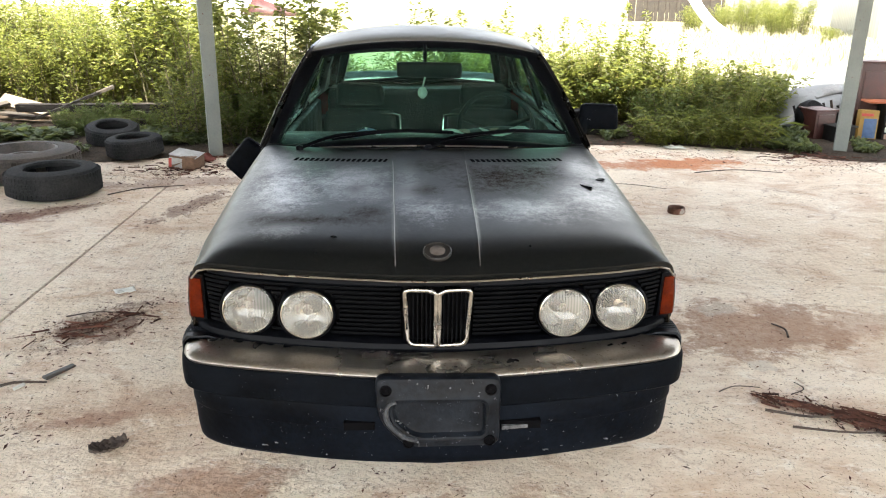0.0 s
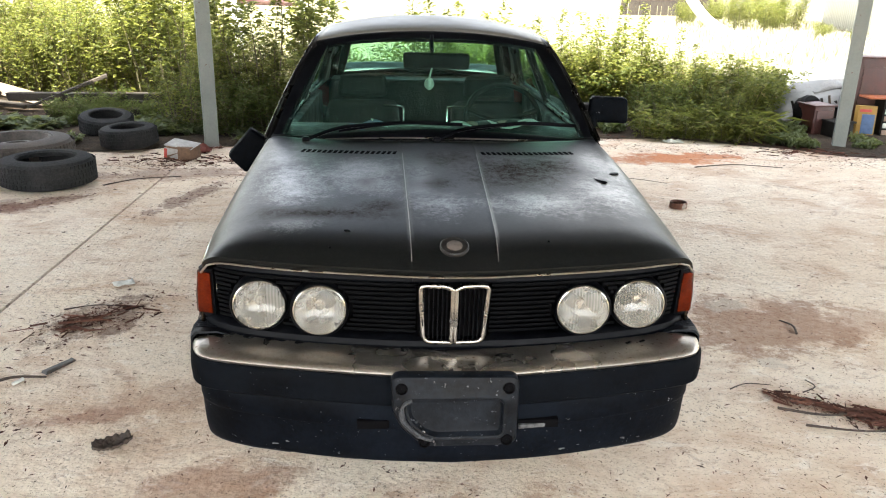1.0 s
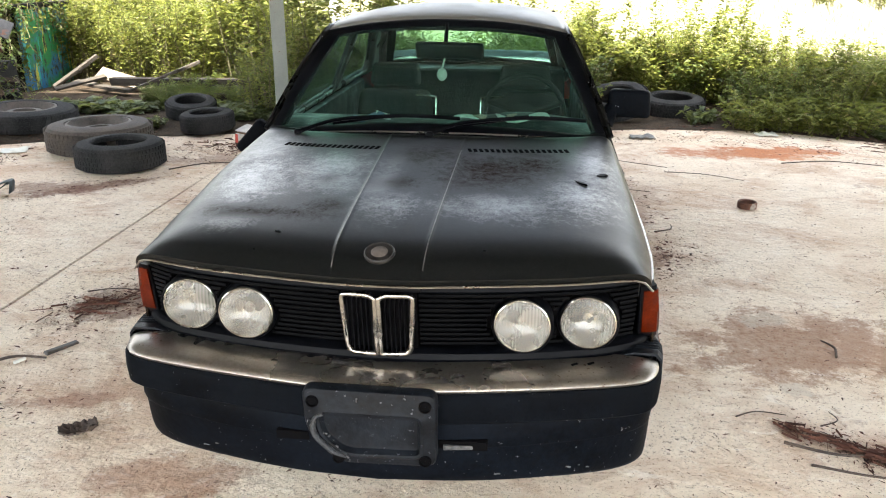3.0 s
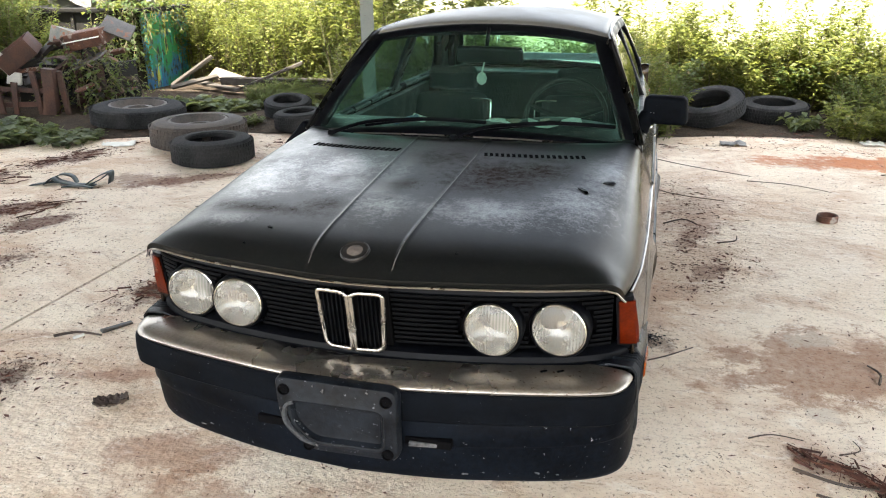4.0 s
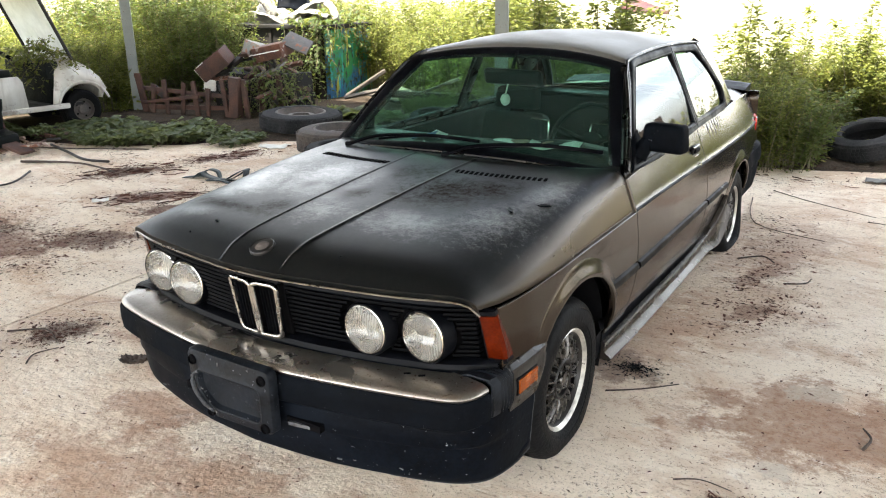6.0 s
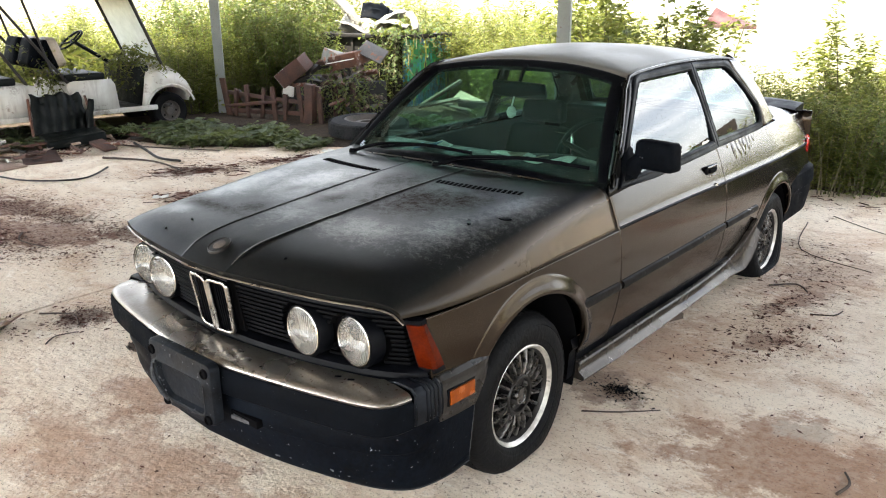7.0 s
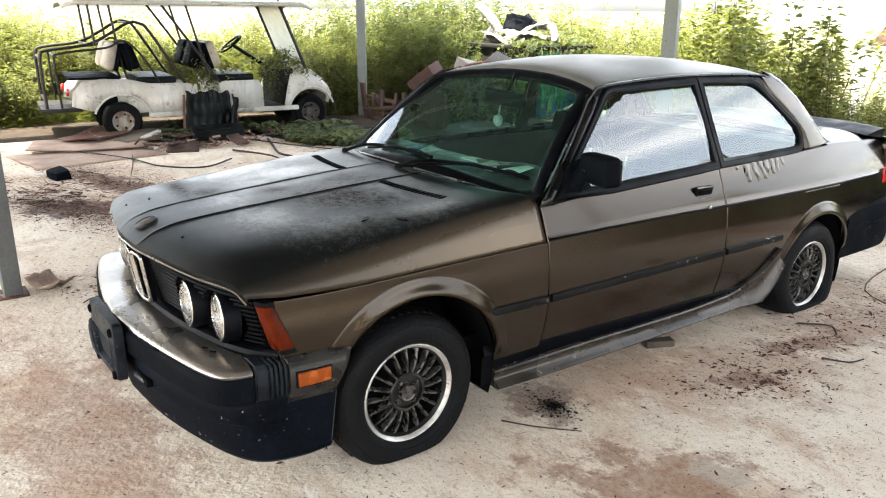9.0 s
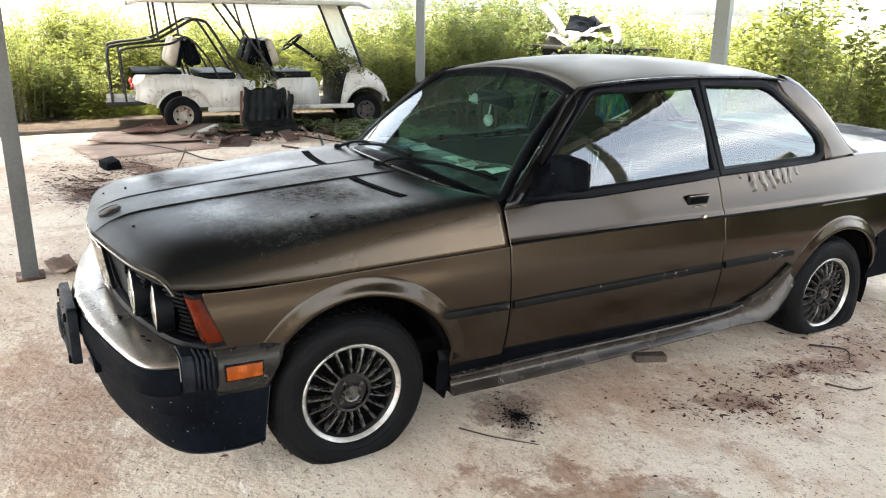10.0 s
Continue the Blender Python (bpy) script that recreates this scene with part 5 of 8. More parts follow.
# rear pillars, wrapped round from the cabin's side to the rear screen
for s in (1, -1):
    edge = [(5.17, 1.250, 0.04), (5.24, 1.234, 0.10), (5.31, 1.202, 0.17), (5.365, 1.160, 0.185), (5.42, 1.117, 0.19), (5.475, 1.060, 0.18), (5.53, 1.002, 0.17), (5.57, 0.960, 0.18), (5.61, 0.922, 0.21), (5.66, 0.888, 0.26), (5.715, 0.866, 0.31)]
    bm = bmesh.new()
    rows = []
    for i, (y, z, inset) in enumerate(edge):
        u = gl_u(y, z)
        q = RW_LOW(0.97).lerp(ROOF_B(0.97), 1 - i / (len(edge) - 1))
        rows.append([(s * (gl_u(y - inset * k, z - 0.012) + 0.003), y - inset * k, z - 0.012) for k in (1.0, 0.75, 0.5, 0.25)])
        rows[-1] += [(s * (u + 0.002), y - 0.012, z - 0.004), (s * (u - 0.005), y + 0.002, z + 0.007), (s * (u - 0.020), y + 0.012, z + 0.015), (s * q.x, max(q.y, y + 0.014), q.z + 0.002)]
    grid(bm, rows)
    cpart("rear_pillar", bm, "paint", thick=0.006)
# scuttle between bonnet and windscreen
bm = bmesh.new()
grid(bm, [[(u, BACK(abs(u)) + dy, hood_z(u, BACK(abs(u)) - 0.005) + dz) for u in steps(-0.72, 0.72, 41)] for dy, dz in ((-0.02, -0.03), (0.0, -0.014), (0.03, -0.012), (0.09, -0.006))])
cpart("scuttle", bm, "trim", thick=0.01)
bm = bmesh.new()
tube(bm, [WS_LOW(a) + Vector((0, -0.012, 0.004)) for a in steps(-1.0, 1.0, 41)], 0.0035, 6)
cpart("scuttle_bead", bm, "bumper_metal", label="thin dull metal bead under the windscreen")
# wipers
for base, bend_, tip, b0, b1 in (((-0.53, 3.355, 0.882), (-0.38, 3.395, 0.928), (-0.14, 3.425, 0.944), (-0.40, 3.415, 0.910), (0.11, 3.425, 0.938)), ((0.0, 3.325, 0.890), (0.12, 3.375, 0.930), (0.38, 3.455, 0.944), (0.12, 3.405, 0.916), (0.61, 3.535, 0.920))):
    bm = bmesh.new()
    tube(bm, smooth_path([base, bend_, tip], 5), 0.008, 6)
    lathe(bm, [(0.016, -0.03), (0.016, 0.008), (0.01, 0.014), (0.001, 0.014)], 12, Matrix.Translation(base))
    wiper = cpart("wiper", bm, "trim")
    bm = bmesh.new()
    tube(bm, smooth_path([b0, tuple((Vector(b0) + Vector(b1)) / 2 + Vector((0, -0.012, 0.022))), b1], 8), 0.0085, 6)
    cpart("wiper_blade", bm, "trim", wiper)

# boot, tail, rear bumper
bm = bmesh.new()
rows = []
for y in steps(5.60, 6.31, 16):
    e = width(y, BELT(y))
    zt = curve((5.6, 0.908), (5.8, 0.905), (6.1, 0.895), (6.25, 0.885), (6.31, 0.855))(y)
    rows.append([(a * e, y, BELT(y) + (zt - BELT(y)) * (1 - abs(a) ** 7)) for a in [math.copysign(1 - (1 - abs(k)) ** 1.6, k) for k in steps(-1, 1, 41)]])
grid(bm, rows)
boot = cpart("boot_lid", bm, "paint", thick=0.01)
bm = bmesh.new()
grid(bm, [[(u, 6.305 + 0.03 * (1 - (u / 0.7) ** 2) + dy, z) for u in steps(-0.70, 0.70, 21)] for dy, z in ((0.0, 0.855), (0.012, 0.78), (0.014, 0.6), (0.0, 0.40))])
cpart("tail_panel", bm, "paint", thick=0.01)
bm = bmesh.new()
rows = []
for u in steps(-0.64, 0.64, 25):
    b = 0.03 * (u / 0.64) ** 4
    rows.append([(u, y - b, z - b * 0.6) for y, z in ((6.14, 0.893), (6.20, 0.903), (6.28, 0.917), (6.332, 0.920), (6.346, 0.911), (6.336, 0.892), (6.315, 0.866))])
vs = grid(bm, rows)
bm.faces.new(vs[0]), bm.faces.new(vs[-1][::-1])
cpart("boot_spoiler", bm, "trim", boot, "black rubber boot spoiler")
for s in (1, -1):
    bm = boxed((s * 0.60, 6.32, 0.635), (0.20, 0.05, 0.13), 0.012)
    cpart("tail_lamp", bm, "red_lens", label="red tail lamp lens")
    bm = boxed((s * 0.708, 6.265, 0.64), (0.016, 0.075, 0.085), 0.006, rot(0, 0, 7 * s))
    cpart("side_lamp", bm, "red_lens")
    bm = bmesh.new()
    rows = []
    for y in steps(5.80, 6.45, 14):
        g = curve((5.8, 0.758), (6.2, 0.755), (6.38, 0.735), (6.45, 0.69))(y)
        rows.append([(s * (g + o), y, z) for o, z in ((-0.2, 0.50), (-0.03, 0.505), (0.0, 0.49), (0.012, 0.44), (0.012, 0.40), (0.0, 0.385), (-0.004, 0.30), (-0.02, 0.21), (-0.1, 0.19))])
    vs = grid(bm, rows)
    bm.faces.new(vs[0])
    cpart("rear_bumper_side", bm, "plastic", thick=0.006)
bm = bmesh.new()
grid(bm, [[(u, 6.45 + 0.05 * (1 - (u / 0.69) ** 2) + dy, z) for u in steps(-0.69, 0.69, 25)] for dy, z in ((-0.12, 0.505), (-0.02, 0.505), (0.0, 0.49), (0.01, 0.44), (0.0, 0.385), (-0.02, 0.21))])
cpart("rear_bumper", bm, "plastic", thick=0.006)

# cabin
# plain underbody blocks, near-black to put in the shade below the car
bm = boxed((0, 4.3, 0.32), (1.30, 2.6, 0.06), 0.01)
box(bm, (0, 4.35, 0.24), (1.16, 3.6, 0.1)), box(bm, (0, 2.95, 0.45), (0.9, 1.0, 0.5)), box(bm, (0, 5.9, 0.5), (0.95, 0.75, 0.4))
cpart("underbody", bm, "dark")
bm = bmesh.new()
rows = []
for u in steps(-0.69, 0.69, 15):
    h = 0.03 * math.exp(-((u - 0.36) / 0.18) ** 2)
    rows.append([(u, y, z + (h if i > 1 else 0)) for i, (y, z) in enumerate(((3.42, 0.855), (3.50, 0.872), (3.66, 0.885), (3.78, 0.88), (3.83, 0.85), (3.84, 0.72), (3.78, 0.55)))])
grid(bm, rows)
cpart("dashboard", bm, "interior", thick=0.02)
bm = bmesh.new()
m = Matrix.Translation((0.36, 4.02, 0.86)) @ rot(62, 0, 0).to_4x4()
ring = [m @ Vector((0.185 * math.cos(a), 0.185 * math.sin(a), 0)) for a in steps(0, 2 * math.pi, 37)]
tube(bm, ring, 0.013, 8, False)
for a in (0.3, math.pi - 0.3, -math.pi / 2):
    tube(bm, [m @ Vector((0, 0, -0.03)), m @ Vector((0.18 * math.cos(a), 0.18 * math.sin(a), 0))], 0.014, 6)
lathe(bm, [(0.06, -0.05), (0.055, -0.015), (0.001, -0.01)], 18, m)
tube(bm, [m @ Vector((0, 0, -0.03)), m @ Vector((0, 0, -0.25))], 0.03, 8)
cpart("steering_wheel", bm, "interior")
for u in (0.36, -0.36):
    bm = boxed((u, 4.40, 0.44), (0.48, 0.52, 0.16), 0.06, n=3)
    seat = cpart("front_seat", bm, "seat", label="dark cloth front seat")
    cpart("seat_back", boxed((u, 4.68, 0.66), (0.47, 0.13, 0.40), 0.055, rot(-14, 0, 0), 0.86, 3), "seat", seat)
    cpart("headrest", boxed((u, 4.74, 0.935), (0.29, 0.085, 0.13), 0.035, rot(-8, 0, 0), 0.9, 3), "seat", seat)
bm = boxed((0, 5.12, 0.52), (1.22, 0.48, 0.2), 0.06, n=3)
bench = cpart("rear_seat", bm, "seat", label="dark rear bench seat")
cpart("bench_back", boxed((0, 5.36, 0.69), (1.22, 0.14, 0.40), 0.05, rot(-16, 0, 0), 1.0, 3), "seat", bench)
bm = boxed((0, 5.53, 0.875), (1.2, 0.24, 0.03), 0.008)
cpart("parcel_shelf", bm, "interior")
for s in (1, -1):
    bm = boxed((s * 0.66, 4.35, 0.62), (0.05, 1.7, 0.46), 0.02)
    cpart("door_trim", bm, "interior")
bm = boxed((0.02, 3.905, 1.152), (0.31, 0.035, 0.075), 0.024, rot(14, 0, -6), 1.0, 3)
tube(bm, [(0.0, 3.93, 1.17), (0.0, 3.985, 1.262)], 0.009, 8)
cpart("inner_mirror", bm, "trim")
bm = bmesh.new()
tube(bm, [(0.0, 3.895, 1.12), (-0.012, 3.895, 1.075)], 0.004, 6)
lathe(bm, [(0.006, 0.0), (0.02, 0.012), (0.024, 0.03), (0.016, 0.05), (0.004, 0.056)], 14, Matrix.Translation((-0.012, 3.893, 1.02)))
cpart("hanging_charm", bm, "print_grey", label="small pale charm hung from the mirror")

# wheels


def wheel(side, y, zc, name_label, flat):
    """One wheel with a slack tyre, its outer face towards side."""
    m = Matrix.Translation((side * 0.745, y, zc)) @ rot(0, 90 * side, 0).to_4x4()
    prof = [(0.178, -0.13), (0.19, -0.165), (0.225, -0.178), (0.262, -0.172), (0.279, -0.155), (0.287, -0.13), (0.289, -0.075), (0.287, -0.02), (0.279, 0.005), (0.264, 0.020), (0.256, 0.0245), (0.254, 0.0225), (0.246, 0.0265), (0.225, 0.03), (0.206, 0.0275), (0.204, 0.0245), (0.195, 0.024), (0.189, 0.019), (0.182, 0.012), (0.178, 0.0)]
    bm = bmesh.new()
    lathe(bm, prof, 64, m)
    for v in bm.verts:
        low = math.exp(-((max(v.co.z, 0.0) / 0.13) ** 2))
        v.co.x = side * 0.69 + (v.co.x - side * 0.69) * (1 + flat * 3.2 * low)
        if v.co.z < 0.02:
            v.co.z = 0.003 + 0.017 * math.exp((v.co.z - 0.02) / 0.05) * 1.0
    tyre = cpart("wheel", bm, "rubber", label=name_label)
    bm = bmesh.new()
    for k in range(56):
        a = 2 * math.pi * k / 56
        for h, sk in ((-0.115, 0.10), (-0.075, -0.06), (-0.035, 0.08)):
            p = m @ Vector((0.2868 * math.cos(a + sk * 0.3), 0.2868 * math.sin(a + sk * 0.3), h))
            if p.z > 0.05:
                box(bm, p, (0.03, 0.019, 0.006), m.to_3x3() @ rot(0, 0, math.degrees(a)) @ rot(0, 90, 20 if h < -0.07 else -20))
    cpart("tread", bm, "rubber", tyre, smooth=False)
    bm = bmesh.new()
    lathe(bm, [(0.183, 0.004), (0.184, 0.014), (0.180, 0.017), (0.174, 0.013), (0.168, 0.004)], 64, m)
    cpart("rim", bm, "alloy", tyre, "dull machined rim lip")
    bm = bmesh.new()
    lathe(bm, [(0.168, 0.004), (0.162, -0.006), (0.160, -0.02), (0.158, -0.07)], 64, m)
    cpart("rim_barrel", bm, "wheel_dark", tyre)
    # near-black dish paints the shade behind the spokes
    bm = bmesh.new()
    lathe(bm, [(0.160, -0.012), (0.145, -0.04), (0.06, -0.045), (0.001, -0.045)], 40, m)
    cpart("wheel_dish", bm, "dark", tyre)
    for k in range(20):
        a = 2 * math.pi * k / 20
        bm = bmesh.new()
        rows = []
        for r, h, w in ((0.066, -0.006, 0.0055), (0.09, 0.002, 0.0048), (0.12, 0.0, 0.0048), (0.15, -0.008, 0.006), (0.165, -0.012, 0.0075)):
            rows.append([m @ rot(0, 0, math.degrees(a)).to_4x4() @ Vector((r, dw * w, h + dh)) for dw, dh in ((-1, -0.022), (-1, 0.0), (-0.5, 0.004), (0.5, 0.004), (1, 0.0), (1, -0.022))])
        grid(bm, rows)
        cpart("spoke", bm, "spoke", tyre)
    bm = bmesh.new()
    lathe(bm, [(0.073, -0.04), (0.073, 0.0), (0.069, 0.005), (0.062, 0.003), (0.058, -0.010), (0.036, -0.012), (0.001, -0.012)], 40, m)
    cpart("hub", bm, "wheel_dark", tyre)
    bm = bmesh.new()
    lathe(bm, [(0.034, -0.012), (0.033, 0.004), (0.030, 0.010), (0.026, 0.008), (0.025, 0.005), (0.001, 0.006)], 32, m)
    cpart("hub_cap", bm, "spoke", tyre)
    for k in range(4):
        a = 2 * math.pi * (k + 0.4) / 4
        bm = bmesh.new()
        lathe(bm, [(0.0085, -0.01), (0.0085, 0.004), (0.006, 0.006), (0.001, 0.006)], 6, m @ Matrix.Translation((0.047 * math.cos(a), 0.047 * math.sin(a), 0)))
        cpart("wheel_bolt", bm, "spoke", tyre)


for s in (1, -1):
    wheel(s, YF, 0.254, "front wheel with slack tyre and many-spoked alloy rim", 0.036)
    wheel(s, YR, 0.192, "rear wheel standing on a flat tyre", 0.09)

# things left on the dashboard, and chrome headrest loops
for u in (0.36, -0.36):
    bm = bmesh.new()
    k = -1 if u > 0 else 1
    tube(bm, smooth_path([(u + k * 0.235, 4.62, 0.60), (u + k * 0.235, 4.66, 0.80), (u + k * 0.215, 4.67, 0.825), (u + k * 0.12, 4.67, 0.83)], 4), 0.006, 6)
    cpart("seat_rail", bm, "chrome")
for u, y, z, a, sx, sy, mat in ((0.36, 3.63, 0.912, 12, 0.22, 0.10, "paper"), (0.24, 3.66, 0.906, -20, 0.16, 0.10, "card"), (-0.29, 3.62, 0.905, 25, 0.11, 0.15, "blue_card"), (-0.24, 3.66, 0.908, 10, 0.06, 0.10, "paper"), (0.12, 3.64, 0.904, 40, 0.10, 0.05, "paper")):
    bm = bmesh.new()
    grid(bm, [[(p.x + u, p.y + y, z + 0.012 * math.sin(p.x * 30 + a)) for p in (rot(0, 0, a) @ Vector((i * sx / 2, j * sy / 2, 0)) for i in steps(-1, 1, 7))] for j in steps(-1, 1, 5)])
    cpart("dashboard_paper", bm, mat, thick=0.004)
# puckered lacquer on the rear quarter below its window: a loose skin in upright folds
FOLDS = [(4.722, 0.028, 0.016, 12), (4.765, 0.034, 0.020, -10), (4.836, 0.100, 0.030, 4), (4.896, 0.108, 0.026, 16), (4.950, 0.104, 0.026, 22), (5.010, 0.080, 0.028, -6), (5.058, 0.088, 0.024, 2), (5.105, 0.084, 0.020, -5), (5.150, 0.056, 0.018, 10), (5.190, 0.040, 0.015, 16)]


def pucker(y, z):
    """How far the skin stands off the panel: rounded folds with sharp valleys between."""
    out, top = 0.0, 0.862
    for yc, ln, wd, lean in FOLDS:
        t = (top - z) / ln
        if t < 1.0:
            c = yc + (top - z) * math.tan(radians(lean)) + 0.003 * math.sin(z * 120 + yc * 90)
            a = (y - c) / (wd * (1 - 0.25 * t))
            if abs(a) < 1:
                out = max(out, (1 - abs(a) ** 3) * (1 - max(0.0, t) ** 3) * (0.55 + 0.45 * t) * wd * 0.30 * (1 + 0.15 * math.sin(z * 110 + yc * 40)))
    return out


bm = bmesh.new()
grid(bm, [[(width(y, z) - 0.0022 + pucker(y, z), y, z) for z in steps(0.742, 0.858, 50)] for y in steps(4.70, 5.215, 230)])
cpart("lifted_lacquer", bm, "paint", label="lifted lacquer puckered into upright folds")

# ---------------------------------------------------------------- ground, slab, shelter
rnd = random.Random(7)


bm = bmesh.new()
rings = [(0.0, -0.06), (12, -0.05), (20, -0.05), (40, 0.0), (90, 0.3), (400, 2.0), (3000, 0.0)]
vs0 = None
for r, h in rings[1:]:
    row = [bm.verts.new((r * math.cos(2 * math.pi * k / 96) - 1, r * math.sin(2 * math.pi * k / 96) + 3, h)) for k in range(96)]
    if vs0 is None:
        bm.faces.new(row)
    else:
        for k in range(96):
            bm.faces.new((vs0[k], vs0[(k + 1) % 96], row[(k + 1) % 96], row[k]))
    vs0 = row
tagged(part("ground", bm, "ground", smooth=False), "pale dry sunlit ground round the shelter", "ground", kind="structure")

slab = thing("pavement", pose(0, 0, 0), "stained pale concrete slab with dirt and open joints", "concrete slab", kind="structure")
for x0, x1 in ((-7.75, -1.781), (-1.773, 4.40), (4.408, 9.0)):
    for y0, y1 in ((-9.0, 8.35),):
        bm = boxed(((x0 + x1) / 2, (y0 + y1) / 2, -0.06), (x1 - x0, y1 - y0, 0.12), 0.006, n=1)
        part("slab", bm, "concrete", slab)

EDGE = [(9.0, 7.6), (6.0, 7.3), (4.6, 7.35), (4.1, 7.6), (3.5, 8.0), (2.4, 8.2), (1.4, 8.05), (0.0, 7.7), (-1.2, 7.55), (-2.1, 7.45), (-3.7, 6.9), (-4.6, 6.25), (-5.5, 5.65), (-6.3, 5.5), (-6.9, 5.0), (-7.25, 4.2), (-7.4, 3.0), (-7.45, 1.0), (-7.5, -3.0)]
line = smooth_path([(x, y, 0) for x, y in EDGE], 8)
bm = bmesh.new()
rows = []
for off, h in ((-0.05, 0.003), (0.1, 0.012), (0.35, 0.03), (0.9, 0.035), (2.2, 0.03), (4.0, 0.0), (5.5, -0.08)):
    row = []
    for i, p in enumerate(line):
        d = (line[min(i + 1, len(line) - 1)] - line[max(i - 1, 0)]).normalized()
        n = Vector((d.y, -d.x, 0))
        q = p + n * (off + 0.10 * noise.noise(p * 2.7) * (1 if off < 1 else 0))
        row.append((q.x, q.y, h + 0.012 * noise.noise(q * 3.0)))
    rows.append(row)
grid(bm, rows)
tagged(part("soil_bed", bm, "soil"), "dark leaf-strewn soil along the slab's edge", "soil", kind="structure")

roof = thing("roof", pose(0, 0, 0), "unseen corrugated metal shelter roof on steel posts, sized to shade the slab", "roof", kind="structure")
bm = bmesh.new()
# out of view; the reach to x 7.4 is added to dim side reflections
grid(bm, [[(x, y, 3.70 + 0.05 * (y + 2) / 10 + 0.012 * math.sin(x * 30)) for x in steps(-8.0, 7.4, 901)] for y in (-2.6, 7.95)])
part("roof_sheet", bm, "roof", roof, thick=0.004)
for y in (-2.3, -0.2, 1.96, 4.8, 7.55):
    part("beam", boxed((-0.3, y, 3.62 + 0.05 * (y + 2) / 10), (15.4, 0.08, 0.14), 0.005), "post", roof)


def make_post(x, y, a, mat="post"):
    p = thing("post", pose(x, y, 0, 0, 0, a), "pale painted steel shelter post on the slab", "post", "shelter posts")
    bm = bmesh.new()
    prof = [(-0.062, -0.045), (0.062, -0.045), (0.062, 0.045), (0.020, 0.045), (0.020, 0.038), (-0.020, 0.038), (-0.020, 0.045), (-0.062, 0.045)]
    vs = grid(bm, [[(a_, b_, z) for a_, b_ in prof] for z in (0.0, 1.8, 3.6)], True)
    bm.faces.new(vs[0][::-1]), bm.faces.new(vs[-1])
    part("column", bm, mat, p, bevel=0.004)
    part("base_plate", boxed((0, 0, 0.006), (0.17, 0.15, 0.012), 0.003), "rust", p)


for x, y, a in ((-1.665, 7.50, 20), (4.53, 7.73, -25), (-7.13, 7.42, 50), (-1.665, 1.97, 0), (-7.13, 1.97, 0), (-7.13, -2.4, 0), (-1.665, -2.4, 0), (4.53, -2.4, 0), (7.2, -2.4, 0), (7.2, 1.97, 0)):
    # posts with x < 0 and y < 2 take the darker grey
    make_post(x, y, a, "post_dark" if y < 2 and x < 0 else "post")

# ---------------------------------------------------------------- plants


def plant(name, label, seed, height, spread, stems, leaves, size, narrow, material, lean=0.25, top_heavy=1.0, kind_stem="stem"):
    """A bush or weed: thin stems that bend outwards, with many small folded leaves along them."""
    rg = random.Random(seed)
    ob = thing(name, pose(0, 0, 0), label, "plant", "plants round the slab")
    verts, faces, sv, sf = [], [], [], []
    per = max(1, leaves // stems)
    for _ in range(stems):
        a, r = rg.uniform(0, 2 * math.pi), spread * 0.55 * math.sqrt(rg.random())
        base = Vector((r * math.cos(a), r * math.sin(a), 0))
        h = height * rg.uniform(0.55, 1.0) * (1 - 0.25 * r / spread)
        out = Vector((math.cos(a + rg.uniform(-0.8, 0.8)), math.sin(a + rg.uniform(-0.8, 0.8)), 0)) * lean * h * rg.uniform(0.3, 1.3)
        sway = Vector((rg.uniform(-1, 1), rg.uniform(-1, 1), 0)) * 0.08 * h
        pts = [base + out * t * t + sway * math.sin(3 * t) + Vector((0, 0, h * t)) for t in steps(0, 1, 6)]
        rad = 0.004 + 0.004 * h
        for i, p in enumerate(pts):
            k = len(sv)
            w = rad * (1.15 - i / 5)
            sv += [p + Vector((w * math.cos(b), w * math.sin(b), 0)) for b in (0, 2.1, 4.2)]
            if i:
                sf += [(k - 3 + j, k - 3 + (j + 1) % 3, k + (j + 1) % 3, k + j) for j in range(3)]
        for j in range(per):
            t = rg.random() ** (0.75 / top_heavy) * 0.97 + 0.03
            i = min(4, int(t * 5))
            p = pts[i].lerp(pts[i + 1], t * 5 - i)
            b = rg.uniform(0, 2 * math.pi)
            reach = rg.uniform(0.02, 0.16) * (1.25 - t) * min(1.0, height)
            d = Vector((math.cos(b), math.sin(b), rg.uniform(-0.35, 0.7))).normalized()
            p = p + d * reach
            ln = size * rg.uniform(0.6, 1.3)
            wd = ln * narrow * rg.uniform(0.8, 1.2)
            sd_ = d.cross(Vector((rg.uniform(-0.4, 0.4), rg.uniform(-0.4, 0.4), 1))).normalized()
            up = sd_.cross(d)
            droop = Vector((0, 0, -0.25 * ln * rg.random()))
            k = len(verts)
            verts += [p, p + d * ln * 0.45 + sd_ * wd + up * wd * 0.3, p + d * ln + droop, p + d * ln * 0.45 - sd_ * wd + up * wd * 0.3]
            faces += [(k, k + 1, k + 2), (k, k + 2, k + 3)]
    me = bpy.data.meshes.new("foliage")
    me.from_pydata(verts, [], faces)
    me.materials.append(M[material])
    fo = new("foliage", me)
    fo.parent = ob
    me = bpy.data.meshes.new("stalk")
    me.from_pydata(sv, [], sf)
    me.materials.append(M[kind_stem])
    st = new("stalk", me)
    st.parent = ob
    tagged(st, kind="stuff")
    return ob


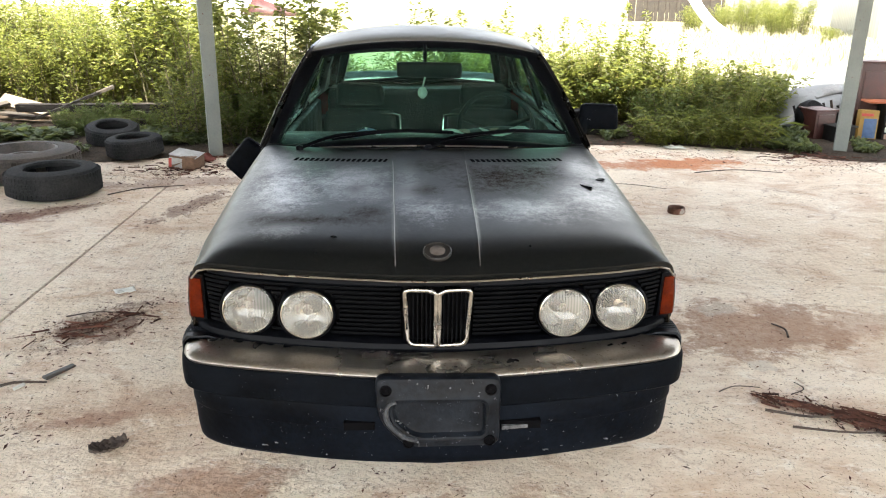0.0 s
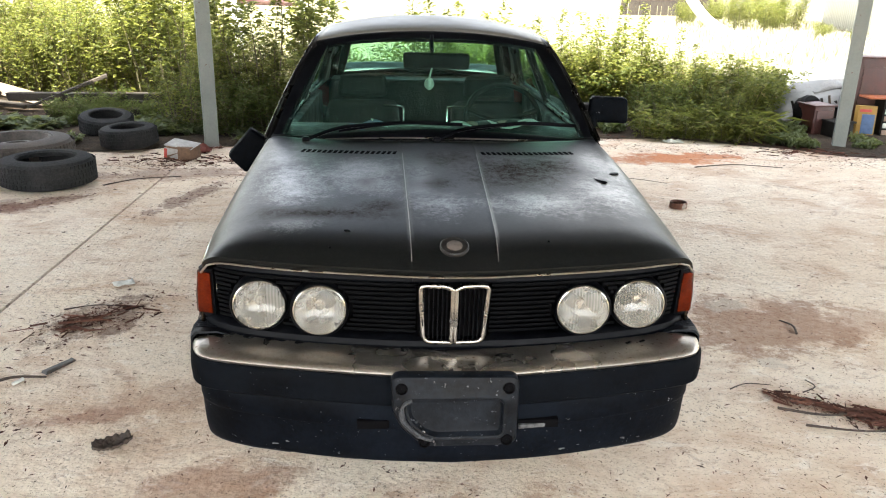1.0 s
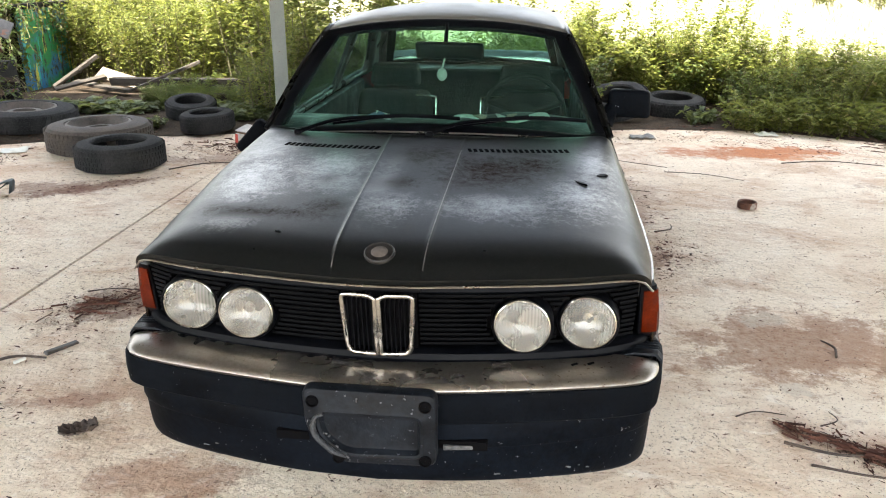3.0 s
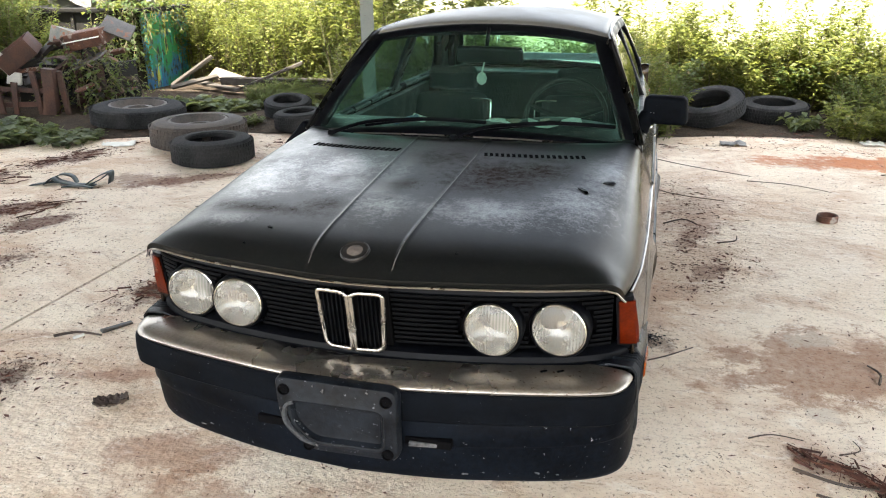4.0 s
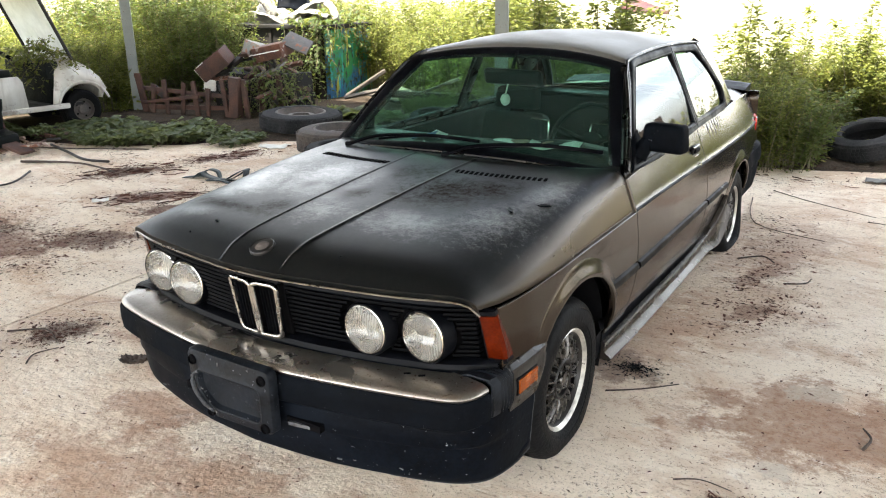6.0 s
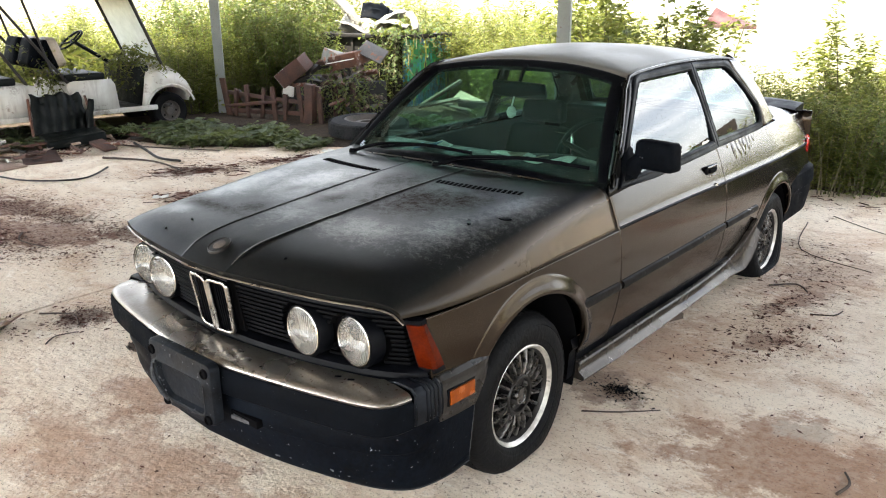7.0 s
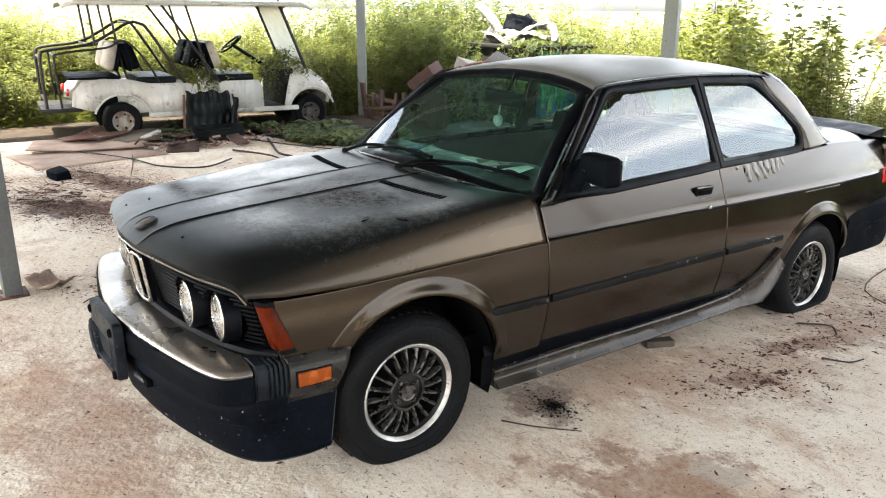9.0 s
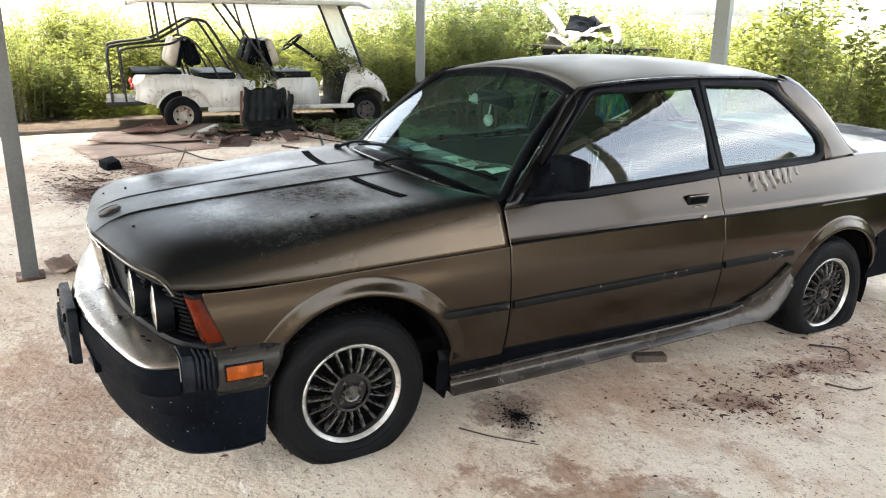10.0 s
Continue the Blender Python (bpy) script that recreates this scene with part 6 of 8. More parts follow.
KINDS = [
    plant("weed_clump", "tall thin-leaved green weeds growing behind the slab", 11, 1.35, 0.55, 60, 3700, 0.062, 0.17, "leaf", 0.18, 1.3),
    plant("weed_clump", "tall thin-leaved green weeds growing behind the slab", 12, 1.2, 0.6, 60, 3700, 0.066, 0.15, "leaf", 0.25, 1.2),
    plant("bush", "broad-leaved green bush at the slab's edge", 13, 1.25, 0.6, 34, 3400, 0.052, 0.3, "leaf", 0.32),
    plant("bush", "dark green leafy bush at the slab's edge", 14, 0.85, 0.65, 40, 3200, 0.055, 0.32, "leaf2", 0.45),
    plant("sapling", "tall leafy sapling with bare lower stem", 15, 1.9, 0.5, 9, 900, 0.072, 0.34, "leaf", 0.2, 2.0),
    plant("low_plant", "low creeping broad-leaved plant on the soil", 16, 0.26, 0.6, 30, 210, 0.17, 0.36, "leaf3", 1.0, 1.5),
    plant("tall_grass", "tuft of tall upright green grass", 17, 0.7, 0.5, 60, 1500, 0.36, 0.012, "leaf", 0.16, 0.35),
    plant("tall_bush", "tall dark green bush behind the broken fence", 18, 1.9, 0.75, 46, 4600, 0.062, 0.3, "leaf2", 0.28, 1.1),
    plant("low_weed", "low broad-leaved weed at the slab's edge", 19, 0.42, 0.5, 20, 460, 0.080, 0.27, "leaf", 0.5, 1.0),
    plant("blade_weed", "clump of long arching green blades", 20, 0.40, 0.35, 26, 120, 0.26, 0.045, "leaf", 0.6, 0.7),
    plant("leafy_bush", "leafy green bush growing behind the slab", 22, 1.0, 0.7, 42, 2300, 0.078, 0.3, "leaf", 0.35, 1.0),
]
for ob in KINDS:
    ob.matrix_basis = pose(-9.5, 9.8, -0.02)


CLEAR = [(1.50, 8.75, 0.75), (2.2, 8.9, 0.75), (5.3, 8.7, 1.1), (4.7, 8.3, 0.8)]


def put(kind, x, y, k=1.0, kz=None, z=0.0):
    for cx, cy, r in CLEAR:
        if kind != 5 and math.hypot(x - cx, y - cy) < r and y < cy + r:
            y = cy + r + 0.1
    if kind == 5:
        for cx, cy, r in ((-2.4, 7.46, 0.5), (-2.8, 8.02, 0.45), (-4.2, 7.38, 0.75), (-3.03, 6.64, 0.75), (-2.56, 6.08, 0.6), (1.5, 8.5, 0.6)):
            if math.hypot(x - cx, y - cy) < r:
                y = cy + r + 0.15
    m = pose(x, y, z, 0, 0, rnd.uniform(0, 360)) @ Matrix.Diagonal((k, k, kz or k, 1))
    return copy_thing(KINDS[kind], m)


# behind the car and to both sides: rows set back from the slab's edge
for x in steps(-5.4, 4.2, 26):
    for row, (dy, kinds, lo, hi) in enumerate(((0.75, (3, 2, 3), 0.7, 1.0), (1.5, (0, 2, 1, 2), 0.8, 1.05), (2.4, (0, 1, 2), 0.9, 1.15))):
        e = min(EDGE, key=lambda p: abs(p[0] - x))[1]
        xx = x + rnd.uniform(-0.2, 0.2)
        if x < -2.2 and row == 0:
            continue
        if -2.6 < x < 1.0 and row == 2:
            continue
        ey = max(e, 8.9) if x < -2.2 else e
        k = rnd.uniform(lo, hi) * (0.78 if x > 1.2 else 1.0) * (1.12 if -4 < x < -2.4 and row else 0.98 if -2.4 <= x < -0.8 and row else 0.92 if -0.8 <= x < 1.2 and row else 0.72 if row == 2 and x > 1 else 1.0)
        put(rnd.choice(kinds), xx, ey + dy + rnd.uniform(-0.25, 0.25), k)
for x, y, k in ((-2.1, 9.1, 1.25), (-1.3, 8.6, 1.1), (-0.8, 8.9, 1.2), (-2.6, 9.6, 1.3), (0.3, 9.3, 0.95), (1.3, 9.6, 0.85), (0.9, 8.7, 0.8), (-3.1, 10.6, 1.3), (2.0, 9.5, 0.75), (1.6, 9.2, 0.7), (2.5, 9.4, 0.72), (3.0, 9.7, 0.8), (3.4, 9.3, 0.65), (0.6, 9.0, 0.75), (2.8, 10.2, 0.85)):
    put(4, x, y, k)
# beside and behind the cart
for y in steps(-1.5, 9.0, 22):
    for dx, kinds, lo, hi in ((-8.9, (3, 2, 0), 0.8, 1.05), (-9.9, (0, 1, 2), 0.95, 1.25), (-11.0, (0, 1), 1.1, 1.4)):
        if dx == -8.9 and 3.4 < y < 6.9:
            continue
        put(rnd.choice(kinds), dx + rnd.uniform(-0.3, 0.3) + (0.25 * max(0, y - 5)), y + rnd.uniform(-0.3, 0.3), rnd.uniform(lo, hi))
for x in steps(-9.5, -4.6, 9):
    put(rnd.choice((0, 1, 2)), x + rnd.uniform(-0.3, 0.3), 11.4 + rnd.uniform(-0.3, 0.5), rnd.uniform(1.2, 1.5))
    put(rnd.choice((0, 2)), x + rnd.uniform(-0.3, 0.3), 8.6 + rnd.uniform(-0.2, 0.3) if x < -7.3 else 11.0, rnd.uniform(0.9, 1.2))
# unseen bushes added on the +x side, blocking bright ground from the paint's reflections
for y in steps(-3.0, 9.5, 16):
    put(rnd.choice((0, 2, 7, 1)), 9.4 + rnd.uniform(-0.4, 0.4), y + rnd.uniform(-0.3, 0.3), rnd.uniform(0.6, 0.85))
# grass tufts
for i in range(26):
    put(rnd.choice((6, 0)), rnd.uniform(-9.0, -7.5), rnd.uniform(6.8, 9.0), rnd.uniform(0.8, 1.0))
for x, y, k in ((-8.4, 7.4, 1.2), (-8.6, 6.8, 1.2), (-8.9, 6.2, 1.3)):
    put(6, x, y, k)
for y in steps(0.8, 7.2, 15):
    put(rnd.choice((6, 6, 3)), -8.8 + rnd.uniform(-0.15, 0.15), y, rnd.uniform(0.55, 0.75))
# bushes behind the fence
for x, y, k in ((-7.3, 8.5, 0.9), (-6.8, 8.9, 0.95), (-7.7, 8.0, 0.9), (-6.3, 8.95, 0.8), (-7.4, 9.0, 1.0)):
    put(rnd.choice((2, 3)), x, y, k)
for i in range(14):
    put(5, rnd.uniform(3.9, 5.6), rnd.uniform(7.65, 8.05), rnd.uniform(0.18, 0.3), rnd.uniform(0.25, 0.45), 0.01)
for i in range(12):
    put(10, rnd.uniform(0.9, 4.2), rnd.uniform(8.7, 9.4), rnd.uniform(0.62, 0.95))
for i in range(14):
    put(rnd.choice((8, 9)), rnd.uniform(0.7, 4.0), rnd.uniform(8.25, 8.6), rnd.uniform(0.7, 1.2))
for x, y, k in ((-8.7, 7.5, 0.95), (-8.3, 8.2, 1.0), (-9.1, 8.6, 1.1), (-7.9, 8.8, 1.05), (-7.35, 8.55, 0.85), (-6.95, 8.9, 0.8), (-7.9, 9.6, 1.15), (-9.0, 9.6, 1.2), (-8.4, 10.4, 1.2), (-7.5, 9.0, 0.95)):
    put(7, x, y, k)
# low weeds and seedlings up to the slab's edge
for i in range(70):
    x = rnd.uniform(0.3, 4.3)
    e = 8.0 + 0.2 * math.sin((x - 0.4) * 0.9)
    put(rnd.choice((8, 8, 9)), x, e + abs(rnd.gauss(0.1, 0.25)), rnd.uniform(0.45, 0.95))
for x, y, k in ((0.78, 7.85, 0.72), (1.0, 7.95, 0.62), (0.55, 7.95, 0.8), (0.9, 8.2, 0.9), (0.3, 8.05, 0.8), (1.12, 8.3, 0.7)):
    put(rnd.choice((2, 3)), x, y, k)
for i in range(18):
    put(3, rnd.uniform(-4.1, -1.9), rnd.uniform(8.35, 9.3), rnd.uniform(0.25, 0.5))
# creepers on the soil
for i in range(34):
    p = line[int(rnd.uniform(0.50, 0.74) * (len(line) - 1))]
    put(5, p.x + rnd.uniform(-0.2, 0.2), p.y + rnd.uniform(0.02, 0.3), rnd.uniform(0.3, 0.5), rnd.uniform(0.25, 0.5), 0.01)
for i in range(48):
    t = rnd.random()
    p = line[int((0.42 + 0.42 * t) * (len(line) - 1))]
    put(5, p.x + rnd.uniform(-0.2, 0.6), p.y + rnd.uniform(0.12, 1.2), rnd.uniform(0.4, 0.72), rnd.uniform(0.25, 0.5), 0.01)
for i in range(16):
    put(5, rnd.uniform(-1, 4.4), rnd.uniform(8.15, 8.7), rnd.uniform(0.28, 0.45), rnd.uniform(0.4, 0.8), 0.0)

# ---------------------------------------------------------------- loose tyres


def loose_tyre(m, r, w, label, rim, material):
    """A tyre lying about, some still on a steel wheel."""
    ob = thing("tyre", m, label, "tyre", "old tyres")
    k = r / 0.3
    hole = r * 0.60
    bm = bmesh.new()
    lathe(bm, [(hole, 0.012 * k), (hole + 0.012 * k, 0.0), (r * 0.80, -0.0), (r * 0.93, 0.012 * k), (r * 0.985, 0.04 * k), (r, w * 0.3), (r, w * 0.7), (r * 0.985, w - 0.04 * k), (r * 0.93, w - 0.012 * k), (r * 0.80, w), (hole + 0.012 * k, w), (hole, w - 0.012 * k), (hole + 0.01, w * 0.8), (r * 0.9, w * 0.7), (r * 0.92, w * 0.3), (hole + 0.01, w * 0.2), (hole, 0.012 * k)], 56)
    part("casing", bm, material, ob)
    bm = bmesh.new()
    for i in range(64):
        a = 2 * math.pi * i / 64
        for j, h in enumerate((0.22, 0.42, 0.58, 0.78)):
            b = a + (0.03 if j % 2 else 0)
            box(bm, (r * math.cos(b) * 1.003, r * math.sin(b) * 1.003, w * h), (0.008, 0.021 * k, w * 0.15), rot(0, 0, math.degrees(b)))
    part("tread", bm, material, ob, smooth=False)
    if rim:
        bm = bmesh.new()
        lathe(bm, [(hole + 0.004, w * 0.78), (hole + 0.006, w * 0.98), (hole - 0.015, w * 1.0), (hole - 0.03, w * 0.8), (hole - 0.05, w * 0.6), (hole * 0.62, w * 0.62), (hole * 0.55, w * 0.78), (hole * 0.36, w * 0.80), (hole * 0.34, w * 0.6), (0.001, w * 0.6)], 40)
        rm = part("steel_wheel", bm, "rim_steel", ob, "dull steel wheel with round holes")
        for i in range(10):
            a = 2 * math.pi * i / 10
            bm = bmesh.new()
            lathe(bm, [(0.022 * k, 0.0), (0.02 * k, 0.004), (0.001, 0.004)], 14, Matrix.Translation((hole * 0.74 * math.cos(a), hole * 0.74 * math.sin(a), w * 0.615)))
            part("wheel_hole", bm, "dark", rm)
    return ob


loose_tyre(pose(-2.56, 6.08, 0.0), 0.335, 0.21, "worn car tyre lying flat on the concrete", False, "tread")
loose_tyre(pose(-3.03, 6.64, 0.0, 0, 0, 20), 0.43, 0.24, "large dusty lorry tyre on a steel wheel", True, "rubber_dusty")
loose_tyre(pose(-4.2, 7.38, 0.02, 2, 1, 50), 0.47, 0.2, "large tyre on a steel wheel overgrown by creepers", True, "tread")
loose_tyre(pose(-2.40, 7.46, 0.02, 2, -2, 0), 0.25, 0.18, "small tyre lying at the edge of the weeds", False, "tread")
loose_tyre(pose(-2.80, 8.02, 0.05, 9, 4, 0), 0.25, 0.17, "small tyre tilted among the weeds", False, "tread")
loose_tyre(pose(1.55, 8.62, 0.10, 15, -12, 0), 0.34, 0.19, "tyre leaning on another at the weeds' edge", False, "tread")
loose_tyre(pose(2.18, 8.95, 0.02, 4, 0, 0), 0.34, 0.19, "tyre lying in the weeds", False, "tread")

# ---------------------------------------------------------------- golf cart
cart = thing("golf_cart", pose(-7.62, 4.03, -0.04, 0, 0, 83.6), "derelict white golf cart with worn seats, before tall weeds", "golf cart")


def kpart(name, bm, material, parent=None, label="", **kw):
    return part(name, bm, material, parent or cart, label, **kw)


for x, steel in ((0.0, True), (2.44, False)):
    for y in (-0.47, 0.47):
        m = Matrix.Translation((x, y, 0.235)) @ rot(90 if y < 0 else -90, 0, 0).to_4x4()
        bm = bmesh.new()
        lathe(bm, [(0.125, -0.1), (0.15, -0.115), (0.205, -0.11), (0.228, -0.09), (0.234, -0.05), (0.234, 0.03), (0.228, 0.07), (0.205, 0.09), (0.15, 0.092), (0.125, 0.08)], 40, m)
        w = kpart("wheel", bm, "rubber", label="small cart wheel")
        bm = bmesh.new()
        lathe(bm, [(0.13, 0.075), (0.128, 0.09), (0.12, 0.085), (0.11, 0.05), (0.07, 0.055), (0.055, 0.075), (0.03, 0.08), (0.001, 0.08)], 28, m)
        rm = kpart("rim", bm, "rim_rust" if steel else "rim_steel", w)
        for k in range(5):
            a = 2 * math.pi * k / 5
            bm = bmesh.new()
            lathe(bm, [(0.014, 0.0), (0.012, 0.004), (0.001, 0.004)], 10, m @ Matrix.Translation((0.088 * math.cos(a), 0.088 * math.sin(a), 0.053)))
            kpart("rim_hole", bm, "dark", rm)


def shell(outline, holes, y0, y1, curve_in=0.05):
    """A moulded body side: an outline in (x, z) with its upper part leaning in."""
    bm = bmesh.new()
    holed(bm, outline, holes, lambda x, z: (x, y0 + (y1 - y0) * max(0.0, (z - 0.45) / 0.35) ** 2, z))
    return bm


def arc(cx, cz, r, a0, a1, n):
    return [(cx + r * math.cos(radians(a)), cz + r * math.sin(radians(a))) for a in steps(a0, a1, n)]


for sgn in (-1, 1):
    rear_out = [(0.92, 0.30), (0.92, 0.66), (0.80, 0.675), (0.35, 0.69), (0.10, 0.745), (-0.20, 0.76), (-0.42, 0.73), (-0.53, 0.62), (-0.56, 0.45), (-0.40, 0.40)] + arc(0, 0.235, 0.33, 155, 12, 14)
    kpart("rear_body_side", shell(rear_out, [], sgn * 0.60, sgn * 0.54), "white_panel", label="dented white rear body side with dirt streaks", thick=0.02)
    front_out = [(2.06, 0.33), (2.10, 0.52), (2.20, 0.80), (2.26, 0.845), (2.42, 0.80), (2.58, 0.70), (2.68, 0.60), (2.74, 0.46)] + arc(2.44, 0.235, 0.31, 35, 165, 14)
    kpart("front_body_side", shell(front_out, [], sgn * 0.60, sgn * 0.50), "white_panel", thick=0.02)
    seat_out = [(1.20, 0.33), (1.20, 0.66), (1.28, 0.69), (1.72, 0.69), (1.76, 0.62), (1.78, 0.33)]
    kpart("seat_pod_side", shell(seat_out, [], sgn * 0.59, sgn * 0.57), "white_panel", thick=0.02)
    kpart("rocker", boxed((1.28, sgn * 0.585, 0.305), (1.95, 0.05, 0.06), 0.012), "white_panel")
    # moulded lips round the wheel openings
    for cx in (0.0, 2.44):
        bm = bmesh.new()
        tube(bm, [(x, sgn * 0.605, z) for x, z in arc(cx, 0.235, 0.335, 20, 160, 16)], 0.014, 6)
        kpart("arch_lip", bm, "white_panel")
bm = bmesh.new()
grid(bm, [[(x, y, z) for y in steps(-0.52, 0.52, 9)] for x, z in ((2.22, 0.845), (2.34, 0.84), (2.48, 0.79), (2.62, 0.69), (2.71, 0.58), (2.75, 0.44), (2.72, 0.34))])
kpart("nose", bm, "white_panel", thick=0.02)
kpart("floor", boxed((1.3, 0, 0.31), (2.3, 1.1, 0.04), 0.01), "black_metal")
kpart("rear_deck", boxed((-0.27, 0, 0.765), (0.58, 1.06, 0.03), 0.012), "plastic", label="black rear deck")
kpart("rear_pod", boxed((0.45, 0, 0.5), (0.75, 1.04, 0.36), 0.02), "white_panel")
kpart("front_pod", boxed((1.48, 0, 0.5), (0.5, 1.06, 0.34), 0.02), "white_panel")
kpart("dash", boxed((2.15, 0, 0.72), (0.16, 1.04, 0.2), 0.03), "interior")
kpart("footwell", boxed((2.13, 0, 0.45), (0.05, 1.04, 0.36), 0.01), "interior")
kpart("rear_step", boxed((-0.66, 0, 0.40), (0.46, 1.05, 0.05), 0.01), "black_metal")
for y in (-0.38, 0.38):
    bm = bmesh.new()
    lathe(bm, [(0.045, 0.0), (0.045, 0.02), (0.036, 0.03), (0.001, 0.034)], 18, Matrix.Translation((-0.56, y, 0.60)) @ rot(0, -90, 0).to_4x4())
    kpart("tail_lamp", bm, "red_lens")
for x, lab in ((0.12, "rear"), (1.12, "front")):
    kpart("seat_base", boxed((x + 0.33, 0, 0.72), (0.48, 1.0, 0.09), 0.035, n=3), "interior")
    for y in (-0.27, 0.27):
        for o, tilt in ((-0.13, 16), (0.10, -16)):
            b = kpart("backrest", boxed((x - 0.04 + o, y, 1.02), (0.13, 0.46, 0.34), 0.06, rot(0, tilt, 0), 0.9, 3), "cream_vinyl" if (o < 0) == (x < 1) else "plastic", label="worn vinyl backrest pad")
            kpart("backrest_shell", boxed((x - 0.04 + o * 0.35, y, 1.0), (0.05, 0.44, 0.34), 0.02, rot(0, tilt, 0), 0.9, 3), "plastic", b)
    for y in (-0.4, 0.4):
        bm = bmesh.new()
        tube(bm, [(x + 0.02, y, 0.68), (x - 0.04, y, 0.9), (x - 0.06, y, 1.12)], 0.014, 6)
        kpart("seat_frame", bm, "black_metal")
# rear cage
for y in (-0.5, 0.5):
    bm = bmesh.new()
    tube(bm, smooth_path([(-0.82, y, 0.42), (-0.83, y, 0.8), (-0.82, y, 1.04), (-0.74, y, 1.10), (-0.3, y, 1.16), (-0.05, y, 1.28), (0.18, y, 1.41), (0.32, y, 1.40), (0.42, y, 1.3), (0.80, y, 0.66)], 5), 0.018, 8)
    kpart("cage_tube", bm, "black_metal")
    bm = bmesh.new()
    tube(bm, smooth_path([(-0.66, y, 0.42), (-0.68, y, 0.95), (-0.62, y, 1.06), (-0.1, y, 1.12), (0.12, y, 1.2), (0.35, y, 0.95), (0.48, y, 0.68)], 5), 0.014, 8)
    kpart("cage_tube", bm, "black_metal")
for x, z in ((-0.82, 1.0), (-0.66, 1.02), (-0.3, 1.16), (0.2, 1.41), (-0.82, 0.5)):
    bm = bmesh.new()
    tube(bm, [(x, -0.5, z), (x, 0.5, z)], 0.014, 8)
    kpart("cross_tube", bm, "black_metal")
# struts, roof, windscreen, steering
for x0, z0, x1, z1, r in ((-0.22, 1.15, -0.26, 1.67, 0.014), (0.02, 1.22, -0.03, 1.67, 0.014), (1.24, 0.66, 0.55, 1.67, 0.016), (1.1, 0.72, 0.86, 1.67, 0.014), (2.40, 0.82, 2.06, 1.67, 0.02)):
    for y in (-0.52, 0.52):
        bm = bmesh.new()
        tube(bm, [(x0, y, z0), (x1, y, z1)], r, 8)
        kpart("strut", bm, "black_metal")
bm = bmesh.new()
rows = []
for x in steps(-0.55, 2.50, 22):
    d = min(x + 0.55, 2.50 - x)
    e = 0.05 * max(0, 1 - d / 0.18) ** 2
    rows.append([(x, y, 1.71 - e - 0.05 * abs(y / 0.62) ** 5) for y in steps(-0.64, 0.64, 15)])
grid(bm, rows)
kpart("roof", bm, "white_panel", label="thin white moulded cart roof", thick=0.035)
bm = bmesh.new()
grid(bm, [[(2.40 - 0.34 * t, y, 0.83 + 0.87 * t) for y in steps(-0.5, 0.5, 5)] for t in steps(0, 1, 6)])
ws = kpart("windscreen", bm, "yellowed_sheet", label="yellowed cloudy plastic windscreen")
for y in (-0.51, 0.51):
    bm = bmesh.new()
    tube(bm, [(2.40, y, 0.83), (2.06, y, 1.70)], 0.02, 6)
    kpart("screen_frame", bm, "black_metal", ws)
bm = bmesh.new()
m = Matrix.Translation((1.60, 0.22, 1.12)) @ rot(0, -38, 0).to_4x4()
tube(bm, [m @ Vector((0.17 * math.cos(a), 0.17 * math.sin(a), 0)) for a in steps(0, 2 * math.pi, 25)], 0.014, 6, False)
for a in (0, 2.1, 4.2):
    tube(bm, [m @ Vector((0, 0, -0.02)), m @ Vector((0.16 * math.cos(a), 0.16 * math.sin(a), 0))], 0.012, 6)
tube(bm, [m @ Vector((0, 0, 0)), (2.2, 0.22, 0.72)], 0.025, 8)
kpart("steering_wheel", bm, "interior")

# torn seat and scrap leaning by the cart
junk = thing("wrecked_seat", pose(-6.52, 4.88, 0.0, 0, 0, 75), "torn ribbed black seat shell stood on end among scrap", "car seat")
bm = bmesh.new()
rows = []
for t in steps(0, 1, 15):
    z = 0.10 + 0.44 * t
    sl = 0.05 * noise.noise(Vector((t * 3, 1.0, 2.0)))
    rows.append([(x * (1.0 - 0.12 * t) + sl, 0.06 + 0.20 * t + 0.07 * (x * x / 0.09) + 0.012 * math.cos(x * 62) + 0.03 * noise.noise(Vector((x * 6, t * 5, 3))), z + (0.05 * noise.noise(Vector((x * 8, 7, 1))) if t > 0.8 or t < 0.15 else 0)) for x in steps(-0.30, 0.30, 60)])
grid(bm, rows)
part("torn_cover", bm, "interior", junk, thick=0.03)
bm = bmesh.new()
grid(bm, [[(0.30 + 0.05 * t + 0.03 * noise.noise(Vector((a * 5, t * 4, 8))), 0.02 + 0.30 * a, 0.08 + (0.40 - 0.25 * a) * t) for a in steps(0, 1, 8)] for t in steps(0, 1, 9)])
part("side_bolster", bm, "interior", junk, thick=0.06)
part("seat_pan", boxed((0.05, -0.16, 0.09), (0.62, 0.40, 0.09), 0.03, rot(6, -4, 5), n=3, jitter=0.02), "interior", junk)
for x in (-0.32, 0.34):
    bm = bmesh.new()
    tube(bm, smooth_path([(x, -0.35, 0.05), (x, 0.0, 0.08), (x * 0.96, 0.14, 0.28), (x * 0.9, 0.26, 0.50)], 4), 0.016, 6)
    part("bare_tube", bm, "rust", junk)
rj = random.Random(21)
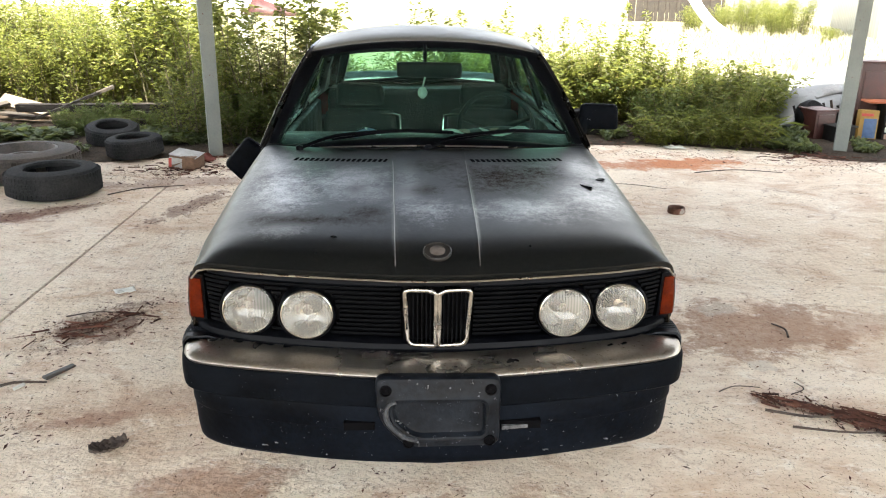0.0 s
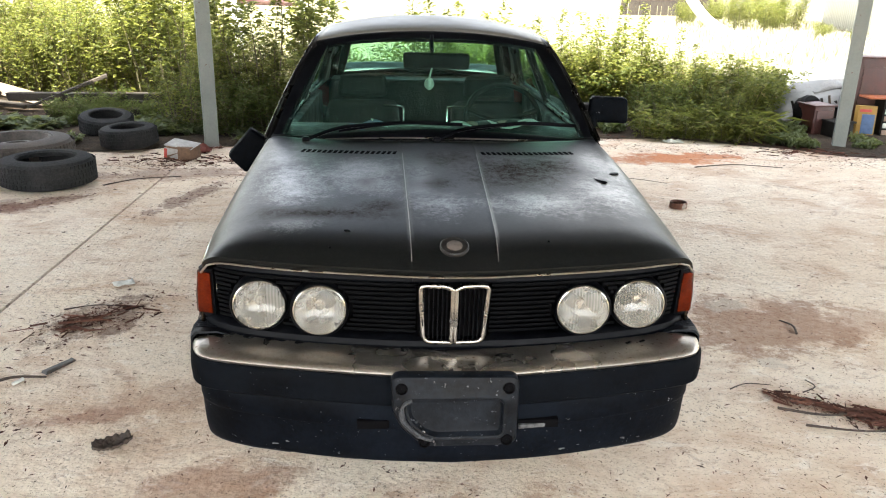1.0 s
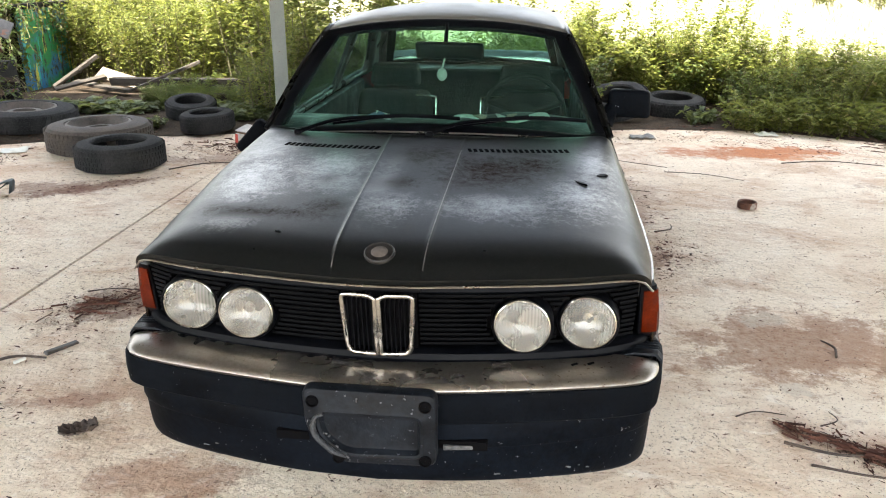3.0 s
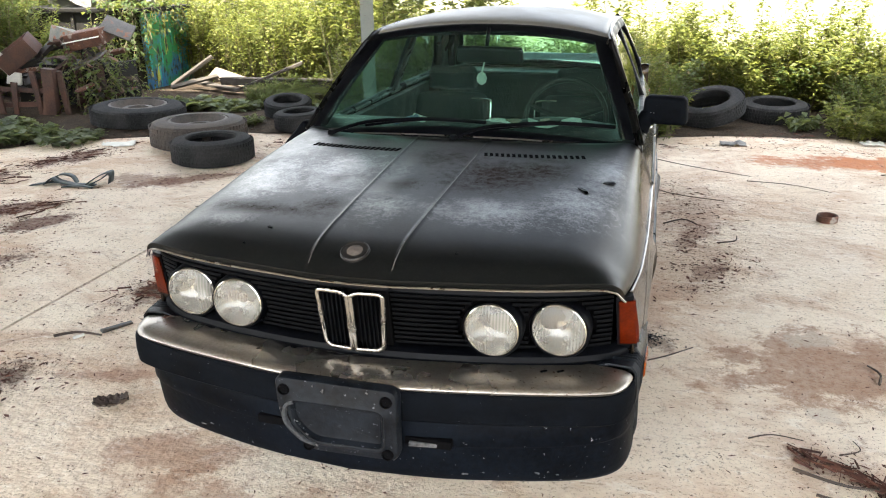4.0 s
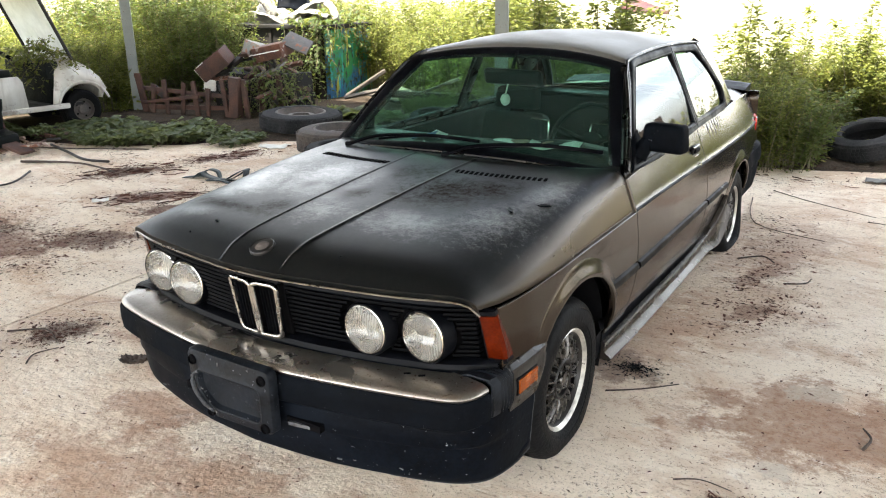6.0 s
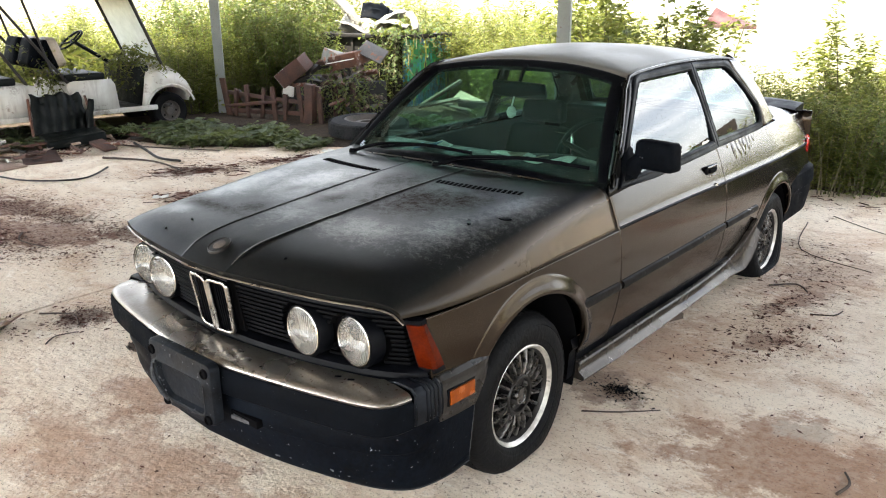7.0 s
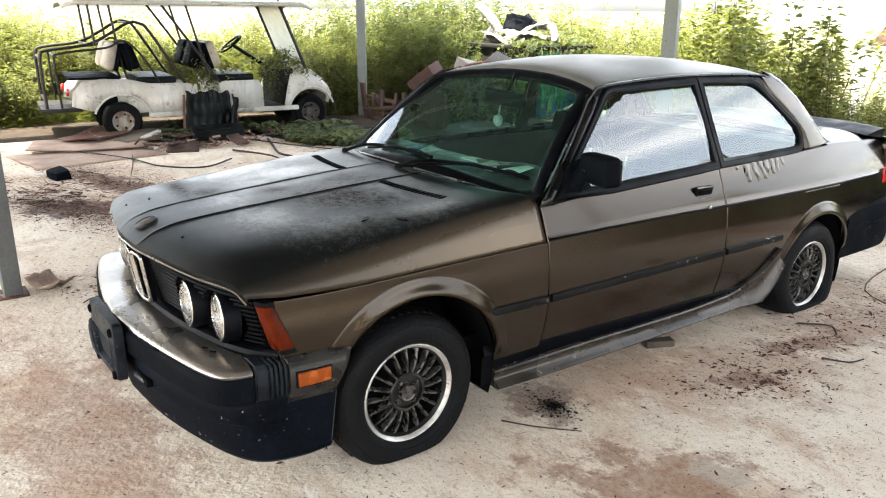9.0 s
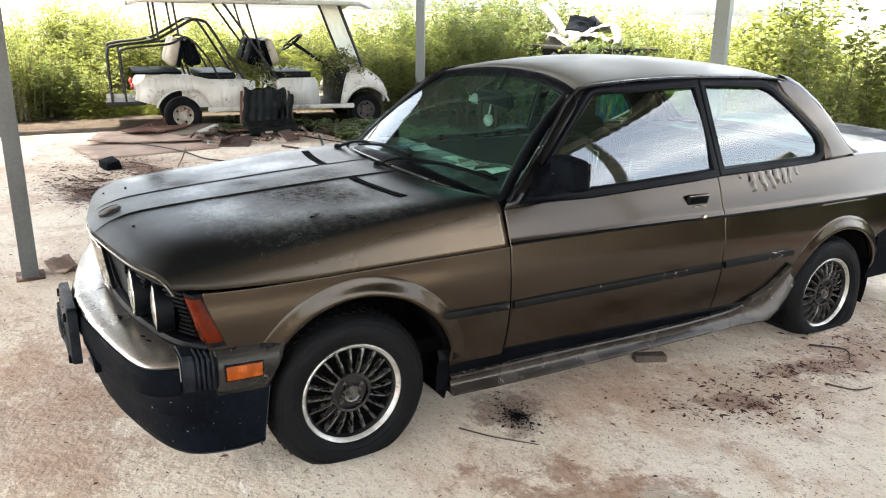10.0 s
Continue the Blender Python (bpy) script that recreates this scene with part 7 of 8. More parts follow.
for k in range(58):
    big = k < 10
    sx, sy, sz = (rj.uniform(0.12, 0.34), rj.uniform(0.05, 0.16), rj.uniform(0.01, 0.05)) if big else (rj.uniform(0.05, 0.3), rj.uniform(0.012, 0.05), rj.uniform(0.008, 0.025))
    ob = part("scrap_piece", boxed((0, 0, 0), (sx, sy, sz), 0.003, n=1, jitter=0.008), ("white_panel" if k in (3, 15) else rj.choice(("redwood", "rust", "debris", "box_dark", "card", "bark"))))
    ob.matrix_basis = pose(-6.2 + rj.uniform(-0.45, 0.5), 4.85 + rj.uniform(-1.0, 0.95), 0.02 + rj.random() * 0.07, rj.uniform(-12, 12), rj.uniform(-14, 14), rj.uniform(0, 180))
    tagged(ob, "broken scrap piece in the litter by the torn seat", "scrap", "scrap by the cart")

# boards on the slab
for x, y, z, a, sx, sy, mat, lab in ((-5.95, 3.30, 0.012, 8, 0.95, 1.35, "card", "damp brown board lying on the slab"), (-6.55, 3.45, 0.03, -14, 0.85, 1.25, "card", "warped board on top of another"), (-6.75, 4.15, 0.05, 20, 0.5, 0.9, "wood", "pale split board in a scrap heap"), (-6.0, 4.35, 0.012, 70, 0.35, 0.8, "redwood", "reddish scrap board on the slab"), (-6.9, 3.6, 0.07, 35, 0.45, 0.8, "rust", "curled rusty sheet on the boards")):
    bm = bmesh.new()
    rows = []
    for v in steps(-0.5, 0.5, 12):
        rows.append([(u * sx * (1 + 0.05 * noise.noise(Vector((v * 6, u, x)))), v * sy * (1 + 0.05 * noise.noise(Vector((u * 6, y, v)))), 0.05 * z / 0.03 * max(0, noise.noise(Vector((u * 1.6 + x, v * 1.8, y)))) * 0.8) for u in steps(-0.5, 0.5, 10)])
    grid(bm, rows)
    ob = part("board", bm, mat, thick=0.012)
    ob.matrix_basis = pose(x, y, z, 0, 0, a)
    tagged(ob, lab, "board")

# ---------------------------------------------------------------- painted box with scrap on its roof
hut = thing("steel_box", pose(-6.53, 10.0, 0, 0, 0, 1), "dark steel box overgrown by vines, one side sprayed green and blue", "storage box")
part("body", boxed((0, 0, 0.5), (1.98, 1.15, 1.0), 0.01), "box_dark", hut)
part("painted_side", boxed((0.994, 0, 0.5), (0.012, 1.13, 0.98), 0.003), "graffiti", hut, "side sprayed green, yellow and blue")
part("lid", boxed((0, 0, 1.03), (2.10, 1.26, 0.05), 0.008), "box_dark", hut)
for x in (-0.66, 0.0, 0.66):
    part("rib", boxed((x, -0.585, 0.5), (0.05, 0.03, 0.97), 0.006), "box_dark", hut)


def vines(name, label, strands, seed, size=0.06, material="leaf2", every=0.022):
    """Trailing stems from given points, each (start, heading, length), hung with folded leaves."""
    rg = random.Random(seed)
    ob = thing(name, pose(0, 0, 0), label, "vine", "vines on the scrap")
    verts, faces, sv, sf = [], [], [], []
    for start, head, ln in strands:
        p, d, gone = Vector(start), Vector(head).normalized(), 0.0
        prev = None
        while gone < ln:
            k = len(sv)
            sv += [p + Vector((0.004 * math.cos(b), 0.004 * math.sin(b), 0)) for b in (0, 2.1, 4.2)]
            if prev is not None:
                sf += [(prev + j, prev + (j + 1) % 3, k + (j + 1) % 3, k + j) for j in range(3)]
            prev = k
            if rg.random() < 0.85:
                b = rg.uniform(0, 2 * math.pi)
                o = Vector((math.cos(b), math.sin(b), rg.uniform(-0.9, 0.3))).normalized()
                q = p + o * rg.uniform(0.0, 0.05)
                l_ = size * rg.uniform(0.5, 1.25)
                s_ = o.cross(Vector((rg.uniform(-0.4, 0.4), rg.uniform(-0.4, 0.4), 1))).normalized() * l_ * 0.38
                k = len(verts)
                verts += [q, q + o * l_ * 0.4 + s_, q + o * l_ + Vector((0, 0, -0.2 * l_)), q + o * l_ * 0.4 - s_]
                faces += [(k, k + 1, k + 2), (k, k + 2, k + 3)]
            d = (d + Vector((rg.uniform(-0.35, 0.35), rg.uniform(-0.35, 0.35), rg.uniform(-0.45, 0.2))) * 0.35).normalized()
            if p.z < 0.03 and d.z < 0:
                d.z = 0.02
            p = p + d * every
            gone += every
    for nm, vv, ff, mat in (("foliage", verts, faces, material), ("stalk", sv, sf, "stem")):
        me = bpy.data.meshes.new(nm)
        me.from_pydata(vv, [], ff)
        me.materials.append(M[mat])
        o_ = new(nm, me)
        o_.parent = ob
        tagged(o_, kind="stuff")
    return ob


rv = random.Random(5)
U = rv.uniform
vines("vine", "green vines trailing over the steel box's corner", [((U(-5.95, -5.5), 9.40 + U(-0.05, 0.05), U(1.0, 1.12)), (U(-0.4, 0.2), -0.25, -1), U(0.35, 1.05)) for _ in range(34)] + [((-5.46 + U(0, 0.05), U(9.4, 10.3), U(1.0, 1.12)), (0.2, U(-0.3, 0.3), -1), U(0.12, 0.45)) for _ in range(22)] + [((U(-6.0, -5.5), U(9.4, 10.3), 1.07), (U(-1, 1), U(-1, 1), 0.4), U(0.25, 0.5)) for _ in range(60)], 31)
vines("vine", "tangled vines over the scrap heap's side", [((U(-7.6, -6.2), 9.38 + U(-0.1, 0.05), U(0.75, 1.12)), (U(-0.5, 0.5), -0.3, -1), U(0.3, 1.0)) for _ in range(22)], 32, 0.055, "leaf2")
vines("vine", "vines creeping through the scrap heap", [((U(-5.6, -4.7), U(7.7, 8.3), U(0.2, 0.75)), (U(-1, 1), U(-0.6, 0.2), -0.3), U(0.3, 0.8)) for _ in range(60)], 33, 0.055, "leaf2")
vines("vine", "vines climbing the golf cart's dash", [((U(-7.6, -6.8), U(6.0, 6.35), U(0.75, 0.95)), (U(-1, 1), U(-1, 1), U(-0.5, 0.6)), U(0.2, 0.6)) for _ in range(95)] + [((U(-7.5, -6.95), U(4.85, 5.25), U(0.7, 1.05)), (U(-1, 1), U(-1, 1), U(-0.8, 0.4)), U(0.2, 0.5)) for _ in range(60)], 34, 0.05, "leaf")

# cracked white shells heaped on the lid
for i, (x, y, z, rx, ry, rz, sx, sy) in enumerate(((-6.7, 9.8, 1.15, 12, 20, 10, 0.75, 0.45), (-6.2, 9.9, 1.20, -18, -24, 60, 0.6, 0.4), (-6.5, 10.15, 1.32, 30, -14, 120, 0.7, 0.36), (-5.95, 9.75, 1.13, 10, -6, 200, 0.5, 0.36), (-7.0, 9.95, 1.20, -14, 24, 300, 0.55, 0.4), (-6.95, 9.7, 1.38, 20, 48, 20, 0.7, 0.2), (-6.35, 9.75, 1.36, 55, 10, 40, 0.42, 0.26), (-5.8, 9.95, 1.2, 30, -30, 150, 0.5, 0.14))):
    bm = bmesh.new()
    grid(bm, [[(u * sx, v * sy, 0.22 * (0.25 - u * u) + 0.3 * (0.25 - v * v) * (1 if i % 2 else -0.4) + 0.03 * noise.noise(Vector((u * 5 + i, v * 5, 0)))) for u in steps(-0.5, 0.5, 12)] for v in steps(-0.5, 0.5, 9)])
    ob = part("broken_shell", bm, "plastic" if i in (2, 6) else "grey_shell", thick=0.015)
    ob.matrix_basis = pose(x, y, z, rx, ry, rz)
    tagged(ob, "cracked white plastic fairing heaped on the steel box", "scrap", "scrap on the box")

# ---------------------------------------------------------------- broken fence and scrap heap
fence = thing("broken_fence", pose(-6.08, 7.40, 0.0, 0, 0, 8), "broken red-brown wooden fence panel before a scrap heap", "fence")
for i, (x, h, t) in enumerate(((-0.78, 0.54, -5), (-0.60, 0.40, 7), (-0.38, 0.46, -6), (-0.10, 0.44, 9), (0.10, 0.46, -11), (0.30, 0.38, 4), (0.56, 0.50, -3), (0.68, 0.54, 6))):
    part("slat", boxed((x, 0.0, h / 2), (0.06 if i not in (0, 7) else 0.09, 0.025, h), 0.004, rot(rnd.uniform(-7, 7), t, rnd.uniform(-6, 6)), jitter=0.009), "redwood", fence)
for z, t in ((0.12, -2), (0.31, 2.5)):
    part("rail", boxed((-0.05, 0.03, z), (1.5, 0.028, 0.055), 0.004, rot(0, t, 0), jitter=0.009), "redwood", fence)
part("broken_rail", boxed((-0.3, -0.03, 0.22), (0.9, 0.02, 0.045), 0.003, rot(6, -7, 3), jitter=0.01), "redwood", fence)
for x, y, z, rx, ry, rz, sx, sy, sz, mat, lab, nm in (
    (-5.36, 7.50, 0.27, 3, 4, 20, 0.12, 0.10, 0.54, "redwood", "stump of a red-brown wooden post", "wooden_post"),
    (-5.24, 7.56, 0.25, -3, -5, 10, 0.06, 0.06, 0.50, "redwood", "leaning red-brown wooden post", "wooden_post"),
    (-5.40, 8.0, 0.25, -2, 2, 0, 0.07, 0.05, 0.50, "redwood", "upright leg of a broken table", "table_leg"),
    (-5.08, 8.0, 0.26, 2, -3, 0, 0.06, 0.05, 0.54, "redwood", "upright leg of a broken table", "table_leg"),
    (-5.62, 8.25, 0.76, -16, 12, -15, 0.36, 0.30, 0.20, "teal_metal", "dull green metal box tipped on the heap", "metal_box"),
    (-5.28, 8.15, 0.80, 8, -10, 8, 0.44, 0.30, 0.17, "rust", "rust-red casing on the heap", "metal_box"),
    (-5.0, 8.3, 0.90, 34, 26, 30, 0.34, 0.28, 0.015, "dull_plate", "pale panel leaning on the heap", "metal_plate"),
    (-5.2, 8.0, 0.57, 24, -20, -8, 0.40, 0.22, 0.012, "dull_plate", "bent grey metal plate", "metal_plate"),
    (-5.36, 7.92, 0.77, 0, -11, 4, 0.74, 0.02, 0.015, "white_panel", "pale thin rod across the heap", "rod"),
    (-5.9, 8.3, 0.26, 0, 4, 12, 0.75, 0.5, 0.5, "box_dark", "broken dark cupboard carcass under the heap", "cupboard"),
    (-5.25, 8.35, 0.26, 0, -5, -8, 0.5, 0.4, 0.48, "box_dark", "dark broken cabinet under the heap", "cabinet"),
    (-6.62, 7.38, 0.30, 12, 30, 10, 0.16, 0.02, 0.12, "dull_plate", "scrap of grey sheet hung on the fence", "metal_plate"),
    (-5.92, 7.62, 0.40, 20, 14, 30, 0.14, 0.02, 0.14, "paper", "torn white scrap behind the fence", "metal_plate"),
):
    ob = part(nm, boxed((0, 0, 0), (sx, sy, sz), 0.008, jitter=0.012), mat)
    ob.matrix_basis = pose(x, y, z, rx, ry, rz)
    tagged(ob, lab, nm.replace("_", " "), "scrap heap")

# upturned drawer with a pale front edge
drawer = thing("drawer", pose(-5.90, 7.72, 0.66, 14, -34, 22), "upturned wooden drawer with a white edge on the heap", "drawer", "scrap heap")
part("floor", boxed((0, 0, -0.10), (0.40, 0.32, 0.015), 0.003), "redwood", drawer)
for x in (-0.20, 0.20):
    part("side", boxed((x, 0, 0), (0.02, 0.32, 0.20), 0.003), "white_panel" if x < 0 else "redwood", drawer)
for y in (-0.16, 0.16):
    part("end", boxed((0, y, 0), (0.40, 0.02, 0.20), 0.003), "redwood", drawer)
# small broken pieces through the heap
rh = random.Random(17)
for k in range(70):
    x, y = rh.uniform(-6.35, -4.85), rh.uniform(7.7, 8.5)
    top = 0.75 * math.exp(-(((x + 5.5) / 0.6) ** 2))
    sx, sy, sz = rh.uniform(0.06, 0.32), rh.uniform(0.02, 0.10), rh.uniform(0.008, 0.05)
    ob = part("scrap_piece", boxed((0, 0, 0), (sx, sy, sz), 0.003, n=1, jitter=0.008), rh.choice(("box_dark", "rust", "redwood", "black_metal", "bark", "dull_plate" if k % 4 == 0 else "box_dark")))
    ob.matrix_basis = pose(x, y, 0.05 + top * rh.uniform(0.3, 1.1), rh.uniform(-50, 50), rh.uniform(-50, 50), rh.uniform(0, 180))
    tagged(ob, "small broken scrap piece in the heap", "scrap", "scrap heap")

# planks and beams by the weeds
for x, y, z, rx, ry, rz, ln, w, t, mat in ((-4.31, 9.6, 0.165, 28, 13, -6, 0.74, 0.20, 0.03, "wood"), (-4.55, 9.45, 0.10, 0, 4, -20, 0.9, 0.10, 0.04, "dark_timber"), (-3.3, 9.3, 0.20, 0, 0, 3, 2.0, 0.09, 0.09, "dark_timber"), (-2.7, 9.2, 0.12, 0, 2, -6, 1.6, 0.08, 0.08, "dark_timber"), (-3.0, 9.0, 0.07, 0, 0, 8, 1.5, 0.12, 0.08, "dark_timber"), (-4.75, 9.35, 0.16, 8, -10, 45, 0.6, 0.08, 0.03, "dark_timber"), (-5.0, 9.7, 0.25, 10, -28, 60, 0.7, 0.05, 0.03, "dark_timber"), (-3.6, 9.15, 0.28, 0, -20, 30, 0.9, 0.035, 0.03, "dark_timber")):
    ob = part("plank", boxed((0, 0, 0), (ln, w, t), 0.004, jitter=0.01), mat)
    ob.matrix_basis = pose(x, y, z, rx, ry, rz)
    tagged(ob, "weathered plank in a tangle at the weeds' edge", "plank", "loose timber")

# carton by the post
carton = thing("carton", pose(-1.80, 7.02, 0.0, 0, 0, -18), "crushed soaked carton with red and white printed top", "carton")
part("body", boxed((0, 0, 0.055), (0.25, 0.19, 0.11), 0.008, rot(2, 5, 0), taper=0.93, jitter=0.012), "card_dark", carton)
part("printed_side", boxed((-0.06, -0.098, 0.055), (0.13, 0.006, 0.085), 0.002, rot(0, 5, 0)), "print_grey", carton)
part("red_print", boxed((-0.112, -0.1015, 0.055), (0.03, 0.004, 0.08), 0.001, rot(0, 5, 0)), "red_print", carton)
part("flap", boxed((0.0, 0.0, 0.118), (0.24, 0.18, 0.008), 0.002, rot(6, 5, 4), jitter=0.01), "print_grey", carton)
bm = bmesh.new()
grid(bm, [[(0.10 * u, 0.07 * v, 0.02 + 0.06 * (1 - u * u) * (1 - v * v) + 0.035 * noise.noise(Vector((u * 3, v * 3, 2)))) for u in steps(-1, 1, 12)] for v in steps(-1, 1, 10)])
tagged(part("rag", bm, "faded_red", thick=0.004, at=pose(-1.72, 7.25, 0.0)), "crumpled faded red rag behind the carton", "rag")

# ---------------------------------------------------------------- covered wreck, cabinet and boxes by the far post
wreck = thing("covered_wreck", pose(5.0, 9.15, 0.0, 0, 0, 6), "grey weathered sheet metal over a scrapped machine", "scrap vehicle")
bm = bmesh.new()
rows = []
for v in steps(-1, 1, 18):
    rows.append([(0.62 * u + 0.08 * v, 0.42 * v, 0.50 + 0.17 * v + 0.10 * u - 0.09 * u * u - 0.05 * v * v + 0.03 * noise.noise(Vector((u * 2.2, v * 2.2, 5))) - 0.05 * max(0, -u - 0.5)) for u in steps(-1, 1, 22)])
grid(bm, rows)
part("cover_sheet", bm, "sheet", wreck, thick=0.015)
bm = bmesh.new()
grid(bm, [[(0.34 + 0.5 * u, 0.14 + 0.32 * v, 0.585 + 0.10 * v + 0.03 * u - 0.06 * u * u + 0.03 * noise.noise(Vector((u * 3, v * 3, 9)))) for u in steps(-1, 1, 14)] for v in steps(-1, 1, 10)])
part("upper_sheet", bm, "tarp", wreck, thick=0.012)
part("carcass", boxed((0.12, 0.1, 0.18), (1.0, 0.55, 0.34), 0.05), "box_dark", wreck)
for k in range(9):
    bm = bmesh.new()
    u0 = -0.55 + 0.09 * k
    tube(bm, smooth_path([(u0, -0.36, 0.34 + 0.03 * (k % 3)), (u0 + 0.03, -0.4, 0.2), (u0 + 0.05 * (k % 2), -0.42, 0.04)], 4), 0.014, 6)
    part("torn_edge", bm, "bark" if k % 2 else "box_dark", wreck)
bm = bmesh.new()
lathe(bm, [(0.12, 0.0), (0.20, 0.0), (0.22, 0.03), (0.22, 0.12), (0.20, 0.15), (0.12, 0.15)], 30, Matrix.Translation((-0.38, -0.38, 0.16)) @ rot(62, 0, 25).to_4x4())
part("wheel", bm, "rubber", wreck)
for nm, x, y, z, a, sx, sy, sz, mat, lab in (("cabinet", 4.66, 8.50, 0.165, 10, 0.25, 0.28, 0.33, "dark_red", "dark red wooden cabinet on the soil"), ("crate", 4.80, 8.28, 0.09, 8, 0.24, 0.22, 0.19, "box_dark", "dark box beside the cabinet"), ("cupboard", 5.32, 8.72, 0.42, -8, 0.36, 0.34, 0.82, "dark_red", "red-brown wooden cupboard behind the post")):
    ob = thing(nm, pose(x, y, z - sz / 2, 0, 0, a), lab, nm)
    part("body", boxed((0, 0, sz / 2), (sx, sy, sz), 0.012), mat, ob)
    part("top", boxed((0, 0, sz + 0.008), (sx + 0.03, sy + 0.03, 0.018), 0.004), mat, ob)
    part("front_panel", boxed((0, -sy / 2 - 0.004, sz / 2), (sx * 0.8, 0.012, sz * 0.78), 0.004), mat, ob)
poster = thing("printed_box", pose(5.16, 8.38, 0.02, -4, 0, -14), "yellow printed box leaning by the post", "printed box")
part("body", boxed((0, 0, 0.16), (0.19, 0.12, 0.33), 0.006), "yellow_print", poster)
part("picture", boxed((0.015, -0.063, 0.13), (0.13, 0.006, 0.21), 0.002), "blue_card", poster)
part("red_bar", boxed((-0.02, -0.063, 0.275), (0.12, 0.006, 0.03), 0.002), "red_print", poster)
shelf = thing("shelf_box", pose(5.43, 8.40, 0.02, 0, 0, -6), "orange-topped box of stacked books", "box")
part("body", boxed((0, 0, 0.20), (0.24, 0.22, 0.40), 0.006), "box_dark", shelf)
for k in range(5):
    part("book", boxed((0, -0.1, 0.05 + k * 0.075), (0.2, 0.05, 0.055), 0.004), "paper" if k % 2 else "card", shelf)
part("top", boxed((-0.1, 0, 0.415), (0.40, 0.25, 0.02), 0.004), "orange_paint", shelf)

# ---------------------------------------------------------------- distance: walls, fence, leaning trunk, far hut
for nm, x, y, w, h, a, mat, lab in (("wall_far", -12.0, 68, 58, 7.0, 0, "white_wall", "sunlit white wall far behind"), ("wall_board", 23.3, 67.5, 6.2, 6.0, 0, "eave_shade_board", "brown board wall far behind, coloured dark for eave shade"), ("wall_grey", 34.5, 66.5, 15, 6.0, 6, "grey_wall", "grey stained wall in the distance")):
    ob = part(nm, boxed((0, 0, h / 2 - 0.5), (w, 0.3, h), 0.02), mat)
    ob.matrix_basis = pose(x, y, 0, 0, 0, a)
    tagged(ob, lab, "wall", kind="structure")
hall = thing("warehouse", pose(19.0, 24.8, 0, 0, 0, -20), "pale corrugated-sheet warehouse in the sun with dark windows", "warehouse")
part("wall", boxed((6.0, 0.05, 2.55), (19.0, 0.1, 5.7), 0.02), "corrugated", hall)
bm = bmesh.new()
grid(bm, [[(-3.5 + 0.05 * math.sin(y * 16), y, z) for y in steps(0.1, 10.0, 260)] for z in (-0.3, 5.4)])
part("side_wall", bm, "corrugated", hall, "pale corrugated sheet wall", thick=0.02)
bm = bmesh.new()
grid(bm, [[(x, y, z) for x in (-4.0, 16.0)] for y, z in ((-0.9, 5.35), (5.0, 6.9), (10.5, 5.35))])
part("roof", bm, "grey_wall", hall, thick=0.15)
part("eave_board", boxed((6.0, -0.85, 5.3), (20.0, 0.06, 0.3), 0.01), "dark_timber", hall)
for x in (0.4, 3.6, 6.8, 10.0, 13.2):
    win = part("window", boxed((x, -0.05, 3.2), (1.9, 0.12, 1.25), 0.01), "box_dark", hall)
    part("sill", boxed((x, -0.12, 2.52), (2.1, 0.18, 0.08), 0.01), "grey_wall", win)
bm = bmesh.new()
tube(bm, smooth_path([(11.5, 26.0, -0.1), (10.7, 26.2, 0.28), (10.1, 26.4, 0.75), (9.55, 26.6, 1.5), (9.2, 26.8, 2.4)], 5), 0.17, 10)
tagged(part("leaning_trunk", bm, "white_wall"), "bleached leaning trunk in the sunlit field", "trunk")
bm = bmesh.new()
for k in range(26):
    x = 13.2 + 0.22 * k
    box(bm, (x, 47.0 + 0.06 * math.sin(k * 2.2), 1.1 + 0.15 * math.sin(k * 5.1)), (0.20, 0.05, 2.9))
tagged(part("wall_boards", bm, "dark_timber", smooth=False), "grey-brown board fence across the field", "fence", kind="structure")
for x, y, k in ((13.0, 30.0, 1.2), (13.9, 29.5, 1.0), (14.6, 31.0, 1.3), (12.4, 31.5, 1.0), (13.5, 25.0, 0.5), (14.2, 24.5, 0.4), (15.2, 30.5, 1.3), (11.9, 33.0, 1.0), (12.8, 35.0, 0.9)):
    put(2, x, y, k)
for x, y, k in ((15.6, 38.0, 1.1), (16.6, 38.6, 1.3), (17.5, 39.2, 1.2), (18.4, 39.8, 1.4), (19.4, 40.4, 1.2), (16.0, 40.0, 1.0), (16.0, 33.5, 0.6), (17.0, 34.5, 0.5), (14.9, 27.2, 0.45), (15.3, 28.6, 0.5)):
    put(2, x, y, k)
# pale dry grass over the field
rg = random.Random(77)
verts, faces = [], []
for i in range(26000):
    y = 11.5 + 26 * rg.random() ** 1.6
    x = rg.uniform(0.1, 0.62) * y
    h, a = rg.uniform(0.1, 0.42), rg.uniform(0, 6.28)
    lean, w = Vector((math.cos(a), math.sin(a), 0)) * h * rg.uniform(0.2, 0.8), 0.003 + 0.0004 * y
    b = Vector((x, y, -0.05))
    sd_ = Vector((1, -0.35, 0)).normalized() * w
    k = len(verts)
    verts += [b - sd_, b + sd_, b + lean * 0.4 + sd_ * 0.8 + Vector((0, 0, h * 0.6)), b + lean * 0.4 - sd_ * 0.8 + Vector((0, 0, h * 0.6)), b + lean + Vector((0, 0, h))]
    faces += [(k, k + 1, k + 2, k + 3), (k + 3, k + 2, k + 4)]
me = bpy.data.meshes.new("dry_grass")
me.from_pydata(verts, [], faces)
me.materials.append(M["straw"])
tagged(new("dry_grass", me), "pale sunlit dry grass over the field", "grass", kind="stuff")
shed = thing("lean_to", pose(-2.35, 12.5, -0.05, 0, 0, -25), "white-posted lean-to frame with a torn rust-red cloth", "lean-to")
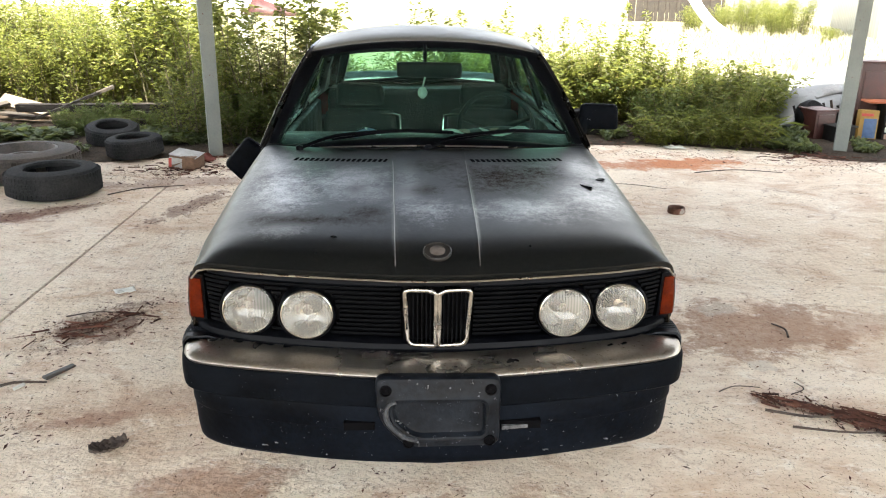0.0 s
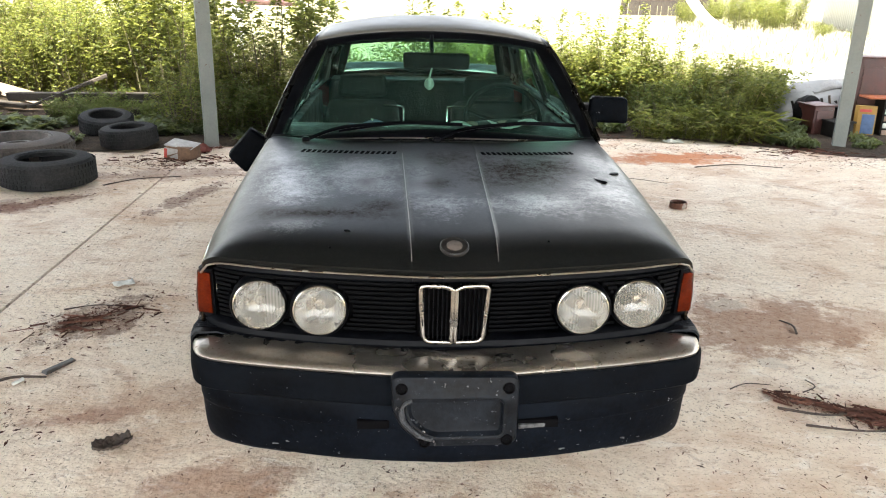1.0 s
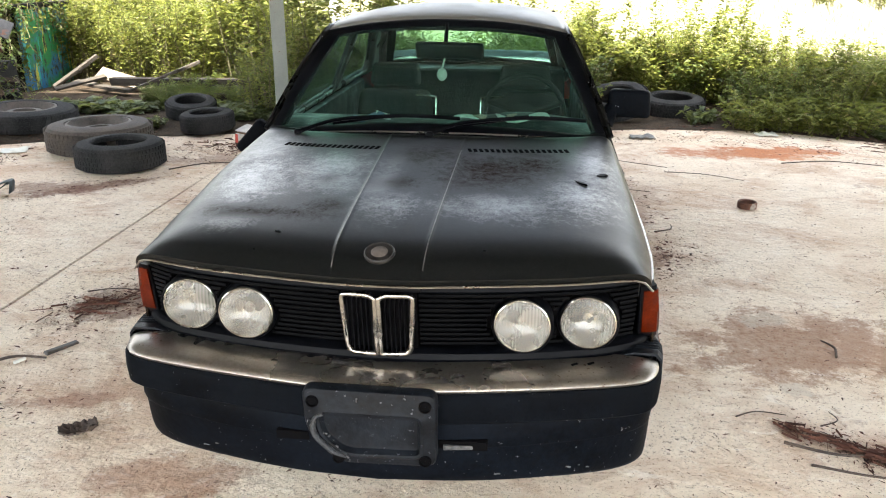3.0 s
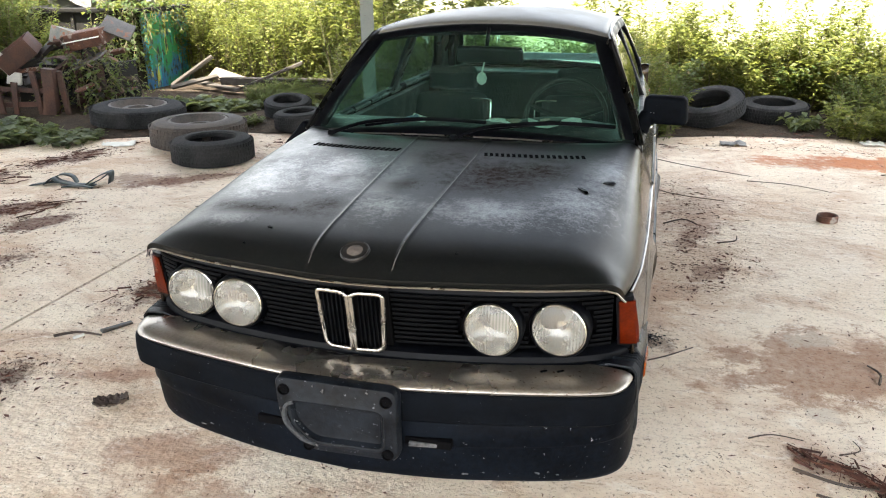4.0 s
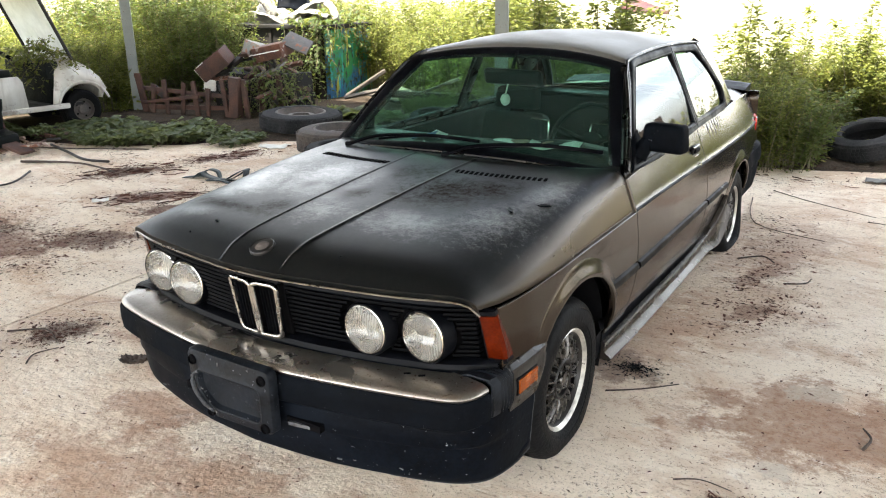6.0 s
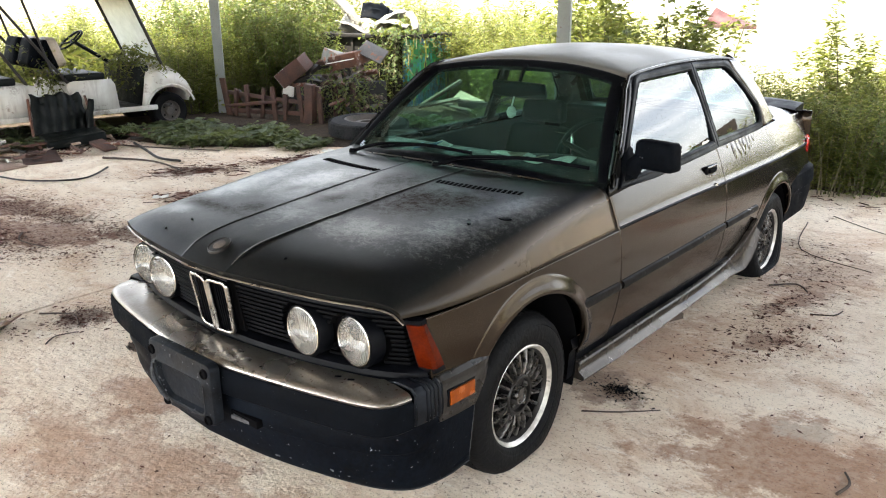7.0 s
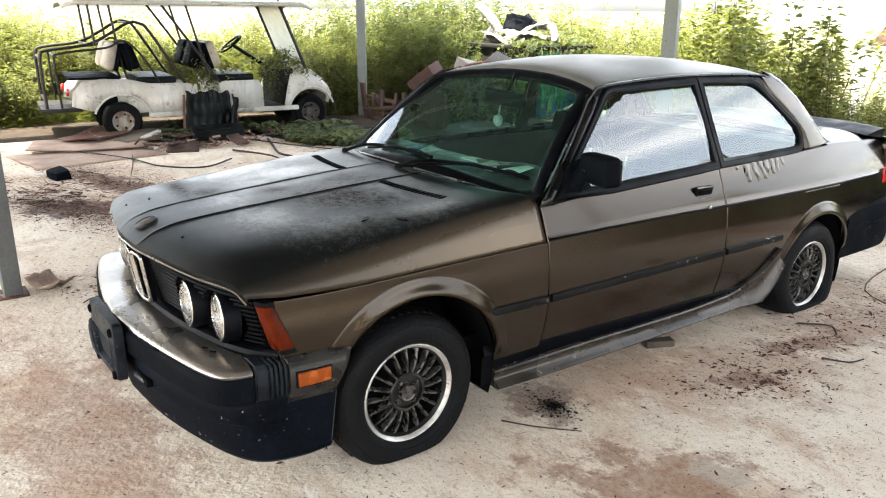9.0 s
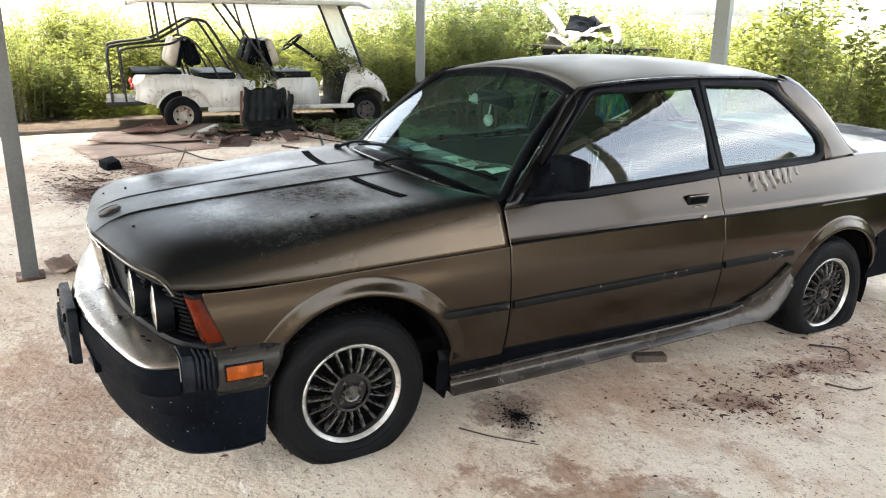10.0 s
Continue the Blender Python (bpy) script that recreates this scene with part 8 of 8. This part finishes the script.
part("post", boxed((0, 0, 1.1), (0.13, 0.13, 2.3), 0.01), "white_wall", shed)
part("post", boxed((1.15, 0, 1.1), (0.05, 0.05, 2.3), 0.006), "white_wall", shed)
part("rail", boxed((0.56, 0, 1.22), (1.1, 0.05, 0.05), 0.006), "redwood", shed)
bm = bmesh.new()
grid(bm, [[(0.08 + 0.98 * t, 0.02 + 0.2 * k, 1.24 + k * 0.24 * (1 - t) ** 1.5) for t in steps(0, 1, 10)] for k in (0, 0.5, 1)])
part("torn_cloth", bm, "dark_red", shed, thick=0.01)

# ---------------------------------------------------------------- litter and small things on the slab
PATCHES = [  # x, y, half length, half width, turn, flakes
    (-4.4, 3.2, 0.8, 0.24, 20, 3200), (-3.5, 3.35, 0.7, 0.18, 14, 2600), (-3.0, 2.85, 0.7, 0.24, 20, 3000), (-5.2, 3.0, 0.6, 0.3, 10, 1400), (-3.9, 2.5, 0.6, 0.2, 25, 2200),
    (-3.84, 5.90, 0.5, 0.26, 74, 1100), (-4.15, 4.95, 0.5, 0.3, 60, 1700), (-3.22, 4.46, 0.5, 0.24, 45, 1400), (-2.77, 4.28, 0.4, 0.2, 52, 800), (-2.62, 3.54, 0.45, 0.24, 40, 1300), (-3.6, 2.65, 0.65, 0.4, 35, 3600), (-4.6, 2.6, 0.8, 0.45, 10, 2400), (-4.2, 3.6, 0.8, 0.2, 10, 700), (-6.1, 4.5, 0.4, 0.9, 10, 1500),
    (-1.47, 2.55, 0.22, 0.16, 30, 900), (-1.30, 3.56, 0.36, 0.24, 50, 900), (-2.45, 5.48, 0.5, 0.14, 40, 500), (1.34, 4.42, 0.34, 0.17, 62, 800), (1.26, 5.0, 0.42, 0.14, 75, 600), (1.24, 5.6, 0.5, 0.2, 75, 600), (-1.43, 5.68, 0.6, 0.14, 70, 500), (1.11, 6.11, 0.4, 0.16, 60, 280),
    (1.84, 2.64, 0.25, 0.09, -30, 640), (-1.74, 2.21, 0.35, 0.1, 10, 240), (-1.79, 6.51, 0.9, 0.3, 10, 760), (-1.94, 6.76, 0.3, 0.2, 0, 520), (3.01, 7.51, 0.9, 0.22, -15, 760), (4.31, 7.11, 0.9, 0.25, 5, 960),
    (-4.99, 5.56, 1.2, 0.2, -32, 840), (-6.59, 4.41, 0.6, 0.5, 60, 1040), (0.71, 7.21, 0.7, 0.25, 0, 480), (1.81, 7.61, 0.8, 0.15, 10, 400), (-2.49, 6.71, 0.6, 0.25, 10, 400),
    (4.9, 7.35, 0.6, 0.22, 2, 900), (6.0, 7.3, 0.7, 0.22, 2, 900), (3.6, 7.95, 0.5, 0.18, -30, 500), (2.2, 8.1, 0.8, 0.14, 0, 500),
]
rl_ = random.Random(21)
verts, faces = [], []


def flake(x, y, size, z=0.002):
    a, ln, wd = rl_.uniform(0, 2 * math.pi), size * rl_.uniform(0.5, 1.4), size * rl_.uniform(0.12, 0.45)
    c, s_ = math.cos(a), math.sin(a)
    lift, k = rl_.uniform(0.0, 0.4) * size, len(verts)
    for p, q, h in ((-ln, 0, 0), (0, -wd, lift), (ln, 0, lift * 0.4), (0, wd, 0.001)):
        verts.append((x + c * p - s_ * q, y + s_ * p + c * q, z + h))
    faces.extend(((k, k + 1, k + 2), (k, k + 2, k + 3)))


for x, y, ln, wd, turn, n in PATCHES:
    c, s_ = math.cos(radians(turn)), math.sin(radians(turn))
    for _ in range(int(n * 1.3)):
        p, q = rl_.gauss(0, 0.6) * ln, rl_.gauss(0, 0.6) * wd
        if noise.noise(Vector((x + p, y + q, 0)) * 5.0) < rl_.uniform(-0.75, 0.12):
            continue
        flake(x + c * p - s_ * q, y + s_ * p + c * q, rl_.choice((0.003, 0.004, 0.005, 0.006, 0.007, 0.008, 0.010, 0.012, 0.018)))
for _ in range(14000):
    flake(rl_.uniform(-6.8, 4.6), rl_.uniform(1.0, 7.6), rl_.choice((0.002, 0.003, 0.004, 0.004, 0.006, 0.009)))
for _ in range(7000):
    flake(rl_.uniform(-3.2, 3.0), rl_.uniform(1.4, 6.0), rl_.choice((0.003, 0.004, 0.005, 0.006, 0.008)))
for _ in range(1300):
    flake(rl_.uniform(-4.0, 4.2), rl_.uniform(1.4, 7.2), rl_.choice((0.008, 0.010, 0.012, 0.016)))
for _ in range(1500):
    p = line[int(rl_.uniform(0.1, 0.9) * (len(line) - 1))]
    flake(p.x + rl_.gauss(0, 0.12), p.y + rl_.gauss(0.05, 0.16), rl_.choice((0.012, 0.02, 0.03)), 0.012)
me = bpy.data.meshes.new("leaf_litter")
me.from_pydata(verts, [], faces)
me.materials.append(M["litter"])
tagged(new("leaf_litter", me), "dead brown leaf flakes and grit strewn over the slab", "leaf litter", kind="stuff")

# black soot heap beside the sill
verts, faces = [], []
for _ in range(420):
    r, a = abs(rl_.gauss(0, 0.055)), rl_.uniform(0, 6.283)
    flake(1.03 + 1.4 * r * math.cos(a), 3.55 + r * math.sin(a), rl_.choice((0.006, 0.009, 0.012)), 0.002 + 0.012 * max(0, 1 - r / 0.06))
me = bpy.data.meshes.new("soot_heap")
me.from_pydata(verts, [], faces)
me.materials.append(M["trim"])
tagged(new("soot_heap", me), "small heap of black burnt crumbs on the slab", "soot", kind="stuff")

# tangles of thin dark twigs, too fine to count
verts, faces = [], []
for cx, cy, ln, wd, turn, n in ((1.90, 2.60, 0.16, 0.05, -30, 170), (1.62, 2.76, 0.10, 0.02, -30, 40), (-1.32, 3.55, 0.2, 0.1, 30, 60), (-4.2, 2.6, 0.5, 0.3, 20, 160), (-4.1, 5.0, 0.4, 0.25, 60, 110), (-3.84, 5.9, 0.4, 0.2, 72, 60), (-3.2, 4.4, 0.4, 0.2, 45, 70), (4.2, 7.5, 0.6, 0.15, 0, 120), (-1.8, 6.9, 0.4, 0.2, 0, 120), (0.4, 7.5, 0.8, 0.12, 0, 90), (-6.2, 4.8, 0.3, 0.6, 0, 120)):
    c, s_ = math.cos(radians(turn)), math.sin(radians(turn))
    for _ in range(n):
        p, q = rl_.gauss(0, 0.6) * ln, rl_.gauss(0, 0.6) * wd
        x, y, a = cx + c * p - s_ * q, cy + s_ * p + c * q, radians(turn) + rl_.gauss(0, 0.6)
        h, r, z = rl_.uniform(0.015, 0.06), rl_.uniform(0.0012, 0.003), rl_.uniform(0.003, 0.018)
        dx, dy, k = h * math.cos(a), h * math.sin(a), len(verts)
        for e in (-1, 1):
            for ox, oz in ((0, r), (-r, -r), (r, -r)):
                verts.append((x + e * dx - ox * math.sin(a), y + e * dy + ox * math.cos(a), z + oz + e * rl_.uniform(-0.004, 0.004)))
        faces += [(k, k + 1, k + 4, k + 3), (k + 1, k + 2, k + 5, k + 4), (k + 2, k, k + 3, k + 5)]
me = bpy.data.meshes.new("twig_litter")
me.from_pydata(verts, [], faces)
me.materials.append(M["litter"])
tagged(new("twig_litter", me), "tangles of thin dark broken twigs on the slab", "twigs", kind="stuff")

TWIGS = [
    ((0.99, 3.31), (1.11, 3.39), (1.23, 3.51), 0.004), ((1.91, 3.36), (1.93, 3.44), (1.90, 3.51), 0.006), ((1.67, 2.83), (1.74, 2.87), (1.73, 2.93), 0.003), ((1.39, 2.86), (1.47, 2.90), (1.57, 2.89), 0.003),
    ((-1.49, 2.93), (-1.41, 2.98), (-1.29, 2.99), 0.008), ((-1.29, 2.26), (-1.34, 2.33), (-1.31, 2.43), 0.004), ((1.01, 7.01), (1.31, 6.78), (1.75, 6.55), 0.0035), ((1.71, 6.41), (2.01, 6.36), (2.26, 6.21), 0.003),
    ((0.91, 6.71), (1.06, 6.01), (1.51, 5.81), 0.004), ((-5.39, 4.71), (-4.79, 4.91), (-4.19, 4.86), 0.014), ((-5.79, 3.71), (-5.19, 3.56), (-4.69, 3.41), 0.008), ((-6.39, 5.11), (-5.69, 5.26), (-4.79, 5.71), 0.012), ((1.51, 2.71), (1.66, 2.65), (1.81, 2.67), 0.006), ((1.56, 2.59), (1.76, 2.54), (2.01, 2.55), 0.005),
    ((-2.14, 6.01), (-1.94, 6.21), (-1.64, 6.31), 0.005), ((-1.49, 3.66), (-1.34, 3.71), (-1.14, 3.67), 0.004), ((-1.69, 2.41), (-1.54, 2.51), (-1.39, 2.47), 0.006), ((2.71, 6.81), (3.11, 6.91), (3.51, 6.81), 0.005), ((1.11, 5.21), (1.23, 5.31), (1.31, 5.23), 0.006), ((1.41, 4.91), (1.51, 4.96), (1.53, 5.06), 0.005),
    ((0.61, 1.56), (0.71, 1.61), (0.86, 1.59), 0.004), ((-0.89, 1.51), (-0.74, 1.53), (-0.64, 1.47), 0.005), ((-3.29, 3.01), (-3.09, 2.91), (-2.79, 2.96), 0.006), ((-5.09, 3.01), (-4.79, 3.16), (-4.29, 3.11), 0.007),
]
for a, b, c, r in TWIGS:
    bm = bmesh.new()
    tube(bm, smooth_path([(*a, r), (*b, r * 1.6), (*c, r)], 5), [r * k for k in steps(1.0, 0.55, 11)], 6)
    tagged(part("twig", bm, "bark"), "dry brown twig lying on the slab", "twig", "fallen twigs")

# ring-shaped brown cap, curled leaf, wood block, scraps
bm = bmesh.new()
lathe(bm, [(0.055, 0.0), (0.062, 0.004), (0.062, 0.04), (0.057, 0.046), (0.05, 0.042), (0.048, 0.012), (0.001, 0.01)], 28)
ob = part("pot_lid", bm, "rust", at=pose(2.10, 5.5, 0.0))
tagged(ob, "small round rust-brown cup on the slab", "cup")
bm = bmesh.new()
grid(bm, [[(0.062 * u + 0.008 * noise.noise(Vector((v * 4, u, 3))), 0.04 * v * (1 - u * u * 0.6), 0.008 + 0.018 * v * v + 0.012 * u * u + 0.014 * noise.noise(Vector((u * 5, v * 5, 1)))) for u in steps(-1, 1, 22)] for v in steps(-1, 1, 16)])
tagged(part("dry_leaf", bm, "bark", thick=0.002, at=pose(-0.87, 2.50, 0.0, 0, 0, 30)), "large curled dead leaf on the slab", "leaf")
tagged(part("wood_block", boxed((0, 0, 0.016), (0.15, 0.05, 0.032), 0.006, jitter=0.004), "bark", at=pose(0.87, 4.40, 0.0, 0, 0, 66)), "weathered wood block beside the car's sill", "wood block")
tagged(part("black_scrap", boxed((0, 0, 0.05), (0.2, 0.16, 0.09), 0.012, rot(8, 10, 0), 0.8, jitter=0.012), "plastic", at=pose(-4.85, 2.80, 0.0, 0, 0, 20)), "broken black plastic scrap on leaf dirt", "scrap")
bm = bmesh.new()
grid(bm, [[(0.12 * u, 0.08 * v, 0.012 + 0.05 * abs(u) ** 1.5 + 0.01 * math.sin(6 * v + 3 * u)) for u in steps(-1, 1, 10)] for v in steps(-1, 1, 6)])
tagged(part("bark_piece", bm, "card", thick=0.006, at=pose(-1.68, 2.17, 0.0, 0, 0, 24)), "curled piece of brown bark on the slab", "bark")
tagged(part("metal_strip", boxed((0, 0, 0.006), (0.145, 0.026, 0.01), 0.003, rot(4, 3, 0), jitter=0.004), "dull_plate", at=pose(-1.277, 3.08, 0.002, 0, 0, 64)), "bent grey metal strip lying on the slab", "metal strip")
tagged(part("pipe_stub", boxed((0, 0, 0.006), (0.05, 0.012, 0.012), 0.004), "paper", at=pose(-1.383, 2.958, 0.0, 0, 0, 62)), "short pale plastic tube on the slab", "tube")
# torn strap
strap = thing("torn_strap", pose(-3.2, 5.15, 0.0, 0, 0, 14), "torn blue-green rubber strap on the slab", "strap")
for pts, w in (([(-0.32, -0.02, 0.006), (-0.15, 0.02, 0.02), (-0.02, 0.0, 0.012), (0.18, -0.03, 0.008)], 0.024), ([(0.12, -0.06, 0.01), (0.22, -0.02, 0.05), (0.27, 0.06, 0.09), (0.24, 0.10, 0.05)], 0.034), ([(-0.2, 0.04, 0.01), (-0.14, 0.09, 0.06), (-0.04, 0.08, 0.05), (0.02, 0.02, 0.01)], 0.03), ([(0.10, 0.0, 0.01), (0.20, 0.03, 0.07), (0.30, 0.0, 0.10), (0.31, -0.05, 0.03)], 0.045), ([(-0.22, 0.0, 0.01), (-0.17, 0.03, 0.05), (-0.10, 0.0, 0.03), (0.05, -0.05, 0.012)], 0.04), ([(-0.05, -0.08, 0.01), (0.08, -0.09, 0.02), (0.2, -0.12, 0.012)], 0.02)):
    bm = bmesh.new()
    path = smooth_path(pts, 5)
    grid(bm, [[p + Vector((0, o, 0)) for p in path] for o in (-w, 0, w)])
    part("band", bm, "teal_rubber", strap, thick=0.006)
# paper rubbish by the tyres, cap on the dirt
for x, y, a, k, mat, lab, nm in ((-3.75, 6.45, 20, 0.14, "paper", "crumpled white plastic bag by the tyres", "plastic_bag"), (-3.43, 4.17, 50, 0.06, "paper", "crushed clear cup with a red rim", "cup"), (2.9, 7.95, 0, 0.1, "paper", "white paper scrap at the weeds' edge", "paper_scrap"), (1.71, 7.70, 0, 0.11, "tarp", "grey round plate on the slab", "plate"), (-1.32, 3.98, 30, 0.05, "paper", "small pale scrap on the slab", "paper_scrap")):
    bm = bmesh.new()
    grid(bm, [[(k * u, k * 0.7 * v, 0.008 + k * 0.35 * max(0, noise.noise(Vector((u * 2 + x, v * 2, y)))) + 0.004 * abs(u)) for u in steps(-1, 1, 9)] for v in steps(-1, 1, 8)])
    tagged(part(nm, bm, mat, thick=0.003, at=pose(x, y, 0.0, 0, 0, a)), lab, nm.replace("_", " "))
# dark hose and wire
for pts, r, nm, lab in (([(-6.3, 3.2, 0.02), (-5.5, 3.6, 0.015), (-4.9, 3.75, 0.015), (-4.6, 4.1, 0.015), (-4.9, 4.5, 0.015)], 0.009, "hose", "thin dark hose on the slab"), ([(-5.9, 5.35, 0.02), (-5.4, 5.2, 0.02), (-4.9, 5.05, 0.02), (-4.6, 5.1, 0.02)], 0.014, "hose", "dark hose at the slab's edge")):
    bm = bmesh.new()
    tube(bm, smooth_path(pts, 6), r, 6)
    tagged(part(nm, bm, "black_metal"), lab, nm)
